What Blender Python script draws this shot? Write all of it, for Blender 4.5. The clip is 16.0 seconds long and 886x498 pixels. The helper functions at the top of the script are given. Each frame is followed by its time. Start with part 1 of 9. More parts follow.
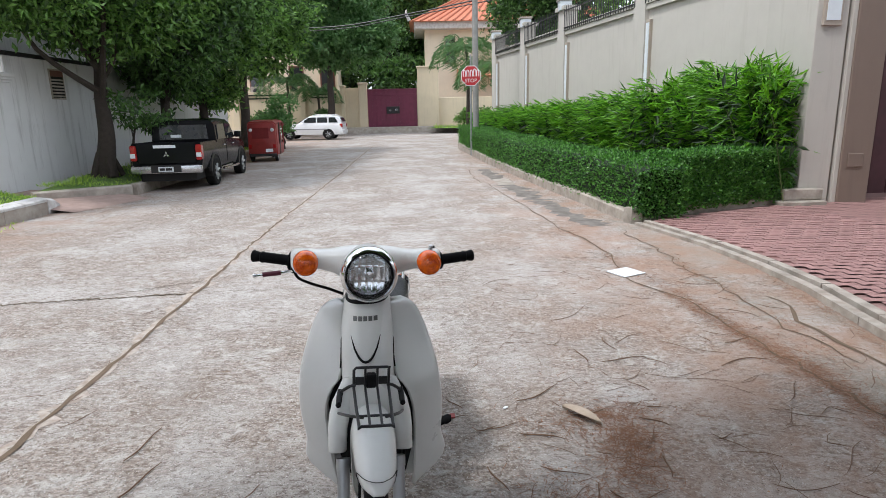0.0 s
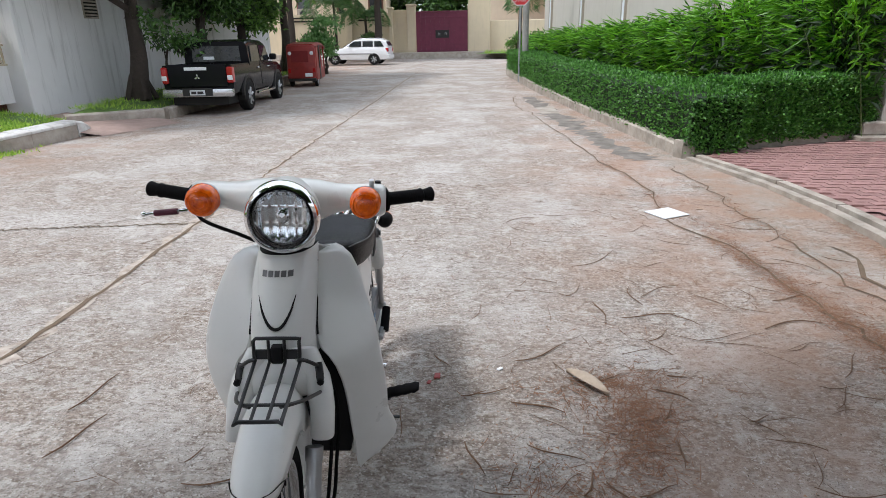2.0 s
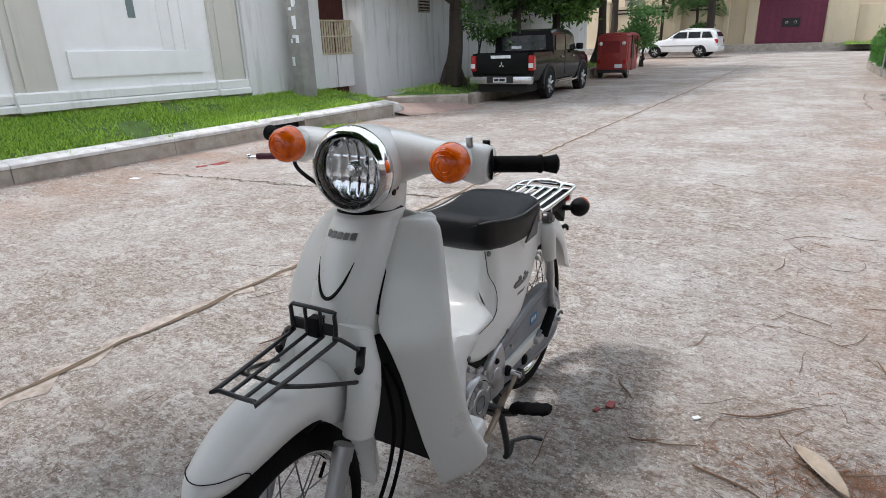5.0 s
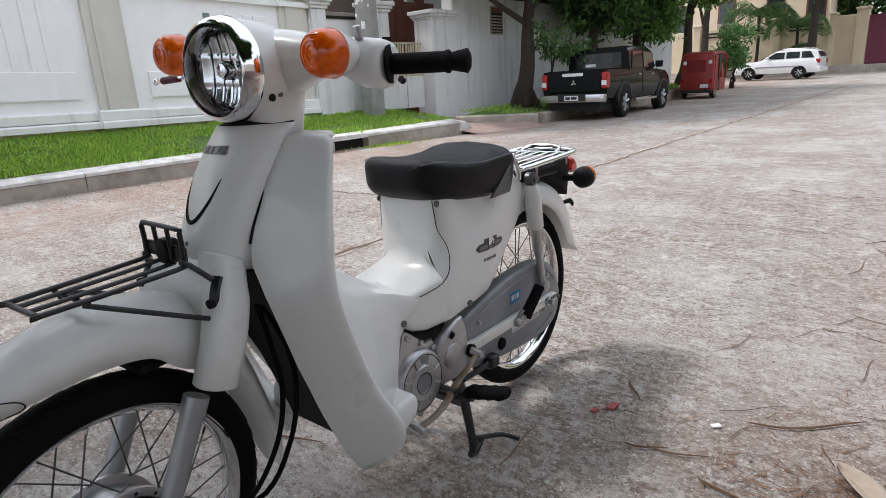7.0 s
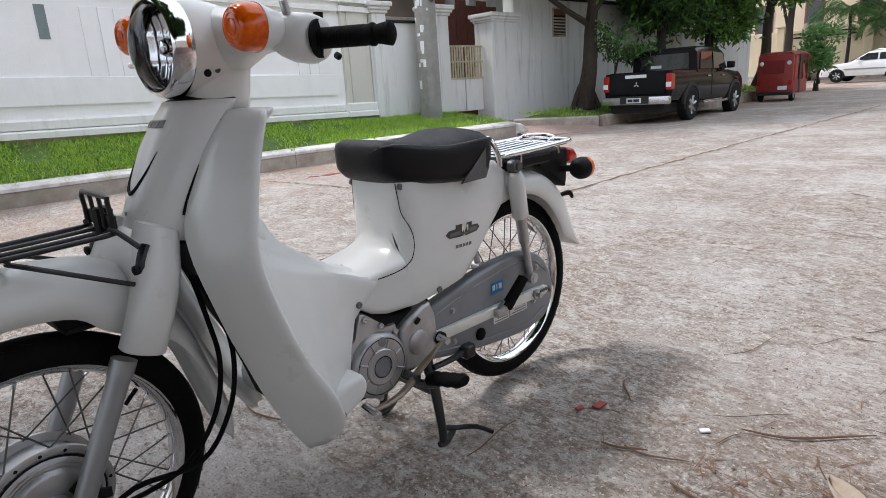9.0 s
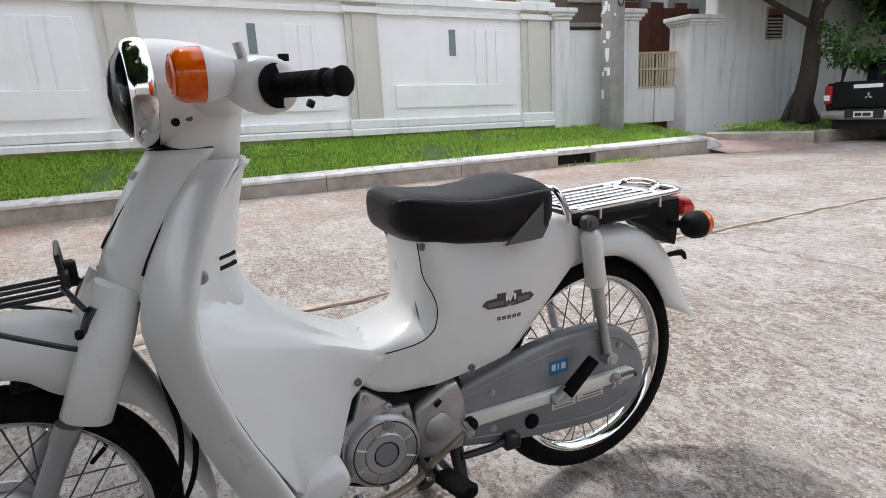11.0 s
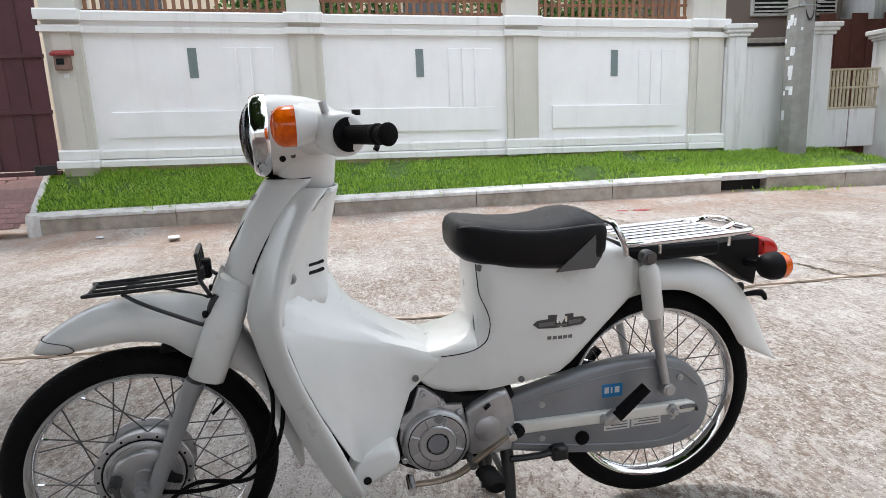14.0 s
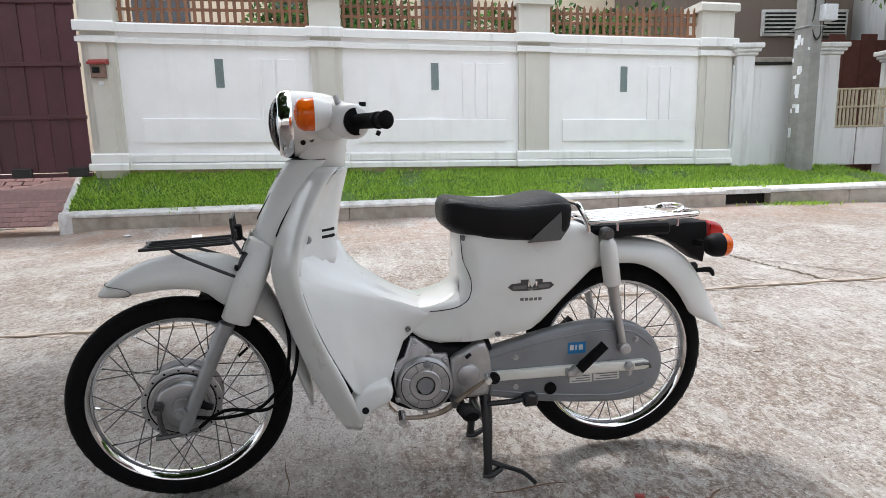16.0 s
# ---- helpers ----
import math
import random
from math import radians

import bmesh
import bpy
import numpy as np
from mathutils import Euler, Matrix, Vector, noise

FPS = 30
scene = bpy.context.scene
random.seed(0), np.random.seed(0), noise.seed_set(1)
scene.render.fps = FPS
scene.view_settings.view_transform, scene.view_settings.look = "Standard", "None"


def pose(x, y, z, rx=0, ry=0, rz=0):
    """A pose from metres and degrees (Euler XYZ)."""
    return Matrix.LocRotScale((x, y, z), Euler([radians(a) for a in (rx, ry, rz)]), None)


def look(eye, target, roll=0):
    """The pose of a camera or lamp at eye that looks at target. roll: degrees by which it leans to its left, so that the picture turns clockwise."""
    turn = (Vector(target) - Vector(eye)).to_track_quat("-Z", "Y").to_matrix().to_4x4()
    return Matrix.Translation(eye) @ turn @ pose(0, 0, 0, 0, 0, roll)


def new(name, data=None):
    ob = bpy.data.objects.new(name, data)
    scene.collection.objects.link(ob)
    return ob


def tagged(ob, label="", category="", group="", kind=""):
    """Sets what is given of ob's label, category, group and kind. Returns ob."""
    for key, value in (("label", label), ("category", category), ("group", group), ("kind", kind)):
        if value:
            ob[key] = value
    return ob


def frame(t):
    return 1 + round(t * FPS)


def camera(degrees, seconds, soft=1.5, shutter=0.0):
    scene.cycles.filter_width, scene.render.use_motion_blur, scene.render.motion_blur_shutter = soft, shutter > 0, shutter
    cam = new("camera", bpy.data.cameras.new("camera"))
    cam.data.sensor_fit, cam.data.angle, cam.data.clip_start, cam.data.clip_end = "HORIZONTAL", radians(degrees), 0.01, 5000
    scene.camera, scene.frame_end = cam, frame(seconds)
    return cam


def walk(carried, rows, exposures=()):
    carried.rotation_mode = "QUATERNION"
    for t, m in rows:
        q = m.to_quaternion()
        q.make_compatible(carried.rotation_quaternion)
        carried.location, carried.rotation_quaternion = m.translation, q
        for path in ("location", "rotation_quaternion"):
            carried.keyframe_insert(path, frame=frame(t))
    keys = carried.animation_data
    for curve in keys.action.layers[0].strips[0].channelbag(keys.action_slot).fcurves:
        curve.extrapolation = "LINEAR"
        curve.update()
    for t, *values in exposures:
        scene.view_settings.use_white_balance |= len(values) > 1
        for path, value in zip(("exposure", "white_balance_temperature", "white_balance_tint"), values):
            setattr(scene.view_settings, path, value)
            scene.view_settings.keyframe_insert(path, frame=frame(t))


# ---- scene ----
# ---- camera ----
cam = camera(73.2, 16.0, soft=0.5)
PATH = [
    (0, (-1.258, 2.366, 1.455), (-1.251, 4.313, 0.999), -1.2),
    (0.5, (-1.196, 2.476, 1.449), (-1.247, 4.422, 0.989), -1.4),
    (1, (-1.144, 2.537, 1.393), (-1.229, 4.467, 0.873), -1.0),
    (1.5, (-1.079, 2.627, 1.361), (-1.19, 4.533, 0.763), -0.8),
    (2, (-0.995, 2.808, 1.363), (-1.158, 4.685, 0.69), -1.1),
    (2.5, (-0.913, 2.918, 1.339), (-1.309, 4.76, 0.668), -2.0),
    (3, (-0.824, 2.993, 1.328), (-1.541, 4.739, 0.666), -4.1),
    (3.5, (-0.781, 3.025, 1.325), (-1.7, 4.672, 0.661), -4.3),
    (4, (-0.752, 3.049, 1.28), (-1.77, 4.642, 0.624), -3.9),
    (4.5, (-0.708, 3.095, 1.238), (-1.744, 4.676, 0.584), -3.4),
    (4.7, (-0.697, 3.149, 1.228), (-1.74, 4.722, 0.568), -2.7),
    (7, (-0.518, 3.56, 0.944), (-1.826, 4.971, 0.398), -3.4),
    (7.5, (-0.452, 3.519, 0.872), (-1.778, 4.917, 0.336), -3.0),
    (8, (-0.392, 3.522, 0.865), (-1.747, 4.893, 0.334), -2.8),
    (8.2, (-0.386, 3.554, 0.851), (-1.76, 4.909, 0.326), -2.8),
    (10.3, (-0.311, 4.025, 0.945), (-1.994, 4.987, 0.452), -4.1),
    (10.5, (-0.352, 4.076, 0.946), (-2.07, 4.977, 0.462), -3.6),
    (11, (-0.387, 4.137, 0.933), (-2.184, 4.882, 0.468), -3.2),
    (11.5, (-0.379, 4.157, 0.904), (-2.27, 4.642, 0.47), -3.3),
    (12, (-0.349, 4.159, 0.895), (-2.276, 4.498, 0.479), -3.3),
    (12.5, (-0.319, 4.17, 0.891), (-2.255, 4.472, 0.49), -2.7),
    (13, (-0.281, 4.204, 0.891), (-2.221, 4.489, 0.501), -2.5),
    (13.5, (-0.226, 4.265, 0.932), (-2.17, 4.522, 0.536), -2.5),
    (14, (-0.169, 4.296, 0.973), (-2.117, 4.529, 0.584), -2.5),
    (14.5, (-0.069, 4.28, 0.912), (-2.022, 4.506, 0.544), -1.9),
    (15, (0.016, 4.289, 0.914), (-1.939, 4.509, 0.553), -1.8),
    (15.5, (0.072, 4.285, 0.932), (-1.886, 4.497, 0.582), -1.6),
    (16, (0.113, 4.325, 0.914), (-1.849, 4.51, 0.574), -1.5),
]
walk(cam, [(t, look(eye, target, roll)) for t, eye, target, roll in PATH], [(0, 0.34, 6040, 10), (4, 0.32, 6040, 10), (7, 0.3, 6140, 12), (9, 0.34, 6140, 12), (11, 0.44, 6190, 12), (13, 0.6, 6190, 10), (16, 0.6, 6190, 10)])


# ---- world, sun, exposure ----
world = bpy.data.worlds.new("sky")
scene.world = world
world.use_nodes = True
_n = world.node_tree
_sky = _n.nodes.new("ShaderNodeTexSky")
_sky.sky_type = "NISHITA"
_sky.sun_disc = False
SUN_ELEV, SUN_AZ = 62.0, 242.0
_sky.sun_elevation, _sky.sun_rotation = radians(SUN_ELEV), radians(SUN_AZ)
_sky.dust_density = 5.0
_sky.air_density = 1.0
_mix = _n.nodes.new("ShaderNodeMixRGB")
_mix.inputs[0].default_value = 0.75
_mix.inputs[2].default_value = (8.6, 8.9, 9.3, 1)
_n.links.new(_sky.outputs[0], _mix.inputs[1])
_n.links.new(_mix.outputs[0], _n.nodes["Background"].inputs[0])
_n.nodes["Background"].inputs[1].default_value = 0.149
sun = new("sun", bpy.data.lights.new("sun", "SUN"))
sun.data.energy, sun.data.angle, sun.data.color = 2.0, radians(8), (1.0, 0.955, 0.9)
sun.matrix_world = look((10 * math.sin(radians(SUN_AZ)) * math.cos(radians(SUN_ELEV)), 10 * math.cos(radians(SUN_AZ)) * math.cos(radians(SUN_ELEV)), 10 * math.sin(radians(SUN_ELEV))), (0, 0, 0))

# ---- materials ----
def mat(name, base, rough=0.6, metal=0.0, dark=None, scale=8.0, amount=0.5, bump=0.0, bump_scale=60.0, stain=None, stain_scale=1.2, stain_amount=0.0,
        rand=0.0, coat=0.0, spec=0.5, rough_var=0.0, alpha=None, trans=0.0, emit=None, sub=0.0):
    """A surface: base colour mixed with a darker one by noise at two scales, stains, relief and a random tint for each object."""
    m = bpy.data.materials.new(name)
    m.use_nodes = True
    nt = m.node_tree
    N, L = nt.nodes, nt.links
    b = N["Principled BSDF"]
    b.inputs["Roughness"].default_value = rough
    b.inputs["Metallic"].default_value = metal
    b.inputs["Coat Weight"].default_value = coat
    b.inputs["Coat Roughness"].default_value = 0.06
    b.inputs["Specular IOR Level"].default_value = spec
    b.inputs["Transmission Weight"].default_value = trans
    if emit:
        b.inputs["Emission Color"].default_value = (*emit[:3], 1)
        b.inputs["Emission Strength"].default_value = emit[3]
    co = N.new("ShaderNodeTexCoord")
    def noise_tex(sc, detail=6.0, r=0.6):
        t = N.new("ShaderNodeTexNoise")
        t.inputs["Scale"].default_value, t.inputs["Detail"].default_value, t.inputs["Roughness"].default_value = sc, detail, r
        L.new(co.outputs["Object"], t.inputs["Vector"])
        return t
    def ramp(src, lo, hi):
        r = N.new("ShaderNodeMapRange")
        r.inputs["From Min"].default_value, r.inputs["From Max"].default_value = lo, hi
        L.new(src, r.inputs["Value"])
        return r.outputs["Result"]
    def mix(fac, a, c):
        x = N.new("ShaderNodeMix")
        x.data_type = "RGBA"
        for sock, v in ((x.inputs[0], fac), (x.inputs[6], a), (x.inputs[7], c)):
            if hasattr(v, "is_linked"):
                L.new(v, sock)
            else:
                sock.default_value = v if isinstance(v, float) else (*v[:3], 1)
        return x.outputs[2]
    dark = dark or [c * 0.6 for c in base]
    col = tuple(base)
    if amount > 0:
        n1 = noise_tex(scale)
        f1 = N.new("ShaderNodeMath"); f1.operation = "MULTIPLY"; f1.inputs[1].default_value = amount
        L.new(ramp(n1.outputs[0], 0.35, 0.7), f1.inputs[0])
        col = mix(f1.outputs[0], col, dark)
    if stain_amount > 0:
        n2 = noise_tex(stain_scale, 8.0, 0.65)
        f2 = N.new("ShaderNodeMath"); f2.operation = "MULTIPLY"; f2.inputs[1].default_value = stain_amount
        L.new(ramp(n2.outputs[0], 0.48, 0.68), f2.inputs[0])
        col = mix(f2.outputs[0], col, stain or dark)
    if rand > 0:
        oi = N.new("ShaderNodeObjectInfo")
        h = N.new("ShaderNodeHueSaturation")
        v = N.new("ShaderNodeMapRange")
        v.inputs["To Min"].default_value, v.inputs["To Max"].default_value = 1 - rand, 1 + rand
        L.new(oi.outputs["Random"], v.inputs["Value"])
        L.new(v.outputs["Result"], h.inputs["Value"])
        if hasattr(col, "is_linked"):
            L.new(col, h.inputs["Color"])
        else:
            h.inputs["Color"].default_value = (*col, 1)
        col = h.outputs["Color"]
    if hasattr(col, "is_linked"):
        L.new(col, b.inputs["Base Color"])
    else:
        b.inputs["Base Color"].default_value = (*col, 1)
    if rough_var > 0:
        n4 = noise_tex(scale * 2.3)
        r4 = N.new("ShaderNodeMapRange")
        r4.inputs["To Min"].default_value, r4.inputs["To Max"].default_value = max(0.02, rough - rough_var), min(1, rough + rough_var)
        L.new(n4.outputs[0], r4.inputs["Value"])
        L.new(r4.outputs["Result"], b.inputs["Roughness"])
    if bump > 0:
        n3 = noise_tex(bump_scale, 5.0)
        bp = N.new("ShaderNodeBump")
        bp.inputs["Strength"].default_value, bp.inputs["Distance"].default_value = 1.0, bump
        L.new(n3.outputs[0], bp.inputs["Height"])
        L.new(bp.outputs["Normal"], b.inputs["Normal"])
    return m

# ---- builders ----
def empty(name, m=None, **tags):
    ob = new(name)
    ob.empty_display_size = 0.05
    if m is not None:
        ob.matrix_world = m
    return tagged(ob, **tags)


def part(name, bm, material, parent=None, label="", m=None, smooth=40):
    """Links a bmesh as one mesh object under a thing or a part."""
    me = bpy.data.meshes.new(name)
    bm.normal_update()
    bm.to_mesh(me)
    bm.free()
    me.materials.append(material)
    if smooth:
        me.polygons.foreach_set("use_smooth", [True] * len(me.polygons))
        me.set_sharp_from_angle(angle=radians(smooth))
    ob = new(name, me)
    if parent is not None:
        ob.parent = parent
    if m is not None:
        ob.matrix_basis = m
    if label:
        tagged(ob, label)
    return ob


def again(ob, m, parent=None, name=None):
    """Another object on the same mesh."""
    o = new(name or ob.name.split(".")[0], ob.data)
    o.parent = parent if parent is not None else ob.parent
    o.matrix_basis = m
    return o


def box(x0, y0, z0, x1, y1, z1, bevel=0.0, bm=None, seg=1):
    b = bmesh.new()
    bmesh.ops.create_cube(b, size=1.0)
    for v in b.verts:
        v.co = Vector((x0 + (v.co.x + 0.5) * (x1 - x0), y0 + (v.co.y + 0.5) * (y1 - y0), z0 + (v.co.z + 0.5) * (z1 - z0)))
    if bevel > 0:
        bmesh.ops.bevel(b, geom=b.edges[:] , offset=bevel, segments=seg, affect="EDGES", profile=0.5)
    if bm is None:
        return b
    return join(bm, b)


def join(bm, b, m=None):
    if m is not None:
        bmesh.ops.transform(b, matrix=m, verts=b.verts[:])
    me = bpy.data.meshes.new("tmp")
    b.to_mesh(me)
    b.free()
    bm.from_mesh(me)
    bpy.data.meshes.remove(me)
    return bm


def smooth_path(pts, n=6):
    """Catmull-Rom through the points."""
    P = [Vector(p) for p in pts]
    if len(P) < 3:
        return P
    out = []
    for i in range(len(P) - 1):
        a, b, c, d = P[max(i - 1, 0)], P[i], P[i + 1], P[min(i + 2, len(P) - 1)]
        for k in range(n):
            t = k / n
            out.append(0.5 * ((2 * b) + (c - a) * t + (2 * a - 5 * b + 4 * c - d) * t * t + (3 * b - a - 3 * c + d) * t ** 3))
    out.append(P[-1])
    return out


def tube(pts, r, sides=8, n=6, bm=None, closed=False, flat=1.0, ends=True):
    """A round bar along a smooth path; r is one radius or one for each given point."""
    given = len(pts)
    P = smooth_path(pts, n) if n > 1 else [Vector(p) for p in pts]
    if hasattr(r, "__len__"):
        R = [float(np.interp(i / (len(P) - 1) * (given - 1), range(given), r)) for i in range(len(P))]
    else:
        R = [r] * len(P)
    b = bmesh.new() if bm is None else bm
    rings = []
    up = None
    for i, p in enumerate(P):
        t = (P[(i + 1) % len(P)] - P[i - 1]) if closed else (P[min(i + 1, len(P) - 1)] - P[max(i - 1, 0)])
        if t.length < 1e-9:
            t = Vector((0, 0, 1))
        t.normalize()
        if up is None:
            up = Vector((0, 0, 1)) if abs(t.z) < 0.9 else Vector((0, 1, 0))
        side = t.cross(up)
        if side.length < 1e-6:
            side = t.cross(Vector((1, 0, 0)))
        side.normalize()
        up = side.cross(t).normalized()
        rings.append([b.verts.new(p + side * (math.cos(2 * math.pi * k / sides) * R[i]) + up * (math.sin(2 * math.pi * k / sides) * R[i] * flat)) for k in range(sides)])
    m = len(rings)
    for i in range(m if closed else m - 1):
        A, B = rings[i], rings[(i + 1) % m]
        for k in range(sides):
            b.faces.new((A[k], A[(k + 1) % sides], B[(k + 1) % sides], B[k]))
    if not closed and ends:
        b.faces.new(rings[0][::-1])
        b.faces.new(rings[-1])
    return b


def lathe(profile, axis="y", sides=48, bm=None, centre=(0, 0, 0), closed=False, arc=None):
    """Turns (along, radius) pairs round an axis."""
    b = bmesh.new() if bm is None else bm
    c = Vector(centre)
    def at(a, r, ang):
        u, v = math.cos(ang) * r, math.sin(ang) * r
        return c + {"x": Vector((a, u, v)), "y": Vector((u, a, v)), "z": Vector((u, v, a))}[axis]
    full = arc is None
    a0, a1 = arc or (0, 2 * math.pi)
    steps = sides if full else sides + 1
    rings = [[b.verts.new(at(a, max(r, 1e-5), a0 + (a1 - a0) * k / sides)) for k in range(steps)] for a, r in profile]
    m = len(rings)
    for i in range(m if closed else m - 1):
        A, B = rings[i], rings[(i + 1) % m]
        for k in range(sides):
            j = (k + 1) % steps
            b.faces.new((A[k], A[j], B[j], B[k]))
    bmesh.ops.recalc_face_normals(b, faces=b.faces[:])
    return b


def loft(sections, closed_ring=True, caps=True, bm=None):
    """Skins a list of rings that have the same number of points."""
    b = bmesh.new() if bm is None else bm
    rings = [[b.verts.new(p) for p in s] for s in sections]
    n = len(rings[0])
    for A, B in zip(rings, rings[1:]):
        for k in range(n if closed_ring else n - 1):
            b.faces.new((A[k], A[(k + 1) % n], B[(k + 1) % n], B[k]))
    if caps and closed_ring:
        b.faces.new(rings[0][::-1])
        b.faces.new(rings[-1])
    bmesh.ops.recalc_face_normals(b, faces=b.faces[:])
    return b


def prism(outline, a0, a1, axis="y", bevel=0.0, seg=2, bm=None):
    """Pushes a flat outline (two coordinates a point) from a0 to a1 along an axis."""
    b = bmesh.new()
    def at(p, a):
        u, v = p
        return {"x": (a, u, v), "y": (u, a, v), "z": (u, v, a)}[axis]
    A = [b.verts.new(at(p, a0)) for p in outline]
    B = [b.verts.new(at(p, a1)) for p in outline]
    n = len(outline)
    b.faces.new(A)
    b.faces.new(B[::-1])
    for k in range(n):
        b.faces.new((A[k], B[k], B[(k + 1) % n], A[(k + 1) % n]))
    bmesh.ops.recalc_face_normals(b, faces=b.faces[:])
    if bevel > 0:
        rim = [e for e in b.edges if len({round({"x": v.co.x, "y": v.co.y, "z": v.co.z}[axis], 5) for v in e.verts}) == 1]
        bmesh.ops.bevel(b, geom=rim, offset=bevel, segments=seg, affect="EDGES", profile=0.5)
    return b if bm is None else join(bm, b)


def rounded(x0, z0, x1, z1, r, n=4):
    """Outline of a rectangle with round corners."""
    out = []
    for cx, cz, a in ((x1 - r, z1 - r, 0), (x0 + r, z1 - r, 90), (x0 + r, z0 + r, 180), (x1 - r, z0 + r, 270)):
        out += [(cx + r * math.cos(radians(a + 90 * k / n)), cz + r * math.sin(radians(a + 90 * k / n))) for k in range(n + 1)]
    return out


def curve2(pts, n=5):
    return [(p.x, p.y) for p in smooth_path([(a, c, 0) for a, c in pts], n)]


def gz(y):
    """Height of the road: flat, then gently up."""
    if y < 4.7:
        return -0.017 * min(1.8, 4.7 - y)
    return 0.0188 * max(4.0, y - 10.0) if y > 12 else (0.0094 / 2 * max(0.0, y - 8.0) ** 2 if y > 8 else 0.0)


# profile of the road sheet along the street
ROAD_Y = (-20, -6, 0, 2.9, 4.7, 8, 9, 10, 11, 12, 14, 17, 20, 24, 30, 36, 60)
ROAD_Z = (-0.031, -0.031, -0.031, -0.031, 0.0, 0.01, 0.022, 0.03, 0.037, 0.043, 0.053, 0.068, 0.082, 0.10, 0.135, 0.17, 0.31)


def road_z(y):
    return float(np.interp(y, ROAD_Y, ROAD_Z))


def lie(turn, size, dx, dy, dz=0.0, slope=0.0, rise=None):
    """How a group of things lies in the street: turned, sized and shifted about a point on the road, with a slope along it."""
    o = Vector((-0.8, 3.2, 0))
    m = Matrix.Translation(o + Vector((dx, dy, dz))) @ Matrix.Rotation(turn, 4, "Z") @ Matrix.Diagonal((size, size, rise or size, 1))
    shear = Matrix.Identity(4)
    shear[2][1] = slope
    return m @ shear @ Matrix.Translation(-o)


LIE_LEFT = lie(0.0103, 1.0, -0.126, 0.043, 0.053, -0.0039)
LIE_FAR = lie(0.0329, 0.9134, 0.038, 0.135, 0.108, -0.0125)
LIE_RIGHT = lie(0.0329, 0.9134, 0.038, 0.135, 0.05, -0.0125)


def settle(before, m):
    """Lays all things built since then into the street."""
    bpy.context.view_layer.update()
    for ob in list(scene.objects):
        if ob.name not in before and ob.parent is None:
            ob.matrix_world = m @ ob.matrix_world


M = {}


def leafmat(name, c0, c1, gloss=0.45, trans=0.35):
    """Leaves: a colour between two for each leaf, with light shining through."""
    m = bpy.data.materials.new(name)
    m.use_nodes = True
    N, L = m.node_tree.nodes, m.node_tree.links
    b = N["Principled BSDF"]
    b.inputs["Roughness"].default_value = gloss
    g = N.new("ShaderNodeNewGeometry")
    r = N.new("ShaderNodeValToRGB")
    r.color_ramp.elements[0].color, r.color_ramp.elements[1].color = (*c0, 1), (*c1, 1)
    L.new(g.outputs["Random Per Island"], r.inputs[0])
    L.new(r.outputs[0], b.inputs["Base Color"])
    t = N.new("ShaderNodeBsdfTranslucent")
    h = N.new("ShaderNodeHueSaturation")
    h.inputs["Value"].default_value, h.inputs["Saturation"].default_value = 1.6, 1.1
    L.new(r.outputs[0], h.inputs["Color"])
    L.new(h.outputs[0], t.inputs["Color"])
    x = N.new("ShaderNodeMixShader")
    x.inputs[0].default_value = trans
    L.new(b.outputs[0], x.inputs[1])
    L.new(t.outputs[0], x.inputs[2])
    L.new(x.outputs[0], N["Material Output"].inputs["Surface"])
    return m


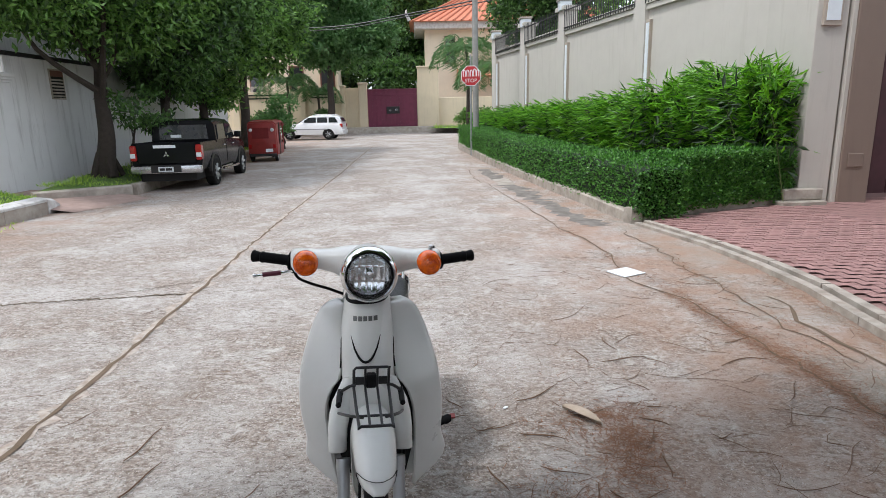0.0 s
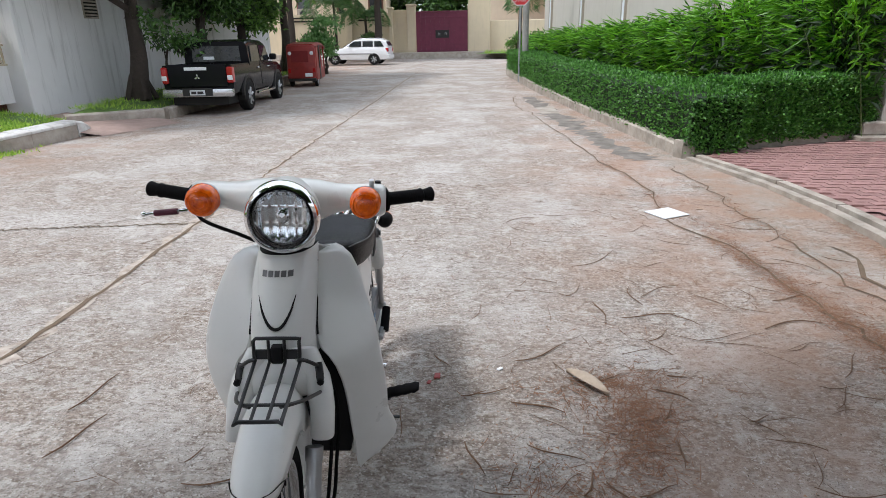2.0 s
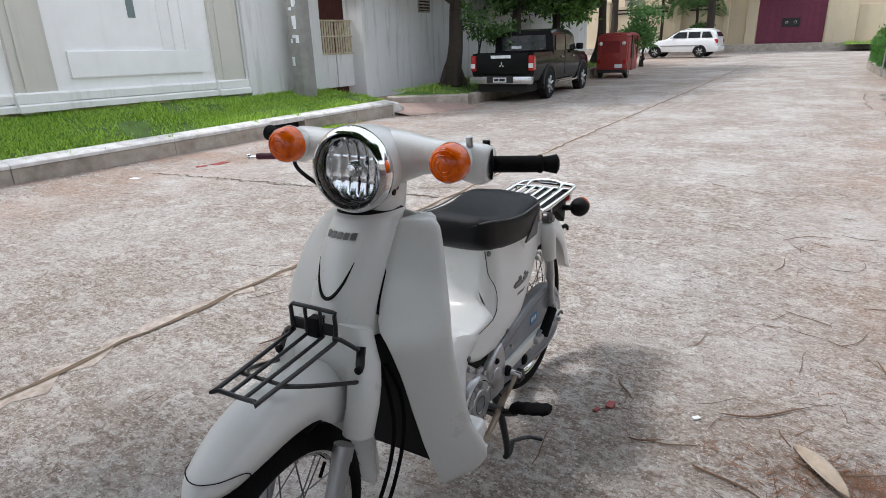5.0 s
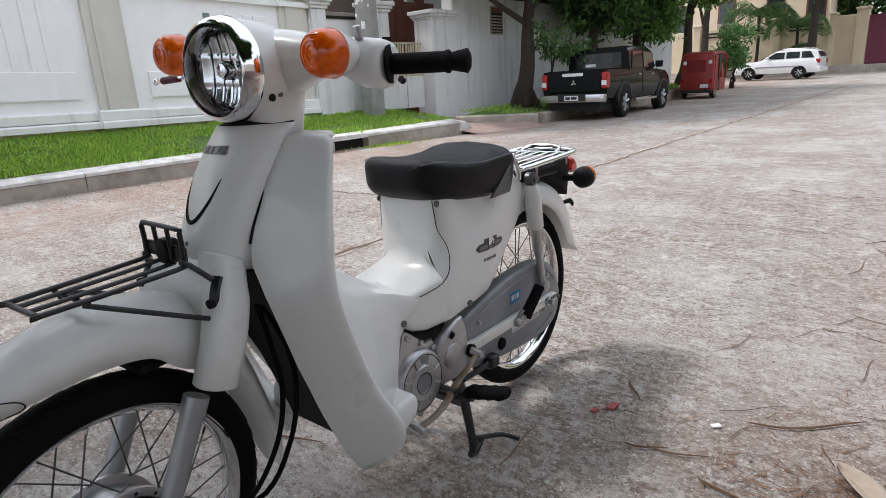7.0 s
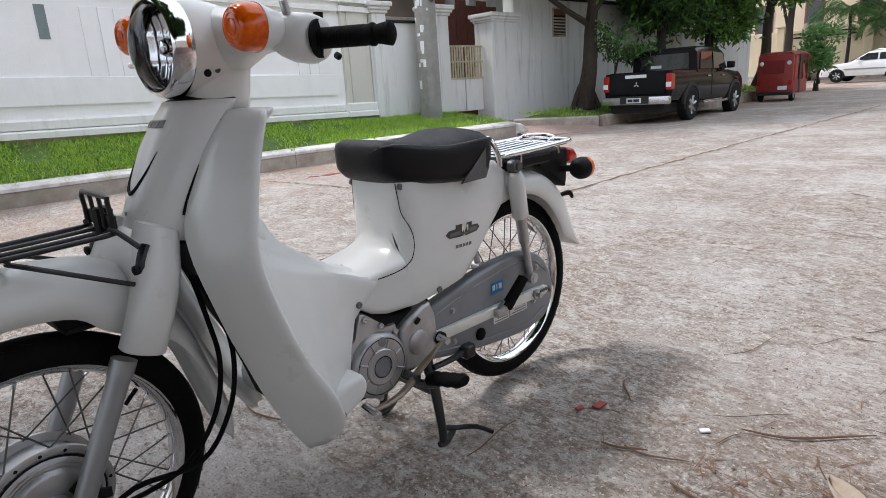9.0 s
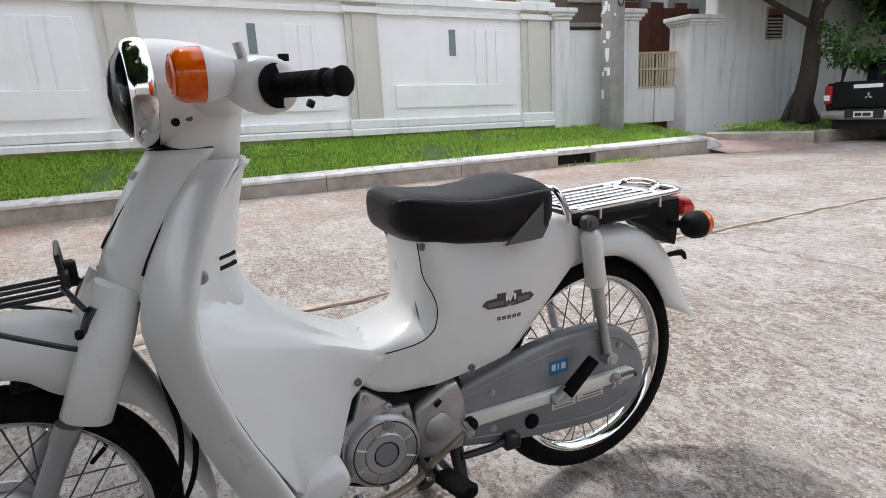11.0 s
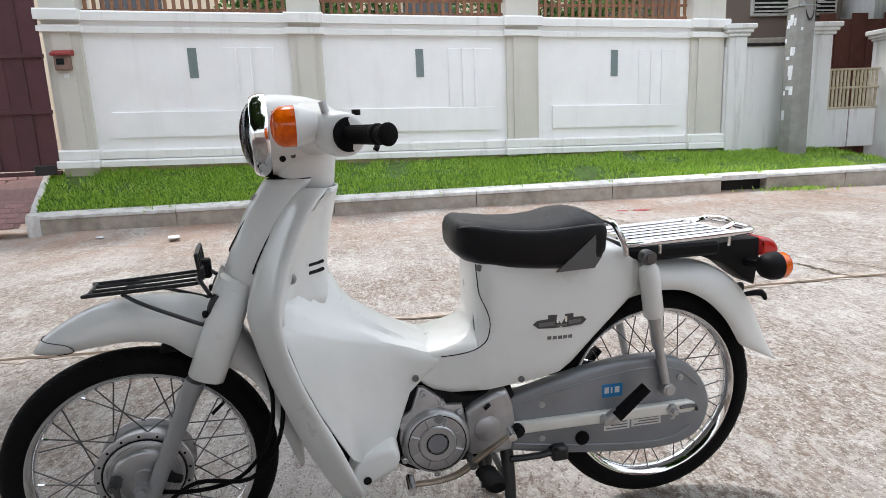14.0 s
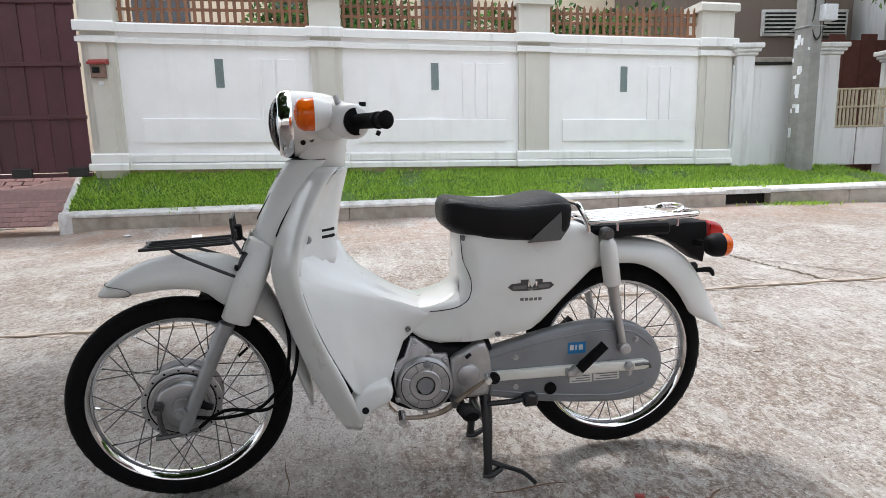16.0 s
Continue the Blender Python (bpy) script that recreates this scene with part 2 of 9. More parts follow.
def roadmat():
    """Old concrete: pale worn patches, coarse grain, red dust along both edges."""
    m = bpy.data.materials.new("old_concrete")
    m.use_nodes = True
    N, L = m.node_tree.nodes, m.node_tree.links
    b = N["Principled BSDF"]
    b.inputs["Roughness"].default_value = 0.88
    b.inputs["Specular IOR Level"].default_value = 0.3
    co = N.new("ShaderNodeTexCoord")
    sep = N.new("ShaderNodeSeparateXYZ")
    L.new(co.outputs["Object"], sep.inputs[0])
    def tex(sc, detail=8.0, rough=0.62, stretch=None, twist=0.0):
        t = N.new("ShaderNodeTexNoise")
        t.inputs["Distortion"].default_value = twist
        t.inputs["Scale"].default_value, t.inputs["Detail"].default_value, t.inputs["Roughness"].default_value = sc, detail, rough
        if stretch:
            mp = N.new("ShaderNodeMapping")
            mp.inputs["Scale"].default_value = stretch
            L.new(co.outputs["Object"], mp.inputs[0])
            L.new(mp.outputs[0], t.inputs["Vector"])
        else:
            L.new(co.outputs["Object"], t.inputs["Vector"])
        return t.outputs[0]
    def rng(v, a, c, lo=0.0, hi=1.0):
        r = N.new("ShaderNodeMapRange")
        for k, x in zip(("From Min", "From Max", "To Min", "To Max"), (a, c, lo, hi)):
            r.inputs[k].default_value = x
        L.new(v, r.inputs["Value"])
        return r.outputs["Result"]
    def mul(a, c):
        x = N.new("ShaderNodeMath")
        x.operation = "MULTIPLY"
        for i, v in enumerate((a, c)):
            if isinstance(v, float):
                x.inputs[i].default_value = v
            else:
                L.new(v, x.inputs[i])
        return x.outputs[0]
    def add(a, c):
        x = N.new("ShaderNodeMath")
        x.operation = "ADD"
        x.use_clamp = True
        L.new(a, x.inputs[0]); L.new(c, x.inputs[1])
        return x.outputs[0]
    def mix(f, a, c):
        x = N.new("ShaderNodeMix")
        x.data_type = "RGBA"
        L.new(f, x.inputs[0])
        for s, v in ((x.inputs[6], a), (x.inputs[7], c)):
            if isinstance(v, tuple):
                s.default_value = (*v, 1)
            else:
                L.new(v, s)
        return x.outputs[2]
    grain = tex(46, 6, 0.75)
    col = mix(rng(grain, 0.41, 0.59), (0.21, 0.17, 0.14), (0.485, 0.42, 0.37))
    col = mix(mul(rng(tex(0.9), 0.46, 0.6), 0.7), col, (0.57, 0.545, 0.52))
    col = mix(mul(rng(tex(3.2), 0.53, 0.66), 0.7), col, (0.64, 0.625, 0.60))
    col = mix(mul(rng(tex(7.5, 9, 0.72, None, 0.8), 0.53, 0.62), 0.6), col, (0.68, 0.66, 0.63))
    col = mix(mul(rng(tex(11, 8, 0.7, None, 0.6), 0.46, 0.38), 0.45), col, (0.24, 0.205, 0.18))
    col = mix(mul(rng(tex(1.6, 9, 0.7), 0.5, 0.68), 0.65), col, (0.235, 0.185, 0.15))
    chip = tex(1.0, 4, 0.62, (24, 44, 30), 1.0)
    worn = rng(tex(1.3, 5, 0.6), 0.38, 0.58, 0.3, 0.8)
    col = mix(mul(rng(chip, 0.54, 0.61), worn), col, (0.55, 0.515, 0.475))
    col = mix(mul(rng(chip, 0.44, 0.38), worn), col, (0.165, 0.125, 0.1))
    speck = tex(150, 3, 0.6)
    col = mix(mul(rng(speck, 0.57, 0.66), 0.8), col, (0.10, 0.085, 0.07))
    col = mix(mul(rng(tex(90, 2, 0.5), 0.61, 0.67), 0.7), col, (0.72, 0.70, 0.67))
    # brushed lines across the road
    col = mix(mul(rng(tex(1.0, 6, 0.68, (9, 30, 1), 0.7), 0.55, 0.62), 0.38), col, (0.23, 0.175, 0.14))
    col = mix(mul(rng(tex(1.0, 6, 0.68, (7, 20, 2), 0.7), 0.56, 0.63), 0.4), col, (0.64, 0.61, 0.575))
    # smoother grey cement of the gutter strip
    strip = mul(rng(sep.outputs[0], 0.78, 0.95), rng(tex(1.1, 6, 0.6), 0.35, 0.55))
    col = mix(mul(strip, 0.6), col, (0.33, 0.305, 0.26))
    # red dust: at the left kerb, and over the right third of the road
    dust = add(rng(sep.outputs[0], -5.2, -7.3), rng(sep.outputs[0], -1.1, 0.6))
    col = mix(mul(mul(dust, rng(tex(1.5, 9, 0.7), 0.38, 0.6)), 0.75), col, (0.39, 0.25, 0.18))
    tone = N.new("ShaderNodeHueSaturation")
    tone.inputs["Value"].default_value, tone.inputs["Saturation"].default_value = 0.87, 1.06
    L.new(col, tone.inputs["Color"])
    L.new(tone.outputs[0], b.inputs["Base Color"])
    bp = N.new("ShaderNodeBump")
    bp.inputs["Distance"].default_value = 0.012
    bp.inputs["Strength"].default_value = 1.0
    L.new(add(mul(grain, 0.6), add(mul(speck, 0.3), mul(chip, 0.5))), bp.inputs["Height"])
    L.new(bp.outputs[0], b.inputs["Normal"])
    return m


def wallmat(name, base, streak, rough=0.85, amount=0.45):
    """Painted render with rain streaks and blotches."""
    m = mat(name, base, rough, dark=[c * 0.9 for c in base], scale=3, amount=0.5, bump=0.003, bump_scale=90)
    N, L = m.node_tree.nodes, m.node_tree.links
    b = N["Principled BSDF"]
    old = b.inputs["Base Color"].links[0].from_socket
    co = N.new("ShaderNodeTexCoord")
    mp = N.new("ShaderNodeMapping")
    mp.inputs["Scale"].default_value = (7, 7, 0.55)
    L.new(co.outputs["Object"], mp.inputs[0])
    t = N.new("ShaderNodeTexNoise")
    t.inputs["Scale"].default_value, t.inputs["Detail"].default_value, t.inputs["Roughness"].default_value = 1.0, 7, 0.65
    L.new(mp.outputs[0], t.inputs["Vector"])
    r = N.new("ShaderNodeMapRange")
    r.inputs["From Min"].default_value, r.inputs["From Max"].default_value, r.inputs["To Max"].default_value = 0.54, 0.78, amount
    L.new(t.outputs[0], r.inputs["Value"])
    x = N.new("ShaderNodeMix")
    x.data_type = "RGBA"
    L.new(r.outputs["Result"], x.inputs[0])
    L.new(old, x.inputs[6])
    x.inputs[7].default_value = (*streak, 1)
    L.new(x.outputs[2], b.inputs["Base Color"])
    return m


M["road"] = roadmat()
M["joint"] = mat("joint_dirt", (0.14, 0.105, 0.065), 0.95, amount=0.8, dark=(0.06, 0.045, 0.03), scale=16, bump=0.004, bump_scale=120)
M["joint_fill"] = mat("pale_joint_dirt", (0.15, 0.105, 0.07), 0.95, amount=0.9, dark=(0.13, 0.095, 0.06), scale=11, bump=0.006, bump_scale=90)
M["spall"] = mat("spalled_joint_edge", (0.5, 0.44, 0.385), 0.95, amount=0.95, dark=(0.26, 0.2, 0.16), scale=18, bump=0.006, bump_scale=70)
M["kerb"] = mat("kerb_concrete", (0.46, 0.415, 0.36), 0.9, amount=0.8, dark=(0.27, 0.22, 0.18), scale=6, bump=0.005, bump_scale=80, stain=(0.13, 0.125, 0.1), stain_scale=2.5, stain_amount=0.5, rand=0.06)
M["kerb_top"] = mat("kerb_whitewash", (0.72, 0.72, 0.7), 0.9, amount=0.6, dark=(0.48, 0.41, 0.38), scale=9, bump=0.004, bump_scale=90, stain=(0.2, 0.19, 0.16), stain_scale=6, stain_amount=0.5, rand=0.05)
M["soil"] = mat("soil", (0.16, 0.115, 0.075), 0.95, amount=0.7, scale=14, bump=0.01, bump_scale=60)
M["turf"] = mat("turf", (0.12, 0.22, 0.04), 0.9, amount=0.7, dark=(0.07, 0.08, 0.03), scale=7, bump=0.02, bump_scale=60)
M["grass"] = leafmat("grass_blades", (0.13, 0.27, 0.035), (0.48, 0.62, 0.13), 0.55, 0.4)
M["white_wall"] = wallmat("white_render", (0.94, 0.94, 0.94), (0.7, 0.65, 0.62), amount=0.2)
M["trim"] = wallmat("white_trim", (0.87, 0.87, 0.85), (0.36, 0.35, 0.31), amount=0.4)
M["pilaster"] = wallmat("beige_render", (0.65, 0.63, 0.57), (0.4, 0.38, 0.33), amount=0.4)
M["footing"] = mat("yellowed_footing", (0.55, 0.46, 0.3), 0.9, amount=0.7, scale=5, stain=(0.12, 0.11, 0.07), stain_scale=4, stain_amount=0.6)
M["old_wall"] = wallmat("old_white_render", (0.74, 0.74, 0.73), (0.22, 0.21, 0.195), amount=0.65)
M["plaque"] = mat("grey_green_tile", (0.2, 0.25, 0.25), 0.4, amount=0.4, scale=20)
M["fence_wood"] = mat("brown_fence_wood", (0.24, 0.115, 0.06), 0.65, amount=0.6, scale=12, rand=0.2)
M["gate_brown"] = mat("dark_maroon_metal", (0.085, 0.028, 0.036), 0.55, amount=0.5, scale=6, rand=0.12)
M["gate_far"] = mat("maroon_metal", (0.16, 0.022, 0.055), 0.5, amount=0.5, scale=5, rand=0.08)
M["red_paint"] = mat("red_paint", (0.32, 0.04, 0.035), 0.5, amount=0.5, scale=10)
M["cream_bars"] = mat("cream_metal", (0.55, 0.49, 0.36), 0.6, amount=0.5, scale=12, stain=(0.25, 0.14, 0.07), stain_scale=8, stain_amount=0.5, rand=0.08)
M["pole"] = mat("pole_concrete", (0.31, 0.305, 0.285), 0.9, amount=0.6, scale=8, bump=0.004, bump_scale=90, stain=(0.2, 0.19, 0.17), stain_amount=0.5)
M["paper"] = mat("paper", (0.8, 0.82, 0.84), 0.8, amount=0.4, scale=16, rand=0.12)
M["house_brown"] = wallmat("taupe_render", (0.19, 0.145, 0.12), (0.11, 0.085, 0.07))
M["far_cream"] = wallmat("cream_render", (0.66, 0.56, 0.40), (0.4, 0.34, 0.25), amount=0.4)
M["far_house"] = wallmat("pale_yellow_render", (0.78, 0.66, 0.50), (0.6, 0.5, 0.38), amount=0.3)
M["roof"] = mat("orange_roof_tile", (0.52, 0.19, 0.11), 0.8, amount=0.5, scale=9, rand=0.12)
M["right_wall"] = wallmat("warm_grey_render", (0.5, 0.475, 0.425), (0.36, 0.33, 0.28), amount=0.5)
M["right_pil"] = wallmat("taupe_pilaster", (0.4, 0.345, 0.285), (0.25, 0.21, 0.17), amount=0.4)
M["portal_brown"] = wallmat("brown_portal_render", (0.2, 0.15, 0.12), (0.13, 0.1, 0.08), amount=0.4)
M["iron"] = mat("black_iron", (0.016, 0.015, 0.015), 0.5, amount=0.3)
M["lamp_panel"] = mat("frosted_lamp_panel", (0.7, 0.75, 0.78), 0.3, amount=0.2)
M["paver"] = mat("red_paver", (0.33, 0.19, 0.175), 0.85, amount=0.6, dark=(0.23, 0.13, 0.12), scale=14, bump=0.004, bump_scale=70, rand=0.14)
M["pink_paving"] = mat("dusty_pink_paving", (0.4, 0.29, 0.25), 0.9, amount=0.7, dark=(0.28, 0.2, 0.17), scale=7, bump=0.005, bump_scale=40)
M["pav_joint"] = mat("paver_joint", (0.29, 0.18, 0.165), 0.95, amount=0.5, scale=20)
M["bark"] = mat("bark", (0.05, 0.038, 0.03), 0.95, amount=0.7, dark=(0.03, 0.024, 0.018), scale=14, bump=0.03, bump_scale=24)
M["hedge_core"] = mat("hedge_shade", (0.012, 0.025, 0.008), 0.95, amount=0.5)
M["hedge_leaf"] = leafmat("hedge_leaves", (0.014, 0.065, 0.008), (0.13, 0.32, 0.055), 0.4, 0.22)
M["bamboo_leaf"] = leafmat("bamboo_leaves", (0.018, 0.09, 0.006), (0.22, 0.48, 0.05), 0.42, 0.3)
M["tree_leaf"] = leafmat("tree_leaves", (0.012, 0.04, 0.008), (0.2, 0.37, 0.08), 0.5, 0.3)
M["pale_leaf"] = leafmat("pale_tree_leaves", (0.05, 0.12, 0.035), (0.14, 0.26, 0.09), 0.5, 0.35)
M["dark_leaf"] = leafmat("dark_tree_leaves", (0.008, 0.028, 0.007), (0.13, 0.26, 0.06), 0.55, 0.2)
# near-black leaf colour that stands in for shade deep in the bamboo
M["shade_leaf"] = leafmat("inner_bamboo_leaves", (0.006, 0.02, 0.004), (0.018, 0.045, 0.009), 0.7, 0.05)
M["stalk"] = mat("bamboo_stalk", (0.12, 0.16, 0.05), 0.6, amount=0.4)
M["twig"] = mat("dry_twig", (0.17, 0.1, 0.06), 0.9, amount=0.5, scale=40)
M["needle"] = mat("dry_needles", (0.27, 0.135, 0.075), 0.9, amount=0.6, dark=(0.14, 0.07, 0.04), scale=30)
M["dry_leaf"] = mat("dry_leaf", (0.5, 0.41, 0.32), 0.75, amount=0.5, scale=40)
M["truck_paint"] = mat("black_car_paint", (0.009, 0.009, 0.011), 0.14, amount=0.3, scale=4, spec=0.16)
M["white_paint"] = mat("white_car_paint", (0.78, 0.79, 0.8), 0.25, amount=0.2, scale=4, coat=0.6)
M["car_glass"] = mat("dark_car_glass", (0.02, 0.024, 0.026), 0.06, amount=0.2, spec=0.8)
M["tyre"] = mat("tyre_rubber", (0.012, 0.012, 0.012), 0.8, amount=0.4, scale=20, spec=0.2)
M["rim"] = mat("alloy_rim", (0.5, 0.51, 0.52), 0.35, 0.8, amount=0.3, scale=12)
M["bright"] = mat("satin_chrome", (0.6, 0.6, 0.61), 0.25, 0.9, amount=0.3, scale=12)
M["tuk_red"] = mat("faded_red_paint", (0.3, 0.03, 0.025), 0.45, amount=0.5, scale=6, stain=(0.14, 0.02, 0.02), stain_scale=4, stain_amount=0.4)
M["sign_red"] = mat("sign_red", (0.5, 0.02, 0.025), 0.5, amount=0.2)
M["sign_white"] = mat("sign_white", (0.8, 0.8, 0.8), 0.5, amount=0.2)
M["galv"] = mat("galvanised_steel", (0.4, 0.41, 0.42), 0.5, 0.7, amount=0.5, scale=15)
M["window_dark"] = mat("window_glass", (0.03, 0.032, 0.035), 0.1, amount=0.2, spec=0.7)
M["brown_frame"] = mat("brown_window_frame", (0.16, 0.06, 0.035), 0.5, amount=0.4)
# near-black that stands in for shade in openings; also mould, print and lines
M["void"] = mat("dark_recess", (0.012, 0.011, 0.01), 0.9, amount=0.3)

# ---- ground and road ----
b = bmesh.new()
XS = (-400, -60, -20, -12, -9, -7.3, -6.6, -5, -3, -1, 1, 3, 6, 10, 20, 60, 400)
YS = sorted((-400, -60, 0.4, 0.9, 120, 900) + ROAD_Y)


def apron(x, y):
    """The concrete rises a little towards the grass verge."""
    return float(np.interp(x, (-12, -9, -7.3, -6.6), (0, 0.06, 0.06, 0))) * float(np.interp(y, (0.4, 0.9, 9, 11), (0, 1, 0.8, 0)))


rows = [[b.verts.new((x, y, road_z(y) + apron(x, y))) for x in XS] for y in YS]
for A, B in zip(rows, rows[1:]):
    for k in range(len(XS) - 1):
        b.faces.new((A[k], A[k + 1], B[k + 1], B[k]))
GROUND = tagged(part("road", b, M["road"]), "worn pale concrete road with dust and cracks", "road", kind="structure")
rng = np.random.default_rng(4)


def ribbon(pts, w, lift=0.004, wob=0.0, jag=3, seed=1):
    """A thin uneven strip lying on the road along a line."""
    r = np.random.default_rng(seed)
    P = smooth_path([(x, y, 0) for x, y in pts], jag)
    bm = bmesh.new()
    prev = None
    for i, p in enumerate(P):
        t = (P[min(i + 1, len(P) - 1)] - P[max(i - 1, 0)]).normalized()
        nrm = Vector((-t.y, t.x, 0))
        c = p + nrm * float(r.normal(0, wob))
        h = w * float(r.uniform(0.45, 1.25)) / 2
        cur = [bm.verts.new((q.x, q.y, road_z(q.y) + lift)) for q in (c + nrm * h, c - nrm * h)]
        if prev:
            bm.faces.new((prev[0], prev[1], cur[1], cur[0]))
        prev = cur
    bmesh.ops.recalc_face_normals(bm, faces=bm.faces[:])
    for f in bm.faces:
        if f.normal.z < 0:
            f.normal_flip()
    return bm


def line(p, q, n):
    return [(p[0] + (q[0] - p[0]) * k / n, p[1] + (q[1] - p[1]) * k / n) for k in range(n + 1)]


def along(pts, step):
    """Points at even steps along a bent line."""
    out = []
    for p, q in zip(pts, pts[1:]):
        n = max(1, int(math.hypot(q[0] - p[0], q[1] - p[1]) / step))
        out += line(p, q, n)[:-1]
    return out + [pts[-1]]


JOINT = [(-3.1, -1.0), (-3.16, 3.0), (-3.2, 4.2), (-3.25, 6.0), (-3.37, 8.5), (-3.43, 11.0), (-3.52, 16.0), (-3.7, 21.5), (-3.8, 26.0)]
part("joint_edge", ribbon(along(JOINT, 0.25), 0.085, 0.0025, 0.03, 3, 3), M["spall"], GROUND, "pale spalled edge of the joint")
JN = part("expansion_joint", ribbon(along(JOINT, 0.3), 0.03, 0.005, 0.009, 3, 2), M["joint_fill"], GROUND, "dirt-filled joint between the concrete slabs")
CRACKS = [
    (line((-3.33, 7.12), (-7.0, 6.6), 26), 0.022, 0.02), (line((-3.35, 7.5), (-4.2, 7.03), 9), 0.012, 0.012), (line((-3.33, 7.14), (-0.9, 7.3), 10), 0.006, 0.03),
    ([(-0.2, 12.2), (0.1, 10.2), (0.21, 9.22), (0.42, 8.33), (0.35, 7.33), (0.58, 6.73), (0.63, 6.3), (0.69, 5.88), (0.75, 5.43), (0.8, 5.13), (0.83, 4.6), (0.8, 3.6)], 0.03, 0.02),
    ([(-0.5, 16.5), (-0.6, 15.0), (-0.35, 13.7), (-0.2, 12.2)], 0.03, 0.03), ([(0.9, 9.3), (0.88, 8.8), (0.97, 8.2), (0.92, 7.6), (1.03, 6.9), (1.0, 6.2), (1.1, 5.5)], 0.02, 0.03),
    ([(1.25, 6.7), (1.18, 6.0), (1.25, 5.0)], 0.05, 0.03), (line((-3.48, 13.5), (-6.0, 13.3), 10), 0.02, 0.02), (line((-3.65, 20.0), (0.0, 20.2), 10), 0.02, 0.03)]
for k, (pts, w, wob) in enumerate(CRACKS):
    part("crack", ribbon(pts, w * (0.6 if k > 2 else 1), 0.005, wob, 5, 10 + k), M["joint" if k < 3 else "joint_fill"], GROUND, "dirt-filled crack in the concrete")
# dark worn gutter beside the hedge
part("gutter_stain", ribbon([(0.64, 9.5), (0.42, 10.7), (0.26, 11.8), (0.12, 12.9), (-0.04, 14.3), (-0.28, 16.4)], 0.36, 0.003, 0.06, 12, 40), mat("dark_worn_asphalt", (0.13, 0.115, 0.1), 0.95, amount=0.8, dark=(0.3, 0.27, 0.24), scale=6, bump=0.01, bump_scale=60), GROUND, "dark worn patch of gutter")
part("patch", ribbon([(-0.02, 13.5), (-0.03, 14.4)], 0.3, 0.006, 0.02, 4, 41), M["kerb"], GROUND, "pale cement patch")


# ---- left side: kerb, verge, white boundary wall ----
SO_FAR = set(ob.name for ob in scene.objects)


def kx(y):
    return -7.27 + 0.03 * y


def kz(y):
    return 0.16 + 0.0065 * y


def wx(y):
    return -8.6 - 0.0665 * (y - 9.65)


def wz(y):
    """How far the wall's courses drop along it."""
    return -0.018 * (y - 1.5)


KERB = tagged(new("kerb_left"), "grey concrete kerb with a whitewashed top", "kerb", kind="structure")
cuts = [0.62, 2.1, 3.9, 5.6, 7.3, 8.72]
for a, c in list(zip(cuts, cuts[1:])) + [(9.32, 10.4), (10.4, 11.3)]:
    secs = [[(kx(y), y, -0.12), (kx(y) + 0.0, y, kz(y) - 0.055), (kx(y) - 0.02, y, kz(y) - 0.05), (kx(y) - 0.16, y, kz(y) - 0.02), (kx(y) - 0.2, y, -0.12)] for y in (a + 0.004, (a + c) / 2, c - 0.004)]
    part("kerb_stone", loft(secs), M["kerb"], KERB, smooth=25)
    secs = [[(kx(y) + 0.010, y, kz(y) - 0.05), (kx(y) + 0.008, y, kz(y) - 0.018), (kx(y) - 0.02, y, kz(y)), (kx(y) - 0.2, y, kz(y) + 0.02), (kx(y) - 0.2, y, kz(y) - 0.03)] for y in (a + 0.003, (a + c) / 2, c - 0.003)]
    part("kerb_top", loft(secs), M["kerb_top"], KERB, smooth=25)
# sloping far end of the kerb
secs = [[(kx(11.3) + 0.006 - o, y, -0.1), (kx(11.3) + 0.004 - o, y, h - 0.03), (kx(11.3) - 0.03 - o, y, h), (kx(11.3) - 0.2 - o, y, h + 0.02), (kx(11.3) - 0.2 - o, y, -0.1)] for y, h, o in ((11.31, kz(11.3), 0), (11.5, kz(11.3) - 0.03, 0.02), (11.66, kz(11.3) - 0.1, 0.05), (11.75, 0.1, 0.1))]
part("kerb_tip", loft(secs), M["kerb_top"], KERB, "worn sloping kerb end", smooth=40)
secs = [[(kx(y) + 0.004, y, kz(y) - 0.06), (kx(y), y, kz(y)), (kx(y) - 0.2, y, kz(y) + 0.02), (kx(y) - 0.2, y, kz(y) - 0.06)] for y in (8.72, 9.32)]
part("drain_lid", loft(secs), M["kerb_top"], KERB, "concrete lid over the storm drain", smooth=25)
part("drain_recess", box(kx(9) - 0.5, 8.7, -0.1, kx(9) - 0.12, 9.34, 0.2), M["void"], KERB, "black block standing in for the shade in the storm drain opening")
# rounded near end of the verge
secs = []
for k in range(7):
    a = radians(15 * k)
    secs.append([(kx(0.62) - 0.25 + (0.25 + d) * math.cos(a) + 0, 0.62 - (0.25 + d) * math.sin(a), z) for d, z in ((0, -0.1), (0, 0.115), (-0.02, 0.165), (-0.2, 0.185), (-0.2, -0.1))])
secs.append([(wx(0.5) + 0.02, 0.37 - d, z + 0.38) for d, z in ((0, -0.48), (0, 0.14), (-0.02, 0.19), (-0.2, 0.21), (-0.2, -0.48))])
part("kerb_return", loft(secs), M["kerb_top"], KERB, "curved kerb end", smooth=30)


def verge_z(x, y):
    a, c = kx(y) - 0.18, wx(y)
    t = min(1, max(0, (x - a) / (c - a)))
    return kz(y) + (0.61 + wz(y) - kz(y)) * t ** 0.9


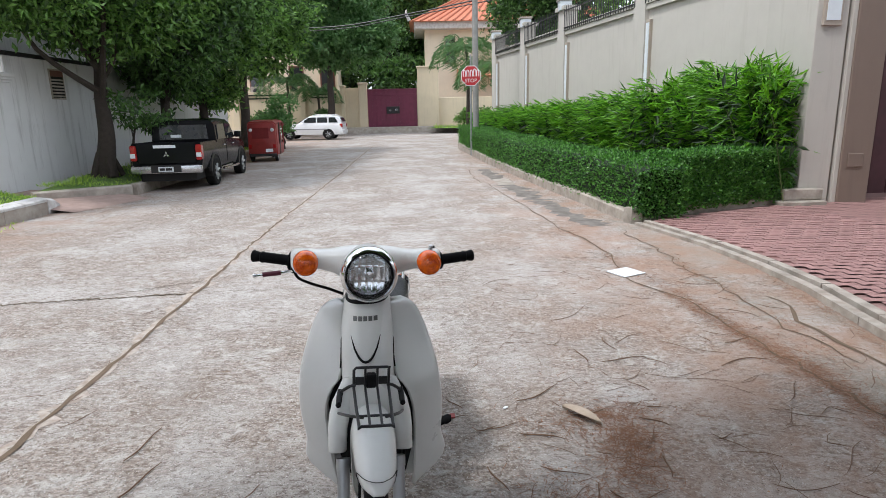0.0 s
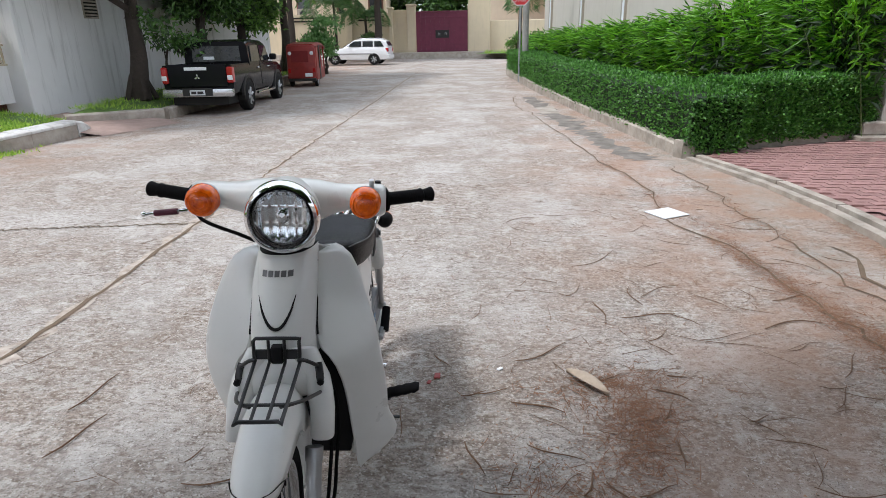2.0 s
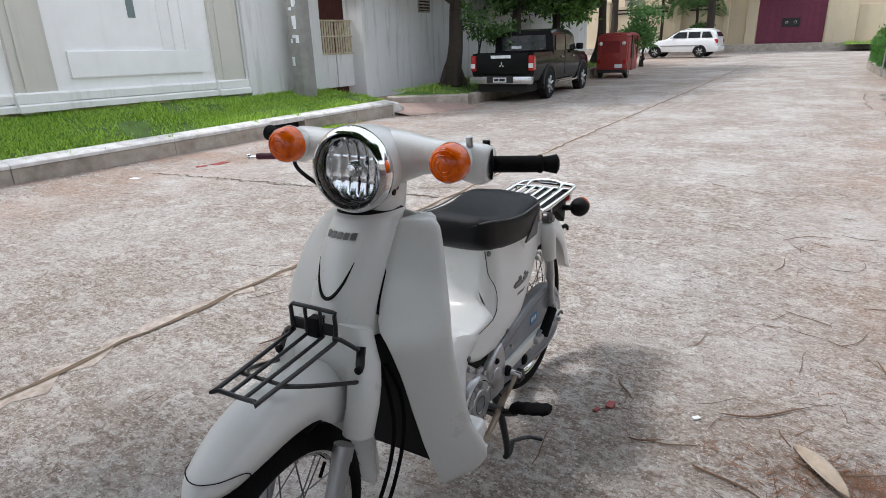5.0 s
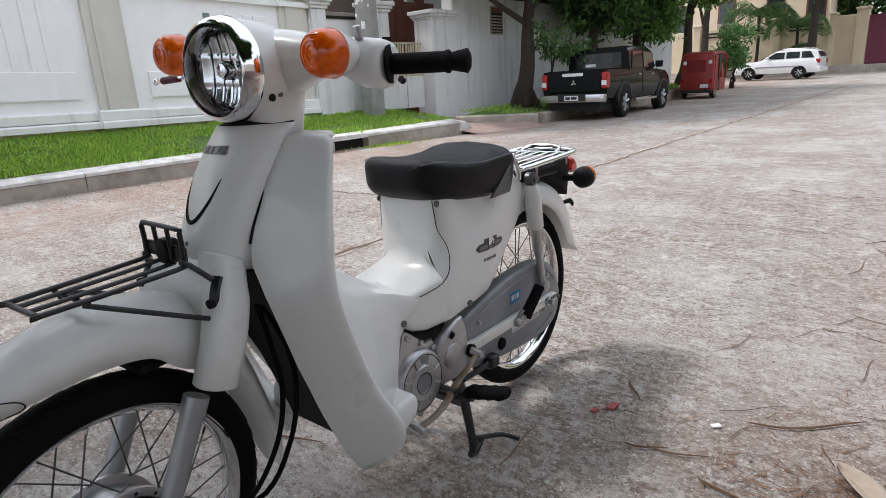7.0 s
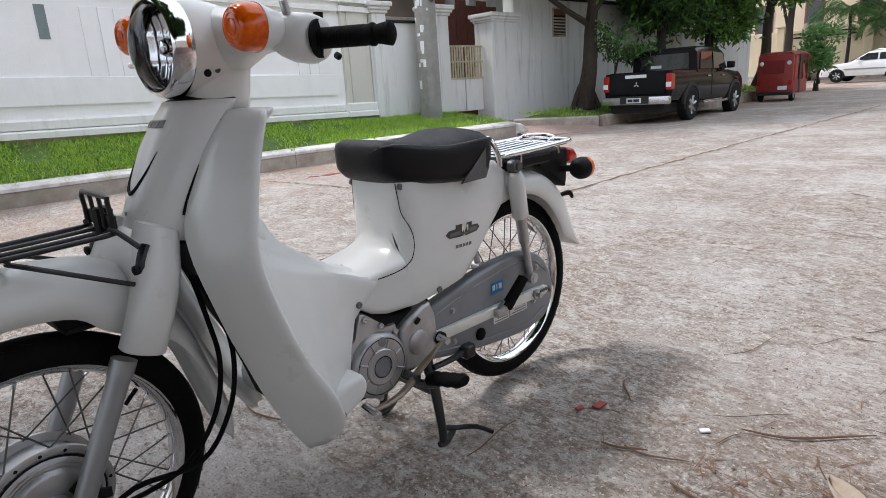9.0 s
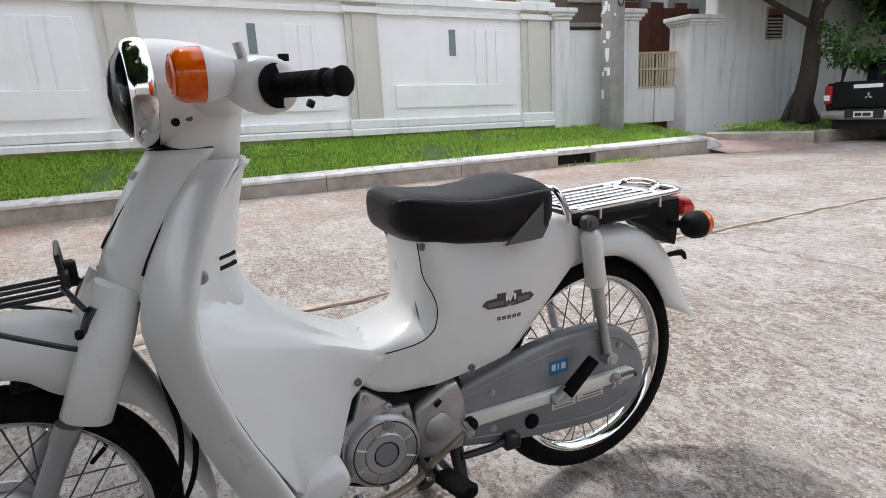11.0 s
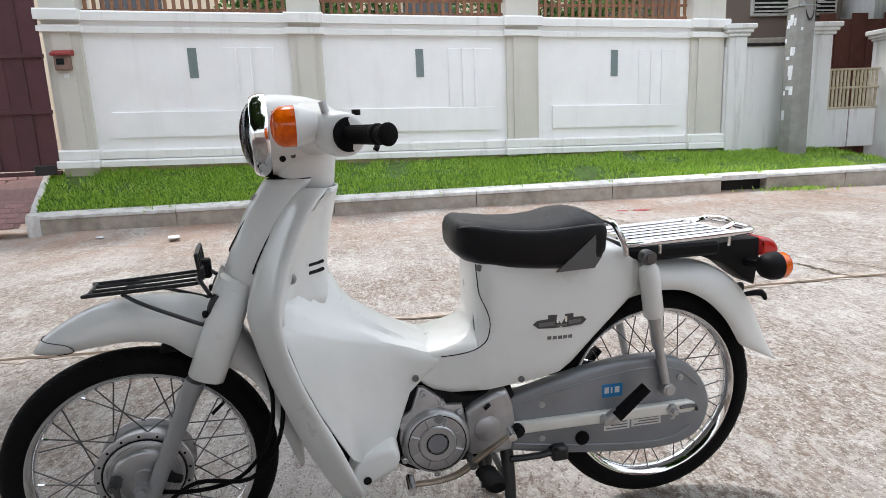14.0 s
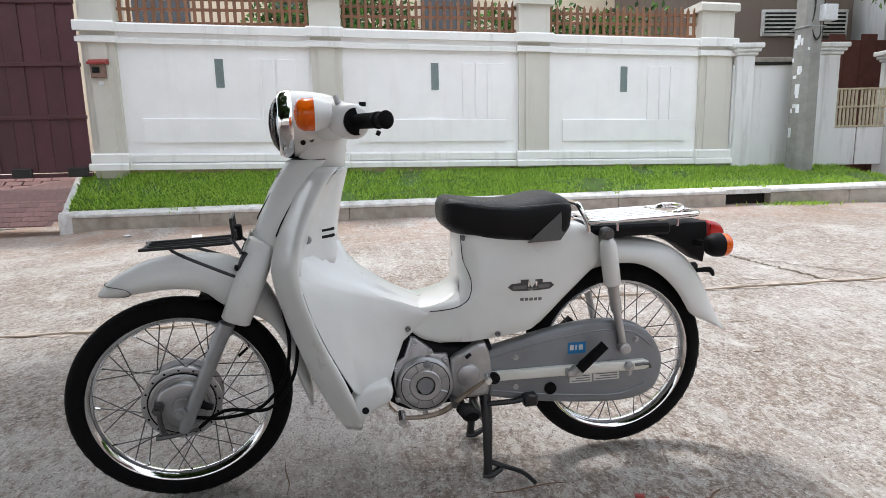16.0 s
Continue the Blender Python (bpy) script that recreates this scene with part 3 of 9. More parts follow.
b = bmesh.new()
rows = []
for y in np.linspace(0.5, 11.4, 24):
    rows.append([b.verts.new((kx(y) - 0.18 + (wx(y) + 0.08 - kx(y) + 0.18 - 0.1) * t, y, verge_z(kx(y) - 0.18 + (wx(y) - kx(y) + 0.18) * t, y) + float(rng.normal(0, 0.008)))) for t in np.linspace(0, 1, 9)])
for A, B in zip(rows, rows[1:]):
    for k in range(8):
        b.faces.new((A[k], A[k + 1], B[k + 1], B[k]))
VERGE = tagged(part("verge_left", b, M["turf"]), "grass verge rising to the white wall", "verge", kind="structure")


def strips(name, base, tip, width, material, parent=None):
    """Many thin blades: base points, tips and widths, joined in one mesh."""
    n = len(base)
    side = np.random.default_rng(n).normal(size=(n, 3)) * np.array([1, 1, 0.15])
    side /= np.linalg.norm(side, axis=1)[:, None]
    w = np.asarray(width).reshape(-1, 1) * side / 2
    V = np.empty((n * 3, 3))
    V[0::3], V[1::3], V[2::3] = base - w, base + w, tip
    me = bpy.data.meshes.new(name)
    me.from_pydata(V.tolist(), [], np.arange(n * 3).reshape(-1, 3).tolist())
    me.materials.append(material)
    ob = new(name, me)
    if parent is not None:
        ob.parent = parent
    return ob


def grass(name, xy, zf, h, label):
    # thinner in uneven patches
    xy = np.array(xy)
    px, py = xy[:, 0], xy[:, 1]
    bare = np.sin(2.3 * px + 1.7 * py) + np.sin(5.1 * px - 3.3 * py + 1.0) + 0.8 * np.sin(9.7 * py + 4.0 * px)
    xy = xy[bare + np.random.default_rng(len(xy)).normal(0, 0.6, len(xy)) < 1.3]
    n = len(xy)
    r = np.random.default_rng(n)
    base = np.array([(x, y, zf(x, y) - 0.005) for x, y in xy])
    lean = r.normal(0, 0.45, (n, 2)) * h
    hh = h * r.uniform(0.4, 1.3, n) * np.array([0.75 + 0.9 * max(0.0, noise.noise((x * 1.6, y * 1.6, 3))) for x, y in xy])
    tip = base + np.column_stack([lean, hh])
    return tagged(strips(name, base, tip, r.uniform(0.01, 0.026, n), M["grass"]), label, "grass", kind="stuff")


r = np.random.default_rng(8)
pts = []
while len(pts) < 44000:
    y = r.uniform(0.5, 11.4)
    a, c = kx(y) - 0.2, wx(y) + 0.02
    t = r.uniform(0, 1)
    if 0.5 + 0.5 * noise.noise((t * 3, y * 0.9, 0)) + r.uniform(-0.3, 0.3) > 0.3:
        pts.append((a + (c - a) * t, y))
grass("grass_left", pts, verge_z, 0.06, "short green grass on the roadside verge")
pts = [(kx(9.2) + abs(r.normal(0, 0.14)), r.normal(9.75, 0.3)) for _ in range(500)]
grass("weeds", pts, lambda x, y: 0.02, 0.05, "weeds growing by the storm drain")
pts = [(kx(y) - 0.12 + r.normal(0, 0.05), y) for y in np.repeat(r.uniform(0.6, 11, 34), 14) + r.normal(0, 0.03, 476)]
grass("grass_edge", pts, lambda x, y: kz(y) - 0.02, 0.06, "grass creeping over the kerb top")

WALL = tagged(new("wall_white"), "white rendered boundary wall with raised panels and mouldings", "wall", kind="structure")


def course(parent, name, y0, y1, z0, z1, out, material, depth=0.2, n=2, label="", bevel=0.0):
    """A level strip of wall between two places along it, standing proud by out."""
    secs = []
    for y in np.linspace(y0, y1, n):
        d = wz(y)
        x = wx(y)
        secs.append([(x + out, y, z0 + d), (x + out, y, z1 + d - bevel), (x + out - bevel, y, z1 + d), (x - depth, y, z1 + d), (x - depth, y, z0 + d)])
    return part(name, loft(secs), material, parent, label, smooth=25)


BAYS = ((1.05, 3.45, 2.21, 2.63), (3.85, 6.31, 5.06, 5.5), (6.76, 9.11, 7.87, 8.3))
for y0, y1, yp, ys in BAYS:
    course(WALL, "wall_panel", y0, y1, 0.62, 2.45, 0.0, M["white_wall"])
    course(WALL, "footing", y0, y1, 0.35, 0.645, 0.035, M["footing"])
    course(WALL, "base_moulding", y0 - 0.0, y1, 0.64, 0.725, 0.075, M["trim"], 0.1, bevel=0.02)
    course(WALL, "base_moulding", y0, y1, 0.735, 0.85, 0.05, M["trim"], 0.1, bevel=0.025)
    course(WALL, "top_moulding", y0, y1, 2.225, 2.30, 0.06, M["trim"], 0.1, bevel=0.02)
    course(WALL, "top_moulding", y0, y1, 2.36, 2.475, 0.085, M["trim"], 0.3, bevel=0.02)
    course(WALL, "frieze", y0, y1, 2.29, 2.37, 0.03, M["white_wall"], 0.1)
    course(WALL, "raised_panel", y0 + 0.22, y1 - 0.18, 0.99, 1.30, 0.028, M["white_wall"], 0.05, bevel=0.008)
    course(WALL, "plaque", yp, yp + 0.105, 1.70, 2.06, 0.008, M["plaque"], 0.05, label="grey-green tile slit")
    for k, wdt in enumerate((0.15, 0.13, 0.24)):
        a = ys + (0.0, 0.19, 0.36)[k]
        course(WALL, "raised_strip", a, a + wdt, 1.302, 2.07, 0.02, M["white_wall"], 0.05, bevel=0.006)
for k, (y0, y1) in enumerate(((0.66, 1.05), (3.45, 3.85), (6.31, 6.76), (9.11, 9.63))):
    course(WALL, "pilaster", y0, y1, 0.3, 2.86, 0.07, M["pilaster"], 0.34)
    course(WALL, "pilaster_side", y0 + 0.09, y1 - 0.09, 0.66, 2.24, 0.095, M["pilaster"], 0.02, bevel=0.01)
    for z0, z1, o in ((0.64, 0.73, 0.15), (0.735, 0.855, 0.12), (2.225, 2.305, 0.13), (2.355, 2.48, 0.16)):
        course(WALL, "pilaster_band", y0 - 0.04, y1 + 0.04, z0, z1, o, M["trim"], 0.0, bevel=0.02)
    course(WALL, "pilaster_cap", y0 - 0.05, y1 + 0.05, 2.86, 2.98, 0.13, M["pilaster"], 0.4, bevel=0.03)
# timber fence on the wall
for y0, y1, _, _ in BAYS:
    FN = tagged(empty("timber_fence", pose(wx((y0 + y1) / 2) - 0.1, (y0 + y1) / 2, 2.475 + wz((y0 + y1) / 2), 0, 0, math.degrees(math.atan(0.0665)))), "brown timber picket fence standing on the wall", "fence", group="fences on the wall")
    L2 = (y1 - y0) / 2
    slat = None
    n = int((y1 - y0) / 0.098)
    for k in range(n):
        yy = -L2 + 0.05 + k * (2 * L2 - 0.1) / (n - 1)
        if slat is None:
            slat = part("slat", prism([(-0.02, 0.0), (0.02, 0.0), (0.02, 0.40), (0, 0.45), (-0.02, 0.40)], -0.012, 0.012, "x"), M["fence_wood"], FN, m=Matrix.Translation((0.02, yy, 0)), smooth=0)
        else:
            again(slat, Matrix.Translation((0.02, yy, float(rng.normal(0, 0.006)))), FN)
    for z in (0.03, 0.2, 0.33):
        part("rail", box(-0.02, -L2, z, 0.006, L2, z + 0.035), M["fence_wood"], FN, smooth=0)
# gate at the near end of the wall
GT = tagged(empty("metal_gate", pose(wx(-1.0) + 0.02, -1.05, 0.58)), "dark maroon sheet metal driveway gate", "gate")
for k in range(16):
    y = 1.70 - 0.215 * (k + 1)
    part("gate_panel", box(-0.02, y, 0.06, 0.0 + (0.012 if k % 2 else 0), y + 0.21, 2.5, 0.004), M["gate_brown"], GT, smooth=0)
for z in (0.0, 0.72, 1.36, 2.1):
    part("gate_rail", box(-0.04, -1.74, z, 0.03, 1.70, z + 0.05, 0.005), M["gate_brown"], GT, smooth=0)
for y in (-0.4, 1.42, 0.75):
    part("gate_wheel_guard", box(0.0, y, 0.0, 0.05, y + 0.24, 0.12, 0.01), M["iron"], GT, smooth=0)
# electricity meter box
MB = tagged(empty("meter_box", pose(wx(0.82) + 0.07, 0.855, 1.80)), "small grey meter box with a red roof on the gate pier", "meter box")
part("box_body", box(0, -0.085, 0, 0.09, 0.085, 0.17, 0.008), mat("grey_beige_plastic", (0.24, 0.15, 0.12), 0.6), MB)
part("box_roof", prism([(-0.02, 0.17), (0.12, 0.165), (0.12, 0.185), (0.02, 0.235), (-0.02, 0.235)], -0.11, 0.11, "y"), M["red_paint"], MB, "red metal roof")
part("box_window", box(0.09, -0.055, 0.06, 0.096, 0.03, 0.13), M["car_glass"], MB)
part("conduit", box(0, -0.025, -0.09, 0.03, 0.03, -0.03, 0.004), M["paper"], MB)
part("conduit", tube([(0.02, 0, 0), (0.02, 0, -0.05)], 0.008, 8, 1), M["paper"], MB)
# paved driveway in front of that gate
b = bmesh.new()
vs = [b.verts.new(p) for p in ((-8.6, -3.2, 0.585), (kx(0) - 0.05, -3.2, 0.02), (kx(0) - 0.05, 0.35, 0.02), (-7.99, 0.4, 0.56), (-8.05, 0.4, 0.58))]
b.faces.new(vs)
bmesh.ops.recalc_face_normals(b, faces=b.faces[:])
DL = tagged(part("driveway_left", b, M["pav_joint"], smooth=0), "pinkish paved driveway ramp to the maroon gate", "driveway", kind="structure")
pv = None
for i in range(11):
    for j in range(16):
        u, v = (i + 0.5) / 11, (j + 0.5 + 0.5 * (i % 2)) / 16
        x = kx(0) - 0.05 + (-8.05 - kx(0) + 0.05) * u
        p = Vector((x, -3.2 + 3.5 * v, 0.02 + 0.56 * u + 0.006))
        m = Matrix.Translation(p) @ Matrix.Rotation(math.atan2(0.56, 0.78), 4, "Y")
        if pv is None:
            pv = part("paver", box(-0.04, -0.098, -0.012, 0.04, 0.098, 0.006), M["paver"], DL, m=m, smooth=0)
        else:
            again(pv, m, DL)
GRT = tagged(empty("drain_grate", pose(kx(0) + 0.12, -0.75, 0.004)), "steel bar drain grate in the road", "grate")
for k in range(14):
    part("grate_bar", box(-0.1, -0.6 + 0.09 * k, 0, 0.1, -0.55 + 0.09 * k, 0.014), M["kerb"], GRT, smooth=0)
part("grate_frame", box(-0.13, -0.65, 0, -0.1, 0.72, 0.012), M["kerb"], GRT, smooth=0)

# ---- old wall, pole and small gate beyond ----
OW = tagged(new("wall_old"), "old stained white wall with piers", "wall", kind="structure")
part("wall_body", box(-8.72, 9.64, 0.2, -8.5, 11.0, 1.95, 0.01), M["old_wall"], OW, smooth=0)
for y0, y1, z1, x1 in ((9.66, 9.94, 2.08, -8.44), (10.9, 11.3, 2.08, -8.42)):
    part("pier", box(x1 - 0.3, y0, 0.2, x1, y1, z1, 0.01), M["old_wall"], OW, smooth=0)
    for k, (o, za, zc) in enumerate(((0.03, 0, 0.05), (0.06, 0.05, 0.1), (0.09, 0.1, 0.17))):
        part("pier_cap", box(x1 - 0.3 - o, y0 - o, z1 + za, x1 + o, y1 + o, z1 + zc, 0.012), M["old_wall"], OW, smooth=0)
part("wall_coping", box(-8.75, 9.95, 1.95, -8.46, 10.9, 1.99, 0.008), M["void"], OW, "black mouldy coping", smooth=0)
PO = tagged(empty("utility_pole", pose(-8.18, 10.56, 0.45, 0, 0, 4)), "tapered concrete utility pole with torn paper bills", "utility pole")
part("shaft", loft([[(sx * w, sy * w * 0.85, z) for sx, sy in ((-1, -0.6), (-0.6, -1), (0.6, -1), (1, -0.6), (1, 0.6), (0.6, 1), (-0.6, 1), (-1, 0.6))] for z, w in ((-0.3, 0.175), (1.5, 0.165), (4, 0.15), (8, 0.13))]), M["pole"], PO, "grey concrete shaft")
r = np.random.default_rng(5)
for k in range(24):
    z = 0.5 + 1.35 * r.random()
    y = r.uniform(-0.08, 0.08)
    w, h = r.uniform(0.03, 0.11), r.uniform(0.04, 0.16)
    part("paper_bill", box(0.163 - 0.006 * z + 0.0012 * k * 0.2, y - w / 2, z - h / 2, 0.1665 - 0.006 * z + 0.0012 * k * 0.2, y + w / 2, z + h / 2), M["paper"], PO, m=Matrix.Rotation(0.0, 4, "Z"), smooth=0)
for k in range(15):
    z = 0.5 + 1.5 * r.random()
    x, h0 = r.uniform(-0.09, 0.09), 0.85 * (0.175 - 0.0067 * (z + 0.3))
    w, h = r.uniform(0.03, 0.1), r.uniform(0.04, 0.15)
    part("paper_bill", box(x - w / 2, -h0 - 0.002 - 0.0003 * k, z - h / 2, x + w / 2, -h0 + 0.004, z + h / 2), M["paper"], PO, smooth=0)
part("paper_bill", box(0.158, -0.085, 1.43, 0.162, 0.1, 1.62), M["paper"], PO, "printed white notice", smooth=0)
for rr in range(6):
    part("print_line", box(0.162, -0.07, 1.45 + 0.027 * rr, 0.1628, 0.06 + 0.02 * (rr % 2), 1.46 + 0.027 * rr), M["void"], PO, smooth=0)
part("cable_box", box(0.10, 0.02, 2.05, 0.26, 0.24, 2.27, 0.012), M["paper"], PO, "white plastic cable box")
part("strap", box(-0.165, -0.15, 1.98, 0.165, 0.15, 2.0, 0.003), M["galv"], PO)
part("cable", tube([(0.14, -0.08, 3.2), (0.17, -0.06, 2.3), (0.15, -0.08, 2.0), (0.18, -0.02, 1.8), (0.16, 0.06, 1.9), (0.15, 0.02, 2.2)], 0.01, 6, 5), M["iron"], PO, "loose black cable")
part("cable", tube([(0.15, 0.1, 3.4), (0.16, 0.1, 2.2), (0.14, 0.09, 1.6)], 0.008, 6, 4), M["iron"], PO)
G2 = tagged(empty("yard_gate", pose(-8.55, 11.78, 0.42)), "small white sheet gate with cream bars above", "gate")
for k in range(2):
    y0 = -0.47 + 0.47 * k
    lf = part("gate_sheet", box(-0.02, y0 + 0.01, 0.02, 0.0, y0 + 0.46, 0.60, 0.004), M["old_wall"], G2, "stained white sheet", smooth=0)
    for j in range(7):
        part("gate_bar", box(-0.016, y0 + 0.02 + 0.064 * j, 0.60, 0.006, y0 + 0.055 + 0.064 * j, 1.2, 0.004), M["cream_bars"], G2, smooth=0)
    for z in (0.6, 0.9, 1.17):
        part("gate_rail", box(-0.02, y0, z, 0.015, y0 + 0.47, z + 0.03, 0.004), M["cream_bars"], G2, smooth=0)
W2 = tagged(new("wall_tall"), "tall stained white side wall with a louvred vent", "wall", kind="structure")
part("pier", box(-8.75, 12.26, 0.1, -8.28, 12.92, 2.0, 0.012), M["old_wall"], W2, smooth=0)
for o, za, zc in ((0.02, 2.0, 2.04), (0.05, 2.04, 2.09), (0.08, 2.09, 2.16)):
    part("pier_cap", box(-8.75 - o, 12.26 - o, za, -8.28 + o, 12.92 + o, zc, 0.01), M["old_wall"], W2, smooth=0)
part("wall_body", box(-8.6, 12.92, 0.1, -8.32, 24.0, 2.46, 0.01), M["old_wall"], W2, smooth=0)
part("wall_coping", box(-8.64, 12.92, 2.46, -8.28, 24.0, 2.53, 0.01), M["void"], W2, "dark weathered coping", smooth=0)
VT = tagged(empty("wall_vent", pose(-8.315, 14.33, 1.78)), "louvred brown and grey vent in the wall", "vent")
part("vent_frame", box(-0.02, -0.22, 0.0, 0.012, 0.22, 0.56, 0.004), M["kerb"], VT, smooth=0)
part("vent_recess", box(0.0, -0.19, 0.03, 0.0145, 0.19, 0.53), M["void"], VT, smooth=0)
part("vent_board", box(0.0, -0.19, 0.42, 0.02, 0.19, 0.53), M["brown_frame"], VT, smooth=0)
for k in range(6):
    part("vent_slat", box(0.0, -0.19, 0.045 + 0.06 * k, 0.024, 0.19, 0.075 + 0.06 * k), M["kerb"], VT, m=None, smooth=0)


def house(name, x0, x1, y0, y1, z0, z1, material, label, cat="house"):
    h = tagged(empty(name, pose((x0 + x1) / 2, (y0 + y1) / 2, z0)), label, cat)
    a, c = (x1 - x0) / 2, (y1 - y0) / 2
    part("wall", box(-a, -c, 0, a, c, z1 - z0), material, h, smooth=0)
    return h


HB = house("brown_house", -14.5, -10.2, 9.0, 12.9, 0.2, 4.6, M["house_brown"], "taupe rendered house with white louvred vents behind the wall")
hx = 2.15
for y0, y1 in ((11.14, 11.9), (12.05, 12.78)):
    wv = part("louvre_frame", box(hx, y0 - 10.95, 2.47, hx + 0.05, y1 - 10.95, 2.92, 0.008), M["kerb_top"], HB, "white louvre frame", smooth=0)
    part("louvre_recess", box(hx + 0.03, y0 - 10.90, 2.52, hx + 0.056, y1 - 11.0, 2.87), M["void"], wv, smooth=0)
    for k in range(5):
        part("louvre_slat", box(hx + 0.03, y0 - 10.90, 2.535 + 0.068 * k, hx + 0.075, y1 - 11.0, 2.56 + 0.068 * k), M["kerb_top"], wv, smooth=0)
part("string_course", box(hx, -1.9, 1.98, hx + 0.12, 1.95, 2.1, 0.01), M["kerb"], HB, smooth=0)
RB2 = tagged(empty("rusty_shed", pose(-9.6, 12.6, 0.2)), "rusty red sheet metal shed behind the gate", "shed")
for k in range(7):
    part("sheet", box(0, -0.9 + 0.3 * k, 0, 0.02, -0.61 + 0.3 * k, 2.3 + 0.1 * (k % 2)), mat("rusty_sheet", (0.17, 0.06, 0.045), 0.8, amount=0.7, scale=5, rand=0.15) if k == 0 else bpy.data.materials["rusty_sheet"], RB2, smooth=0)
HW = house("white_house", -15.0, -9.8, 13.2, 26, 0.2, 7.5, M["old_wall"], "tall white house above the side wall")
for y in (-5.2, -2.4, 0.6, 3.6):
    w = part("window", box(2.6, y - 0.55, 3.0, 2.64, y + 0.55, 4.4), M["window_dark"], HW, "dark window with a white grille", smooth=0)
    for k in range(7):
        part("grille_bar", box(2.66, y - 0.55 + 0.18 * k, 2.95, 2.68, y - 0.53 + 0.18 * k, 4.45), M["trim"], w, smooth=0)
HC2 = house("cream_house", -16, -11.6, -2, 9.0, 0.2, 6.5, M["far_house"], "cream house behind the timber fence")
for y in (-3.0, -0.5, 2.2):
    part("window", box(2.2, y - 0.5, 2.2, 2.24, y + 0.5, 3.6), M["window_dark"], HC2, "dark window", smooth=0)

settle(SO_FAR, LIE_LEFT)
SO_FAR = set(ob.name for ob in scene.objects)

# second verge under the trees
b = bmesh.new()
V2 = [(-8.3, 13.0, 0.2), (-7.15, 14.25, 0.17), (-7.1, 18, 0.25), (-7.2, 24, 0.36), (-8.3, 24, 0.5), (-8.3, 18, 0.42), (-8.3, 15, 0.36)]
top = [b.verts.new(p) for p in V2]
low = [b.verts.new((p[0], p[1], -0.1)) for p in V2]
b.faces.new(top)
for k in range(7):
    b.faces.new((top[k], low[k], low[(k + 1) % 7], top[(k + 1) % 7]))
bmesh.ops.recalc_face_normals(b, faces=b.faces[:])
tagged(part("verge_far", b, M["turf"], smooth=20), "grass and earth verge under the trees", "verge", kind="structure")
K2 = tagged(new("kerb_far"), "grey concrete kerb of the far verge", "kerb", kind="structure")
for (xa, ya, za), (xb, yb, zb) in zip(V2[:4], V2[1:4]):
    nseg = max(1, int(math.hypot(xb - xa, yb - ya) / 1.6))
    for k in range(nseg):
        t0, t1 = k / nseg + 0.003, (k + 1) / nseg - 0.003
        A = Vector((xa + (xb - xa) * t0, ya + (yb - ya) * t0, za + (zb - za) * t0))
        Bv = Vector((xa + (xb - xa) * t1, ya + (yb - ya) * t1, za + (zb - za) * t1))
        d = (Bv - A).normalized()
        s = Vector((d.y, -d.x, 0)) * 0.14
        part("kerb_stone", loft([[P - Vector((0, 0, 0.4)), P + s - Vector((0, 0, 0.4)), P + s, P + s * 0.8 + Vector((0, 0, 0.025)), P + Vector((0, 0, 0.03))] for P in (A, Bv)]), M["kerb"], K2, smooth=25)
pts = []
r = np.random.default_rng(21)
while len(pts) < 5000:
    y = r.uniform(13.2, 24)
    x = r.uniform(-8.3, -7.15)
    if y > 13.0 + (x + 8.3) * 1.09 and r.random() < (0.9 if x < -7.9 else 0.5):
        pts.append((x, y))
grass("grass_far", pts, lambda x, y: 0.16 + 0.02 * (y - 14) + 0.17 * (-7.15 - x) / 1.15, 0.09, "patchy grass under the trees")

settle(SO_FAR, LIE_FAR)

# pinkish paved crossing between the two verges
b = bmesh.new()
vs = [b.verts.new(p) for p in ((-6.8, 11.35, road_z(11.35) + 0.006), (-6.3, 12.7, road_z(12.7) + 0.006), (-6.75, 13.0, 0.085), (-8.45, 12.9, 0.22), (-8.5, 11.4, 0.22), (-7.25, 11.3, 0.12))]
b.faces.new(vs)
bmesh.ops.triangulate(b, faces=b.faces[:])
bmesh.ops.recalc_face_normals(b, faces=b.faces[:])
tagged(part("driveway_far", b, M["pink_paving"], smooth=0), "dusty pink paved crossing to the small gate", "driveway", kind="structure")

# ---- foliage tools ----
def leaves(name, C, D, length, width, material, parent=None, fold=0.25, seed=0):
    """Many leaves in one mesh: at C, pointing along D, each a folded lens of four triangles."""
    C, D = np.asarray(C, float), np.asarray(D, float)
    n = len(C)
    r = np.random.default_rng(seed + n)
    D = D / np.maximum(np.linalg.norm(D, axis=1), 1e-6)[:, None]
    S = np.cross(D, r.normal(size=(n, 3)))
    S /= np.maximum(np.linalg.norm(S, axis=1), 1e-6)[:, None]
    U = np.cross(S, D)
    ln = (np.asarray(length) * r.uniform(0.7, 1.3, n))[:, None]
    wd = (np.asarray(width) * r.uniform(0.7, 1.3, n))[:, None]
    V = np.empty((n * 4, 3))
    V[0::4] = C
    V[1::4] = C + D * ln * 0.45 + S * wd / 2 + U * wd * fold
    V[2::4] = C + D * ln - U * ln * 0.08
    V[3::4] = C + D * ln * 0.45 - S * wd / 2 + U * wd * fold
    i = np.arange(n) * 4
    F = np.empty((n * 2, 3), int)
    F[0::2] = np.stack([i, i + 1, i + 2], 1)
    F[1::2] = np.stack([i, i + 2, i + 3], 1)
    me = bpy.data.meshes.new(name)
    me.from_pydata(V.tolist(), [], F.tolist())
    me.materials.append(material)
    ob = new(name, me)
    if parent is not None:
        ob.parent = parent
    return ob


SO_FAR = set(ob.name for ob in scene.objects)

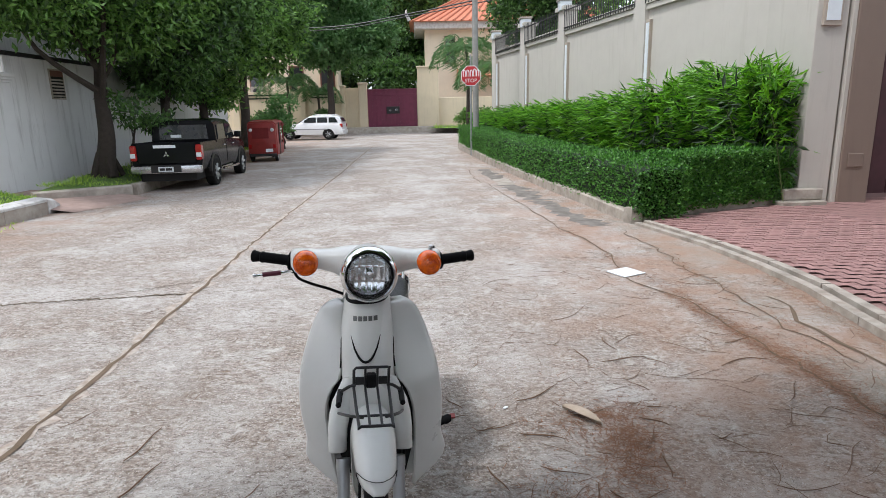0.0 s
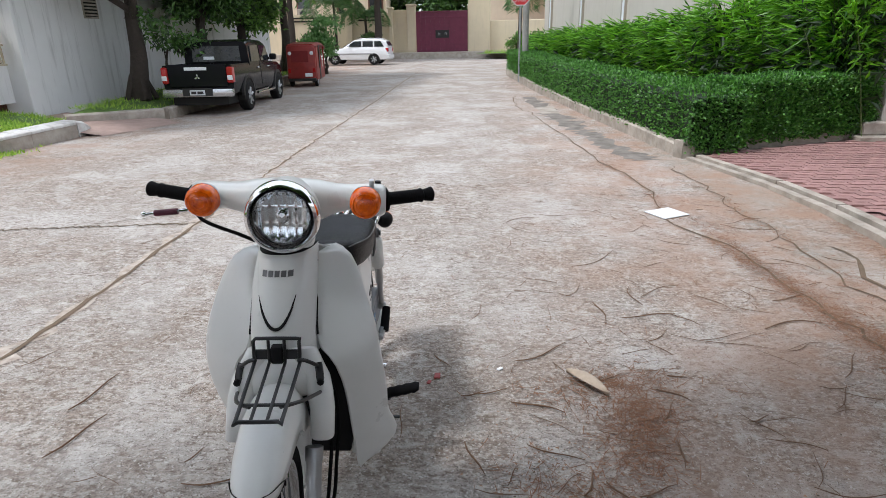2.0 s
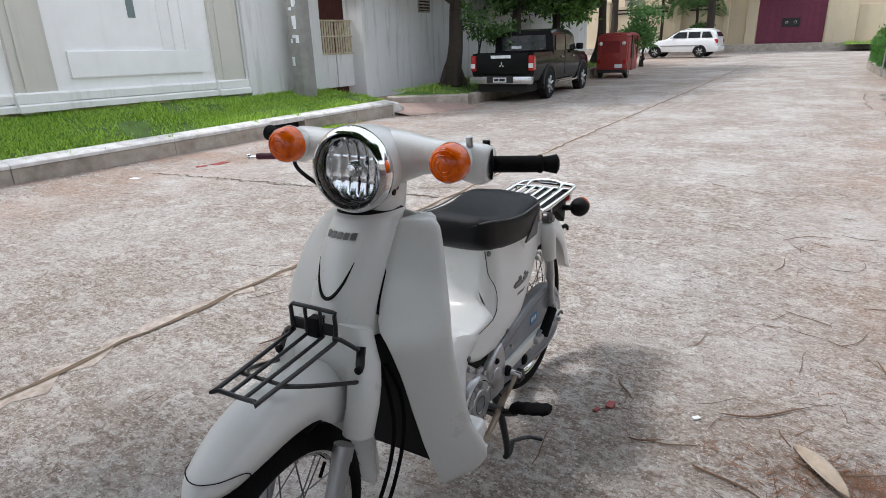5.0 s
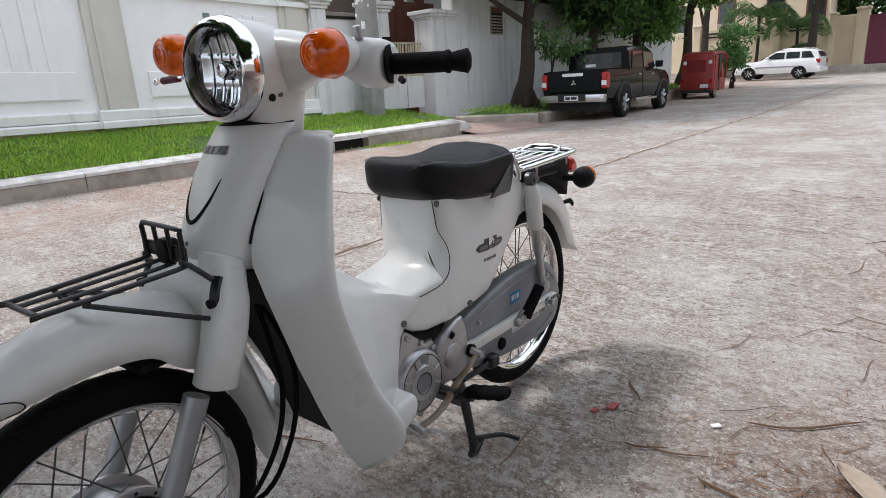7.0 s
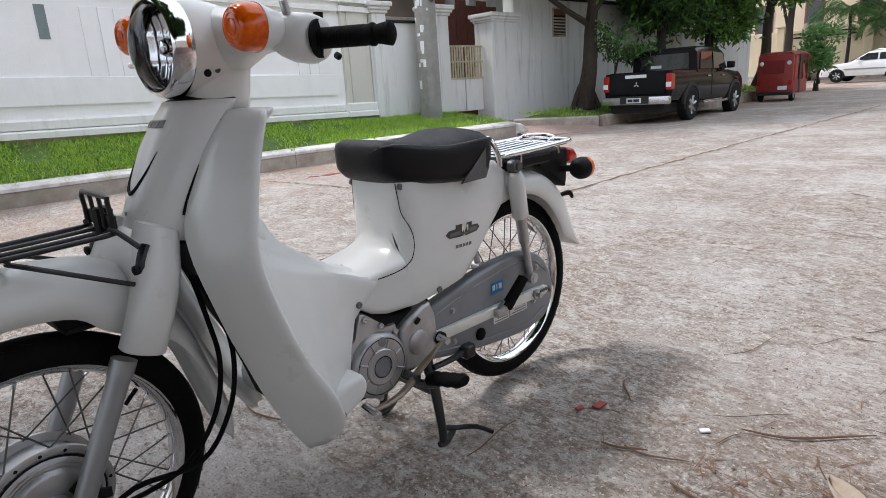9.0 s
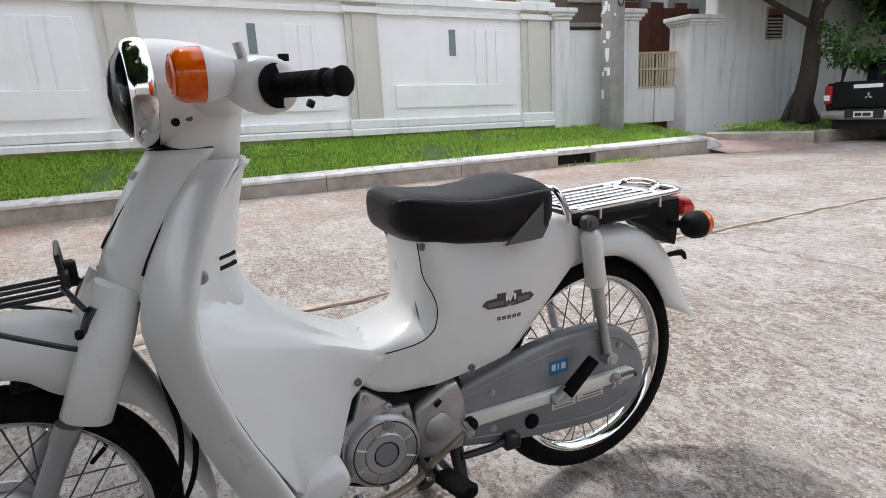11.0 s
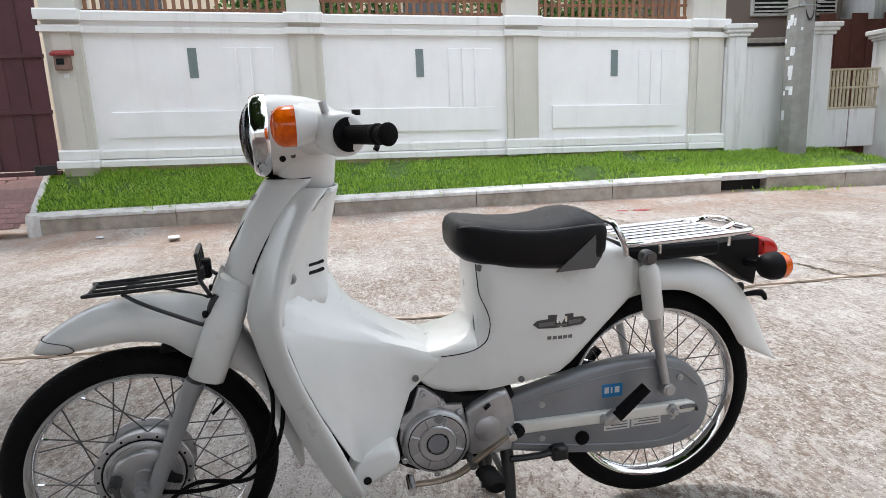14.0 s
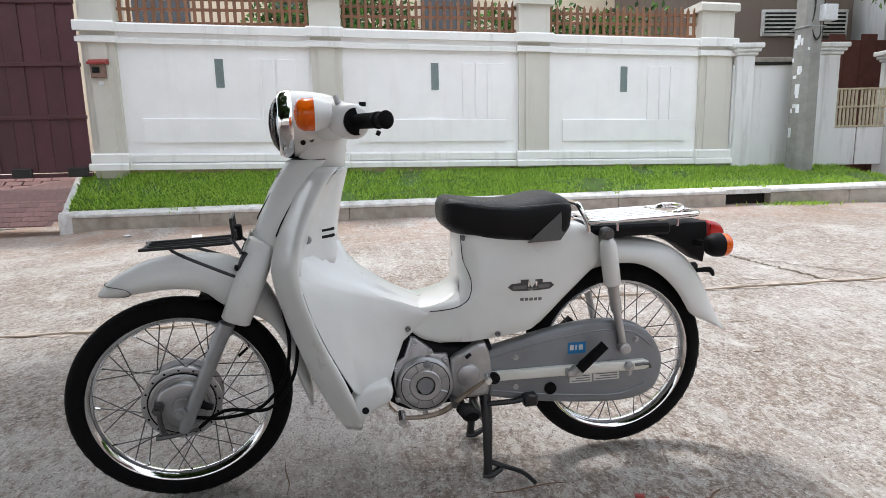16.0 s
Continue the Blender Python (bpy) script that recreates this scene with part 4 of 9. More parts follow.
# ---- right side: planter hedge, bamboo, wall, paved drive ----
HK = [(1.46, 9.98), (1.25, 11.8), (1.02, 13.8), (0.52, 19.0), (0.12, 25.2)]
HF = [(1.46, 9.98), (2.72, 10.5), (4.05, 10.95)]
KR = tagged(new("kerb_right"), "low stained concrete kerb of the planting bed", "kerb", kind="structure")
def kerb_run(pts, h, w, size, flip):
    for (xa, ya), (xb, yb) in zip(pts, pts[1:]):
        d = Vector((xb - xa, yb - ya, 0))
        nseg = max(1, int(d.length / size))
        s = Vector((d.y, -d.x, 0)).normalized() * w * flip
        for k in range(nseg):
            A = Vector((xa, ya, 0)) + d * (k / nseg + 0.002)
            Bv = Vector((xa, ya, 0)) + d * ((k + 1) / nseg - 0.002)
            part("kerb_stone", loft([[P + Vector((0, 0, gz(P.y) - 0.1)), P + Vector((0, 0, gz(P.y) + h - 0.02)), P + s * 0.15 + Vector((0, 0, gz(P.y) + h)), P + s + Vector((0, 0, gz(P.y) + h)), P + s + Vector((0, 0, gz(P.y) - 0.1))] for P in (A, Bv)]), M["kerb"], KR, smooth=25)
kerb_run(HK, 0.13, 0.16, 1.1, 1)
kerb_run(HF, 0.19, 0.16, 1.4, -1)
b = bmesh.new()
vs = [b.verts.new((x, y, gz(y) + 0.11)) for x, y in ((1.55, 10.1), (4.4, 11.05), (4.5, 11.35), (1.75, 26.5), (0.2, 25.2), (0.6, 19), (1.1, 13.8))]
b.faces.new(vs)
bmesh.ops.recalc_face_normals(b, faces=b.faces[:])
tagged(part("planting_bed", b, M["soil"], smooth=0), "bare earth of the planting bed", "soil", kind="structure")


def hedge_box(name, line_pts, inward, width, zb, zt, n, label):
    """A clipped hedge along a line: a dark core and a skin of small leaves."""
    h = tagged(empty(name, pose(line_pts[0][0], line_pts[0][1], gz(line_pts[0][1]) + zb)), label, "hedge")
    o = Vector((line_pts[0][0], line_pts[0][1], gz(line_pts[0][1]) + zb))
    P = [Vector((x, y, gz(y) + zb)) for x, y in line_pts]
    b = bmesh.new()
    secs = []
    for i, p in enumerate(P):
        t = (P[min(i + 1, len(P) - 1)] - P[max(i - 1, 0)]).normalized()
        s = Vector((t.y, -t.x, 0)) * inward
        secs.append([p - o + s * a + Vector((0, 0, c)) for a, c in ((0.07, 0.0), (0.05, zt - zb - 0.1), (0.1, zt - zb - 0.05), (width - 0.1, zt - zb - 0.05), (width - 0.05, zt - zb - 0.1), (width - 0.07, 0))])
    # solid core coloured almost black to imitate shade behind the leaves
    part("inner_growth", loft(secs), M["hedge_core"], h, "near-black core standing in for the shade inside the hedge", smooth=0)
    r = np.random.default_rng(n)
    seg = np.array([(P[i + 1] - P[i]).length for i in range(len(P) - 1)])
    C, D = [], []
    for _ in range(n):
        i = int(r.choice(len(seg), p=seg / seg.sum()))
        u = r.random()
        p = P[i].lerp(P[i + 1], u)
        t = (P[i + 1] - P[i]).normalized()
        s = Vector((t.y, -t.x, 0)) * inward
        H = zt - zb
        f = r.random() * (2 * H + width)
        wob = 0.035 * noise.noise(p * 1.7 + Vector((0, 0, f * 2)))
        if f < H:
            q, nn = p + s * (0.02 + wob) + Vector((0, 0, f)), -s
        elif f < H + width:
            q, nn = p + s * (f - H) + Vector((0, 0, H + wob)), Vector((0, 0, 1))
        else:
            q, nn = p + s * (width - 0.02) + Vector((0, 0, f - H - width)), s
        C.append(q - o + Vector(r.normal(0, 0.022, 3)))
        D.append(nn * 0.9 + Vector(r.normal(0, 0.7, 3)) + Vector((0, 0, 0.35)))
    for end, nn in ((0, -1), (-1, 1)):
        p = P[end]
        t = (P[1] - P[0]).normalized() if end == 0 else (P[-1] - P[-2]).normalized()
        s = Vector((t.y, -t.x, 0)) * inward
        for _ in range(int(n * 0.06)):
            q = p + s * r.uniform(0, width) + Vector((0, 0, r.uniform(0, zt - zb))) + t * nn * 0.03
            C.append(q - o + Vector(r.normal(0, 0.025, 3)))
            D.append(t * nn + Vector(r.normal(0, 0.7, 3)))
    part_ob = leaves("leaf_cover", C, D, 0.05, 0.03, M["hedge_leaf"], h)
    part_ob["kind"] = "stuff"
    return h


hedge_box("box_hedge", [(x + 0.04, y + 0.05) for x, y in HK], 1, 0.75, 0.13, 0.80, 30000, "clipped green hedge with small leaves along the kerb")
hedge_box("box_hedge", [(2.15, 10.24), (2.75, 10.47), (4.25, 10.98)], -1, 0.7, 0.17, 0.89, 24000, "clipped green hedge facing the paved drive")

# bamboo behind the hedge
WA, WB = Vector((4.55, 11.35, 0)), Vector((1.75, 26.5, 0))
WD = (WB - WA).normalized()
WN = Vector((-WD.y, WD.x, 0))
if WN.x > 0:
    WN = -WN
r = np.random.default_rng(77)
for k in range(19):
    u = 0.2 + 14.6 * (k / 18.0) ** 1.12
    p = WA + WD * u + WN * (0.55 + 0.1 * math.sin(k * 2.1)) + Vector((0, 0, 0.1))
    p.z += gz(p.y)
    H = float(np.interp(u, [-0.6, 0, 0.6, 1.5, 2.5, 4, 7.5, 12, 14.5], [1.9, 2.2, 2.42, 2.4, 2.25, 2.1, 1.92, 1.86, 1.7])) - p.z + r.uniform(-0.1, 0.06)
    bb = tagged(empty("bamboo_clump", Matrix.Translation(p)), "bushy green bamboo clump behind the hedge", "bamboo", group="bamboo behind the hedge")
    # near-black leaves fill the clump, their colour imitating the shade inside it
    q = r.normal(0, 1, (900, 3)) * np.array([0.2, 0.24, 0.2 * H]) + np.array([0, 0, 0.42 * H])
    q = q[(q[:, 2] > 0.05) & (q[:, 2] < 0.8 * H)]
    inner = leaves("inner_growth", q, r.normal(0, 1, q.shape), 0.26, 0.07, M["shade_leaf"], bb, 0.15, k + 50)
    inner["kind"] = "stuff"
    b = bmesh.new()
    C, D = [], []
    for j in range(44):
        a = r.uniform(0, 2 * math.pi)
        sp = r.uniform(0.15, 0.62 if k > 1 else 0.45)
        base = Vector((r.normal(0, 0.13), r.normal(0, 0.2), 0))
        tip = base + Vector((math.cos(a) * sp, math.sin(a) * sp, H * (r.uniform(0.6, 0.97) if sp > 0.35 else r.uniform(0.8, 0.98))))
        mid = base.lerp(tip, 0.55) + Vector((0, 0, 0.2))
        tube([base, mid, tip], [0.008, 0.006, 0.002], 4, 3, bm=b)
        nl = 46
        for m in range(nl):
            t = (0.2 if k > 1 else 0.36) + (0.8 if k > 1 else 0.64) * (m / nl) + r.uniform(-0.02, 0.02)
            q = (base * (1 - t) ** 2 + mid * 2 * t * (1 - t) + tip * t * t)
            out = Vector((q.x, q.y, 0)).normalized() if q.length > 0.01 else Vector((1, 0, 0))
            C.append(q + out * 0.05 + Vector(r.normal(0, 0.035, 3)))
            D.append(out * r.uniform(0.6, 1.3) + WN * 0.35 + Vector(r.normal(0, 0.35, 3)) + Vector((0, 0, r.uniform(-0.4, 0.5))))
    part("cane", b, M["stalk"], bb, "thin green canes")
    lv = leaves("leaf_mass", C, D, 0.25, 0.034, M["bamboo_leaf"], bb, 0.15, k)
    lv["kind"] = "stuff"
    lv["label"] = "long narrow bright green leaves"

# the wall behind
RW2 = tagged(new("wall_right"), "warm grey rendered estate wall with pilasters and iron railings", "wall", kind="structure")
def rbox(name, u0, u1, z0, z1, o0, o1, material, label="", bevel=0.0, parent=None):
    """A block on the right wall: along it, in height, and out from its face."""
    secs = [[WA + WD * u + WN * o + Vector((0, 0, z)) for o, z in ((o1, z0), (o1, z1 - bevel), (o1 - bevel, z1), (o0, z1), (o0, z0))] for u in (u0, u1)]
    return part(name, loft(secs), material, parent or RW2, label, smooth=25)


PIL = [0.0, 4.75, 9.0, 12.2, 15.4]
for a, c in zip(PIL, PIL[1:]):
    rbox("wall_panel", a, c, -0.1, 3.62, -0.25, 0, M["right_wall"])
    rbox("coping", a + 0.2, c - 0.2, 3.62, 3.74, -0.3, 0.07, M["right_wall"], bevel=0.02)
    rbox("coping", a + 0.2, c - 0.2, 3.74, 3.84, -0.3, 0.1, M["right_wall"], bevel=0.02)
    RL = tagged(empty("iron_railing", Matrix.Translation(WA + WD * (a + c) / 2 + Vector((0, 0, 3.84))) @ Matrix.Rotation(math.atan2(WD.y, WD.x), 4, "Z")), "black iron railing on the estate wall", "railing", group="railings on the estate wall")
    L2 = (c - a) / 2 - 0.22
    bar = None
    n = int(2 * L2 / 0.12)
    for k in range(n + 1):
        m = Matrix.Translation((-L2 + 2 * L2 * k / n, 0.1, 0))
        bar = part("bar", tube([(0, 0, 0), (0, 0, 0.62), (0, 0, 0.68)], [0.011, 0.011, 0.002], 5, 1), M["iron"], RL, m=m) if bar is None else (again(bar, m, RL) and bar)
    for z in (0.06, 0.52):
        part("rail", box(-L2, 0.085, z, L2, 0.115, z + 0.03), M["iron"], RL, smooth=0)
for k, u in enumerate(PIL):
    w = 0.24 if k else 0.3
    rbox("pilaster", u - w, u + w, -0.1, 4.3, -0.3, 0.1, M["right_wall"])
    rbox("pilaster_edge", u + w - 0.02, u + w + 0.07, -0.1, 3.62, -0.1, 0.05, M["right_pil"])
    rbox("pilaster_cap", u - w - 0.06, u + w + 0.06, 4.3, 4.42, -0.36, 0.16, M["right_wall"], bevel=0.03)
    if k:
        lp = rbox("lamp_strip", u - 0.41, u - 0.24, 1.7, 3.4, 0.0, 0.07, M["right_pil"], "bronze frame of a tall wall lamp")
        rbox("lamp_glass", u - 0.385, u - 0.265, 1.76, 3.34, 0.04, 0.078, M["lamp_panel"], "frosted lamp panel", parent=RW2)
    PL = tagged(empty("pier_lantern", Matrix.Translation(WA + WD * u + Vector((0, 0, 4.42)))), "square white lantern on the wall pier", "lantern", group="lanterns on the wall piers")
    part("lantern_body", box(-0.17, -0.17, 0, 0.17, 0.17, 0.26, 0.01), M["lamp_panel"], PL, smooth=0)
    part("lantern_lid", box(-0.21, -0.21, 0.26, 0.21, 0.21, 0.32, 0.015), M["kerb"], PL, smooth=0)
# gate portal at the near end
PT = tagged(new("gate_portal"), "stepped rendered gate portal", "portal", kind="structure")
CN = WA + WD * -0.3
for x0, y0, x1, m in ((4.36, 10.97, 4.83, "right_wall"), (4.82, 11.04, 4.88, "right_pil"), (4.87, 10.93, 4.94, "right_wall"), (4.935, 10.9, 5.4, "portal_brown")):
    part("portal_pier", box(x0, y0, -0.1, x1, 12.2, 5.2, 0.008), M[m], PT, smooth=0)
part("portal_lamp", box(4.44, 10.93, 2.62, 4.72, 10.98, 3.7, 0.008), M["right_pil"], PT, "bronze lamp frame", smooth=0)
part("portal_lamp_glass", box(4.48, 10.92, 2.69, 4.68, 10.932, 3.6), M["lamp_panel"], PT, "frosted lamp panel", smooth=0)
part("portal_socket", box(5.03, 10.885, 0.6, 5.26, 10.902, 0.8, 0.006), M["portal_brown"], PT, smooth=0)
part("portal_lintel", box(5.39, 10.9, 4.2, 11.5, 12.2, 5.2, 0.01), M["portal_brown"], PT, smooth=0)
part("portal_pier", box(11.3, 10.9, -0.1, 12.2, 12.2, 5.2, 0.01), M["portal_brown"], PT, smooth=0)
GR = tagged(empty("portal_gate", pose(8.8, 11.75, 0.05)), "dark timber gate in the portal", "gate")
for k in range(20):
    part("gate_board", box(-3.4 + 0.31 * k, -0.04, 0, -3.1 + 0.31 * k, 0.04, 4.1, 0.01), M["gate_brown"], GR, smooth=0)
PS = tagged(empty("plinth_steps", pose(4.32, 11.02, 0.03)), "two grey stone steps beside the planting bed", "step")
part("step", box(-0.34, -0.3, 0, 0.36, 0.2, 0.16, 0.015), M["kerb"], PS, smooth=0)
part("step", box(-0.25, -0.18, 0.16, 0.36, 0.2, 0.33, 0.015), M["kerb"], PS, smooth=0)
part("step_post", tube([(-0.2, -0.05, 0.33), (-0.2, -0.05, 0.62)], 0.03, 8, 1), M["kerb"], PS)

# drive of red pavers
b = bmesh.new()
EDGE = [(1.62, 9.95), (1.95, 8.6), (2.03, 7.7), (2.02, 6.9), (1.9, 6.1), (1.7, 4.5), (1.6, 2.5), (1.6, -3)]
prev = None
for y in (-3, 0, 2.9, 4.7, 6.1, 6.9, 7.7, 8.6, 9.95, 10.3, 10.7, 11.0, 11.8):
    x0 = float(np.interp(y, [p[1] for p in EDGE][::-1], [p[0] for p in EDGE][::-1])) if y <= 9.95 else 1.62 + (y - 9.95) * 2.2
    cur = [b.verts.new((x0, y, gz(y) + 0.008)), b.verts.new((13, y, gz(y) + 0.008))]
    if prev:
        b.faces.new((prev[0], prev[1], cur[1], cur[0]))
    prev = cur
DR = tagged(part("driveway_right", b, M["pav_joint"], smooth=0), "driveway of dusty red interlocking pavers", "driveway", kind="structure")
for k, ((xa, ya), (xb, yb)) in enumerate(zip(EDGE, EDGE[1:])):
    n = max(1, int(math.hypot(xb - xa, yb - ya) / 0.7))
    for j in range(n):
        A = Vector((xa + (xb - xa) * j / n, ya + (yb - ya) * j / n, 0))
        Bv = Vector((xa + (xb - xa) * (j + 0.985) / n, ya + (yb - ya) * (j + 0.985) / n, 0))
        s = Vector(((yb - ya), -(xb - xa), 0)).normalized() * -0.055
        for off, hh in ((0, 0.03), (-2.4, 0.012)):
            part("edging_stone", loft([[P + s * off + Vector((0, 0, gz(P.y) - 0.05)), P + s * off + Vector((0, 0, gz(P.y) + hh)), P + s * (off + 1.6) + Vector((0, 0, gz(P.y) + hh)), P + s * (off + 1.6) + Vector((0, 0, gz(P.y) - 0.05))] for P in (A, Bv)]), M["kerb"], DR, smooth=0)
# curved-profile pavers
wave = [(-0.1 + 0.2 * k / 8, 0.012 * math.sin(2 * math.pi * k / 8)) for k in range(9)]
out = [(x, y - 0.046) for x, y in wave] + [(x, y + 0.046) for x, y in wave[::-1]]
pv = prism(out, -0.01, 0.014, "z")
pm = bpy.data.meshes.new("paver")
pv.normal_update()
pv.to_mesh(pm)
pv.free()
pm.materials.append(M["paver"])
def edge_x(y):
    ys = [p[1] for p in EDGE][::-1]
    return float(np.interp(y, ys, [p[0] for p in EDGE][::-1]))
near, rest = 0, []
for j in range(130):
    y = 11.2 - 0.108 * j
    for i in range(34):
        x = edge_x(y) + 0.2 + 0.215 * i + (0.107 if j % 2 else 0)
        if x > 8.8 or (y > 10.0 and y > 10.0 + (x - 1.6) * 0.33):
            continue
        if x < 4.4 and y > 7.6 and near < 300:
            o = new("paver", pm)
            o.parent = DR
            o.matrix_basis = Matrix.Translation((x, y, gz(y) + 0.012 + 0.002 * math.sin(i * 7 + j * 3)))
            near += 1
        else:
            rest.append((x, y))
b = bmesh.new()
for k, (x, y) in enumerate(rest):
    vs = [(x + a, y + c, gz(y) + 0.026 + 0.002 * math.sin(k * 5)) for a, c in out]
    f = b.faces.new([b.verts.new(v) for v in vs])
pj = part("pavers", b, M["paver"], DR, smooth=0)
pj["kind"] = "stuff"

settle(SO_FAR, LIE_RIGHT)
SO_FAR = set(ob.name for ob in scene.objects)

# ---- the far end of the street ----
FZ = gz(42)
FWL = tagged(new("wall_far"), "cream rendered street wall with piers", "wall", kind="structure")
for x0, x1, z1 in ((-30, -6.1, 3.0), (-6.1, -4.95, 3.15), (0.0, 14, 2.45)):
    part("wall_body", box(x0, 42.1, FZ - 0.3, x1, 42.4, z1, 0.02), M["far_cream"], FWL, smooth=0)
for x0, x1, z1 in ((-5.15, -4.62, 3.35), (-1.35, -0.0, 4.3), (-6.3, -6.05, 3.2), (-9.0, -8.6, 3.2), (-13.2, -12.8, 3.2)):
    part("pier", box(x0, 41.85, FZ - 0.3, x1, 42.5, z1, 0.02), M["far_cream"], FWL, smooth=0)
    part("pier_cap", box(x0 - 0.06, 41.79, z1, x1 + 0.06, 42.56, z1 + 0.12, 0.03), M["far_cream"], FWL, smooth=0)
part("pier_shoulder", box(-1.4, 41.9, FZ - 0.3, -0.75, 42.45, 3.35, 0.02), M["far_cream"], FWL, smooth=0)
for x0, x1 in ((-12.6, -9.2), (-8.4, -6.4)):
    for z in (2.55, 2.75):
        part("wall_slot", box(x0 + 0.2, 42.05, z, x1 - 0.2, 42.12, z + 0.08), M["void"], FWL, smooth=0)
part("footpath", box(-30, 40.7, FZ - 0.4, 14, 42.1, FZ + 0.06, 0.02), M["kerb"], FWL, "narrow concrete footpath", smooth=0)
GF = tagged(empty("estate_gate", pose(-2.97, 42.0, FZ)), "maroon sheet metal estate gate", "gate")
for k in range(11):
    part("gate_sheet", box(-1.62 + 0.295 * k, -0.01, 0.12, -1.32 + 0.295 * k, 0.005, 2.65), M["gate_far"], GF, smooth=0)
    part("gate_panel", box(-1.62 + 0.295 * k, -0.03, 0.12, -1.33 + 0.295 * k, 0.02 + 0.01 * (k % 2), 2.65, 0.006), M["gate_far"], GF, smooth=0)
for z in (0.08, 0.35, 2.3, 2.62):
    part("gate_rail", box(-1.62, -0.06, z, 1.63, 0.0, z + 0.09, 0.01), M["gate_far"], GF, smooth=0)
part("gate_plate", box(-0.42, -0.075, 1.15, 0.42, -0.03, 1.6, 0.01), M["iron"], GF, "black plate with two rings", smooth=0)
for x in (-0.2, 0.2):
    part("gate_ring", lathe([(-0.1, 0.05), (-0.09, 0.075), (-0.08, 0.05)], "y", 14, centre=(x, 0, 1.38)), M["bright"], GF)
for x in (-0.95, 0.1, 1.05):
    part("gate_wheel_guard", box(x, -0.12, 0.0, x + 0.3, -0.03, 0.14, 0.01), M["iron"], GF, smooth=0)
LN = tagged(empty("gate_lantern", pose(-1.12, 42.15, 3.35)), "small dark lantern on the gate pier", "lantern")
part("lantern_post", tube([(0, 0, 0), (0, 0, 0.25)], 0.05, 8, 1), M["iron"], LN)
part("lantern_glass", lathe([(0.25, 0.06), (0.3, 0.13), (0.55, 0.15), (0.6, 0.1), (0.72, 0.03), (0.78, 0)], "z", 8), M["galv"], LN)
# house with the orange roof
HO = house("orange_roof_house", -0.75, 12, 45.5, 56, FZ, 8.1, M["far_house"], "pale yellow house with an orange tile roof")
part("roof_edge", box(-7.1, -6.0, 7.35 - FZ, 7.1, 6.0, 7.75 - FZ + 0.1, 0.05), M["kerb_top"], HO, "white eaves moulding", smooth=0)
RF = part("roof", loft([[(-7.4, -6.3, 7.8 - FZ), (7.4, -6.3, 7.8 - FZ), (7.4, 6.3, 7.8 - FZ), (-7.4, 6.3, 7.8 - FZ)], [(-4.2, -3.4, 9.6 - FZ), (4.2, -3.4, 9.6 - FZ), (4.2, 3.4, 9.6 - FZ), (-4.2, 3.4, 9.6 - FZ)], [(-2.6, -1.0, 12.5 - FZ), (2.6, -1.0, 12.5 - FZ), (2.6, 1.0, 12.5 - FZ), (-2.6, 1.0, 12.5 - FZ)]]), M["roof"], HO, "orange tiled hip roof", smooth=0)
for k in range(26):
    x = -7.2 + 0.55 * k
    part("roof_course", tube([(x, -6.32, 7.83 - FZ), (x * 0.57, -3.42, 9.64 - FZ), (x * 0.35, -1.02, 12.5 - FZ)], 0.07, 5, 1), M["roof"], RF)
part("finial", tube([(-7.4, -6.3, 7.85 - FZ), (-7.6, -6.5, 8.3 - FZ), (-7.55, -6.45, 8.5 - FZ)], [0.12, 0.08, 0.02], 6, 2), M["kerb_top"], HO)
for x in (-5.0, -1.5, 2.0):
    w = part("window", box(x - 0.02, -5.32, 5.1 - FZ, x + 0.72, -5.2, 6.95 - FZ), M["brown_frame"], HO, "brown framed window", smooth=0)
    for k in range(2):
        part("pane", box(x + 0.04 + 0.35 * k, -5.34, 5.2 - FZ, x + 0.33 + 0.35 * k, -5.31, 6.85 - FZ), M["window_dark"], w, smooth=0)
part("lower_roof", loft([[(-4.2, -6.9, 4.2 - FZ), (6.4, -6.9, 4.2 - FZ), (6.4, -5.2, 4.2 - FZ), (-4.2, -5.2, 4.2 - FZ)], [(-4.2, -5.4, 4.75 - FZ), (6.4, -5.4, 4.75 - FZ), (6.4, -5.2, 4.75 - FZ), (-4.2, -5.2, 4.75 - FZ)]]), M["roof"], HO, "orange tiled porch roof", smooth=0)
part("rock_wall", box(-5.6, -3.2 - 0.4, 2.4 - FZ, 6.0, -3.1, 3.5 - FZ, 0.05), mat("brown_rockwork", (0.22, 0.17, 0.11), 0.95, amount=0.8, scale=2.5, bump=0.05, bump_scale=6), HO, "brown rockwork band", smooth=0)
# house on the other side
HL2 = house("yellow_house", -17, -6.8, 45, 54, FZ, 7.4, M["far_house"], "pale yellow house behind the street wall")
for x in (-3.6, -0.9, 1.8, 3.9):
    w = part("window", box(x, -4.55, 2.7, x + 1.0, -4.49, 4.5), M["brown_frame"], HL2, "brown shuttered window", smooth=0)
    part("pane", box(x + 0.1, -4.57, 2.8, x + 0.9, -4.54, 4.4), M["window_dark"], w, smooth=0)
    part("window_sill", box(x - 0.1, -4.7, 2.6, x + 1.1, -4.5, 2.7), M["kerb_top"], w, smooth=0)
part("ledge", box(-5.2, -4.75, 2.1, 5.2, -4.5, 2.3, 0.03), M["kerb_top"], HL2, smooth=0)
AC = tagged(empty("air_conditioner", pose(-12.2, 44.815, 3.1)), "white air conditioner unit on the house wall", "air conditioner")
part("casing", box(-0.5, -0.18, 0, 0.5, 0.18, 0.65, 0.03), M["kerb"], AC, smooth=0)
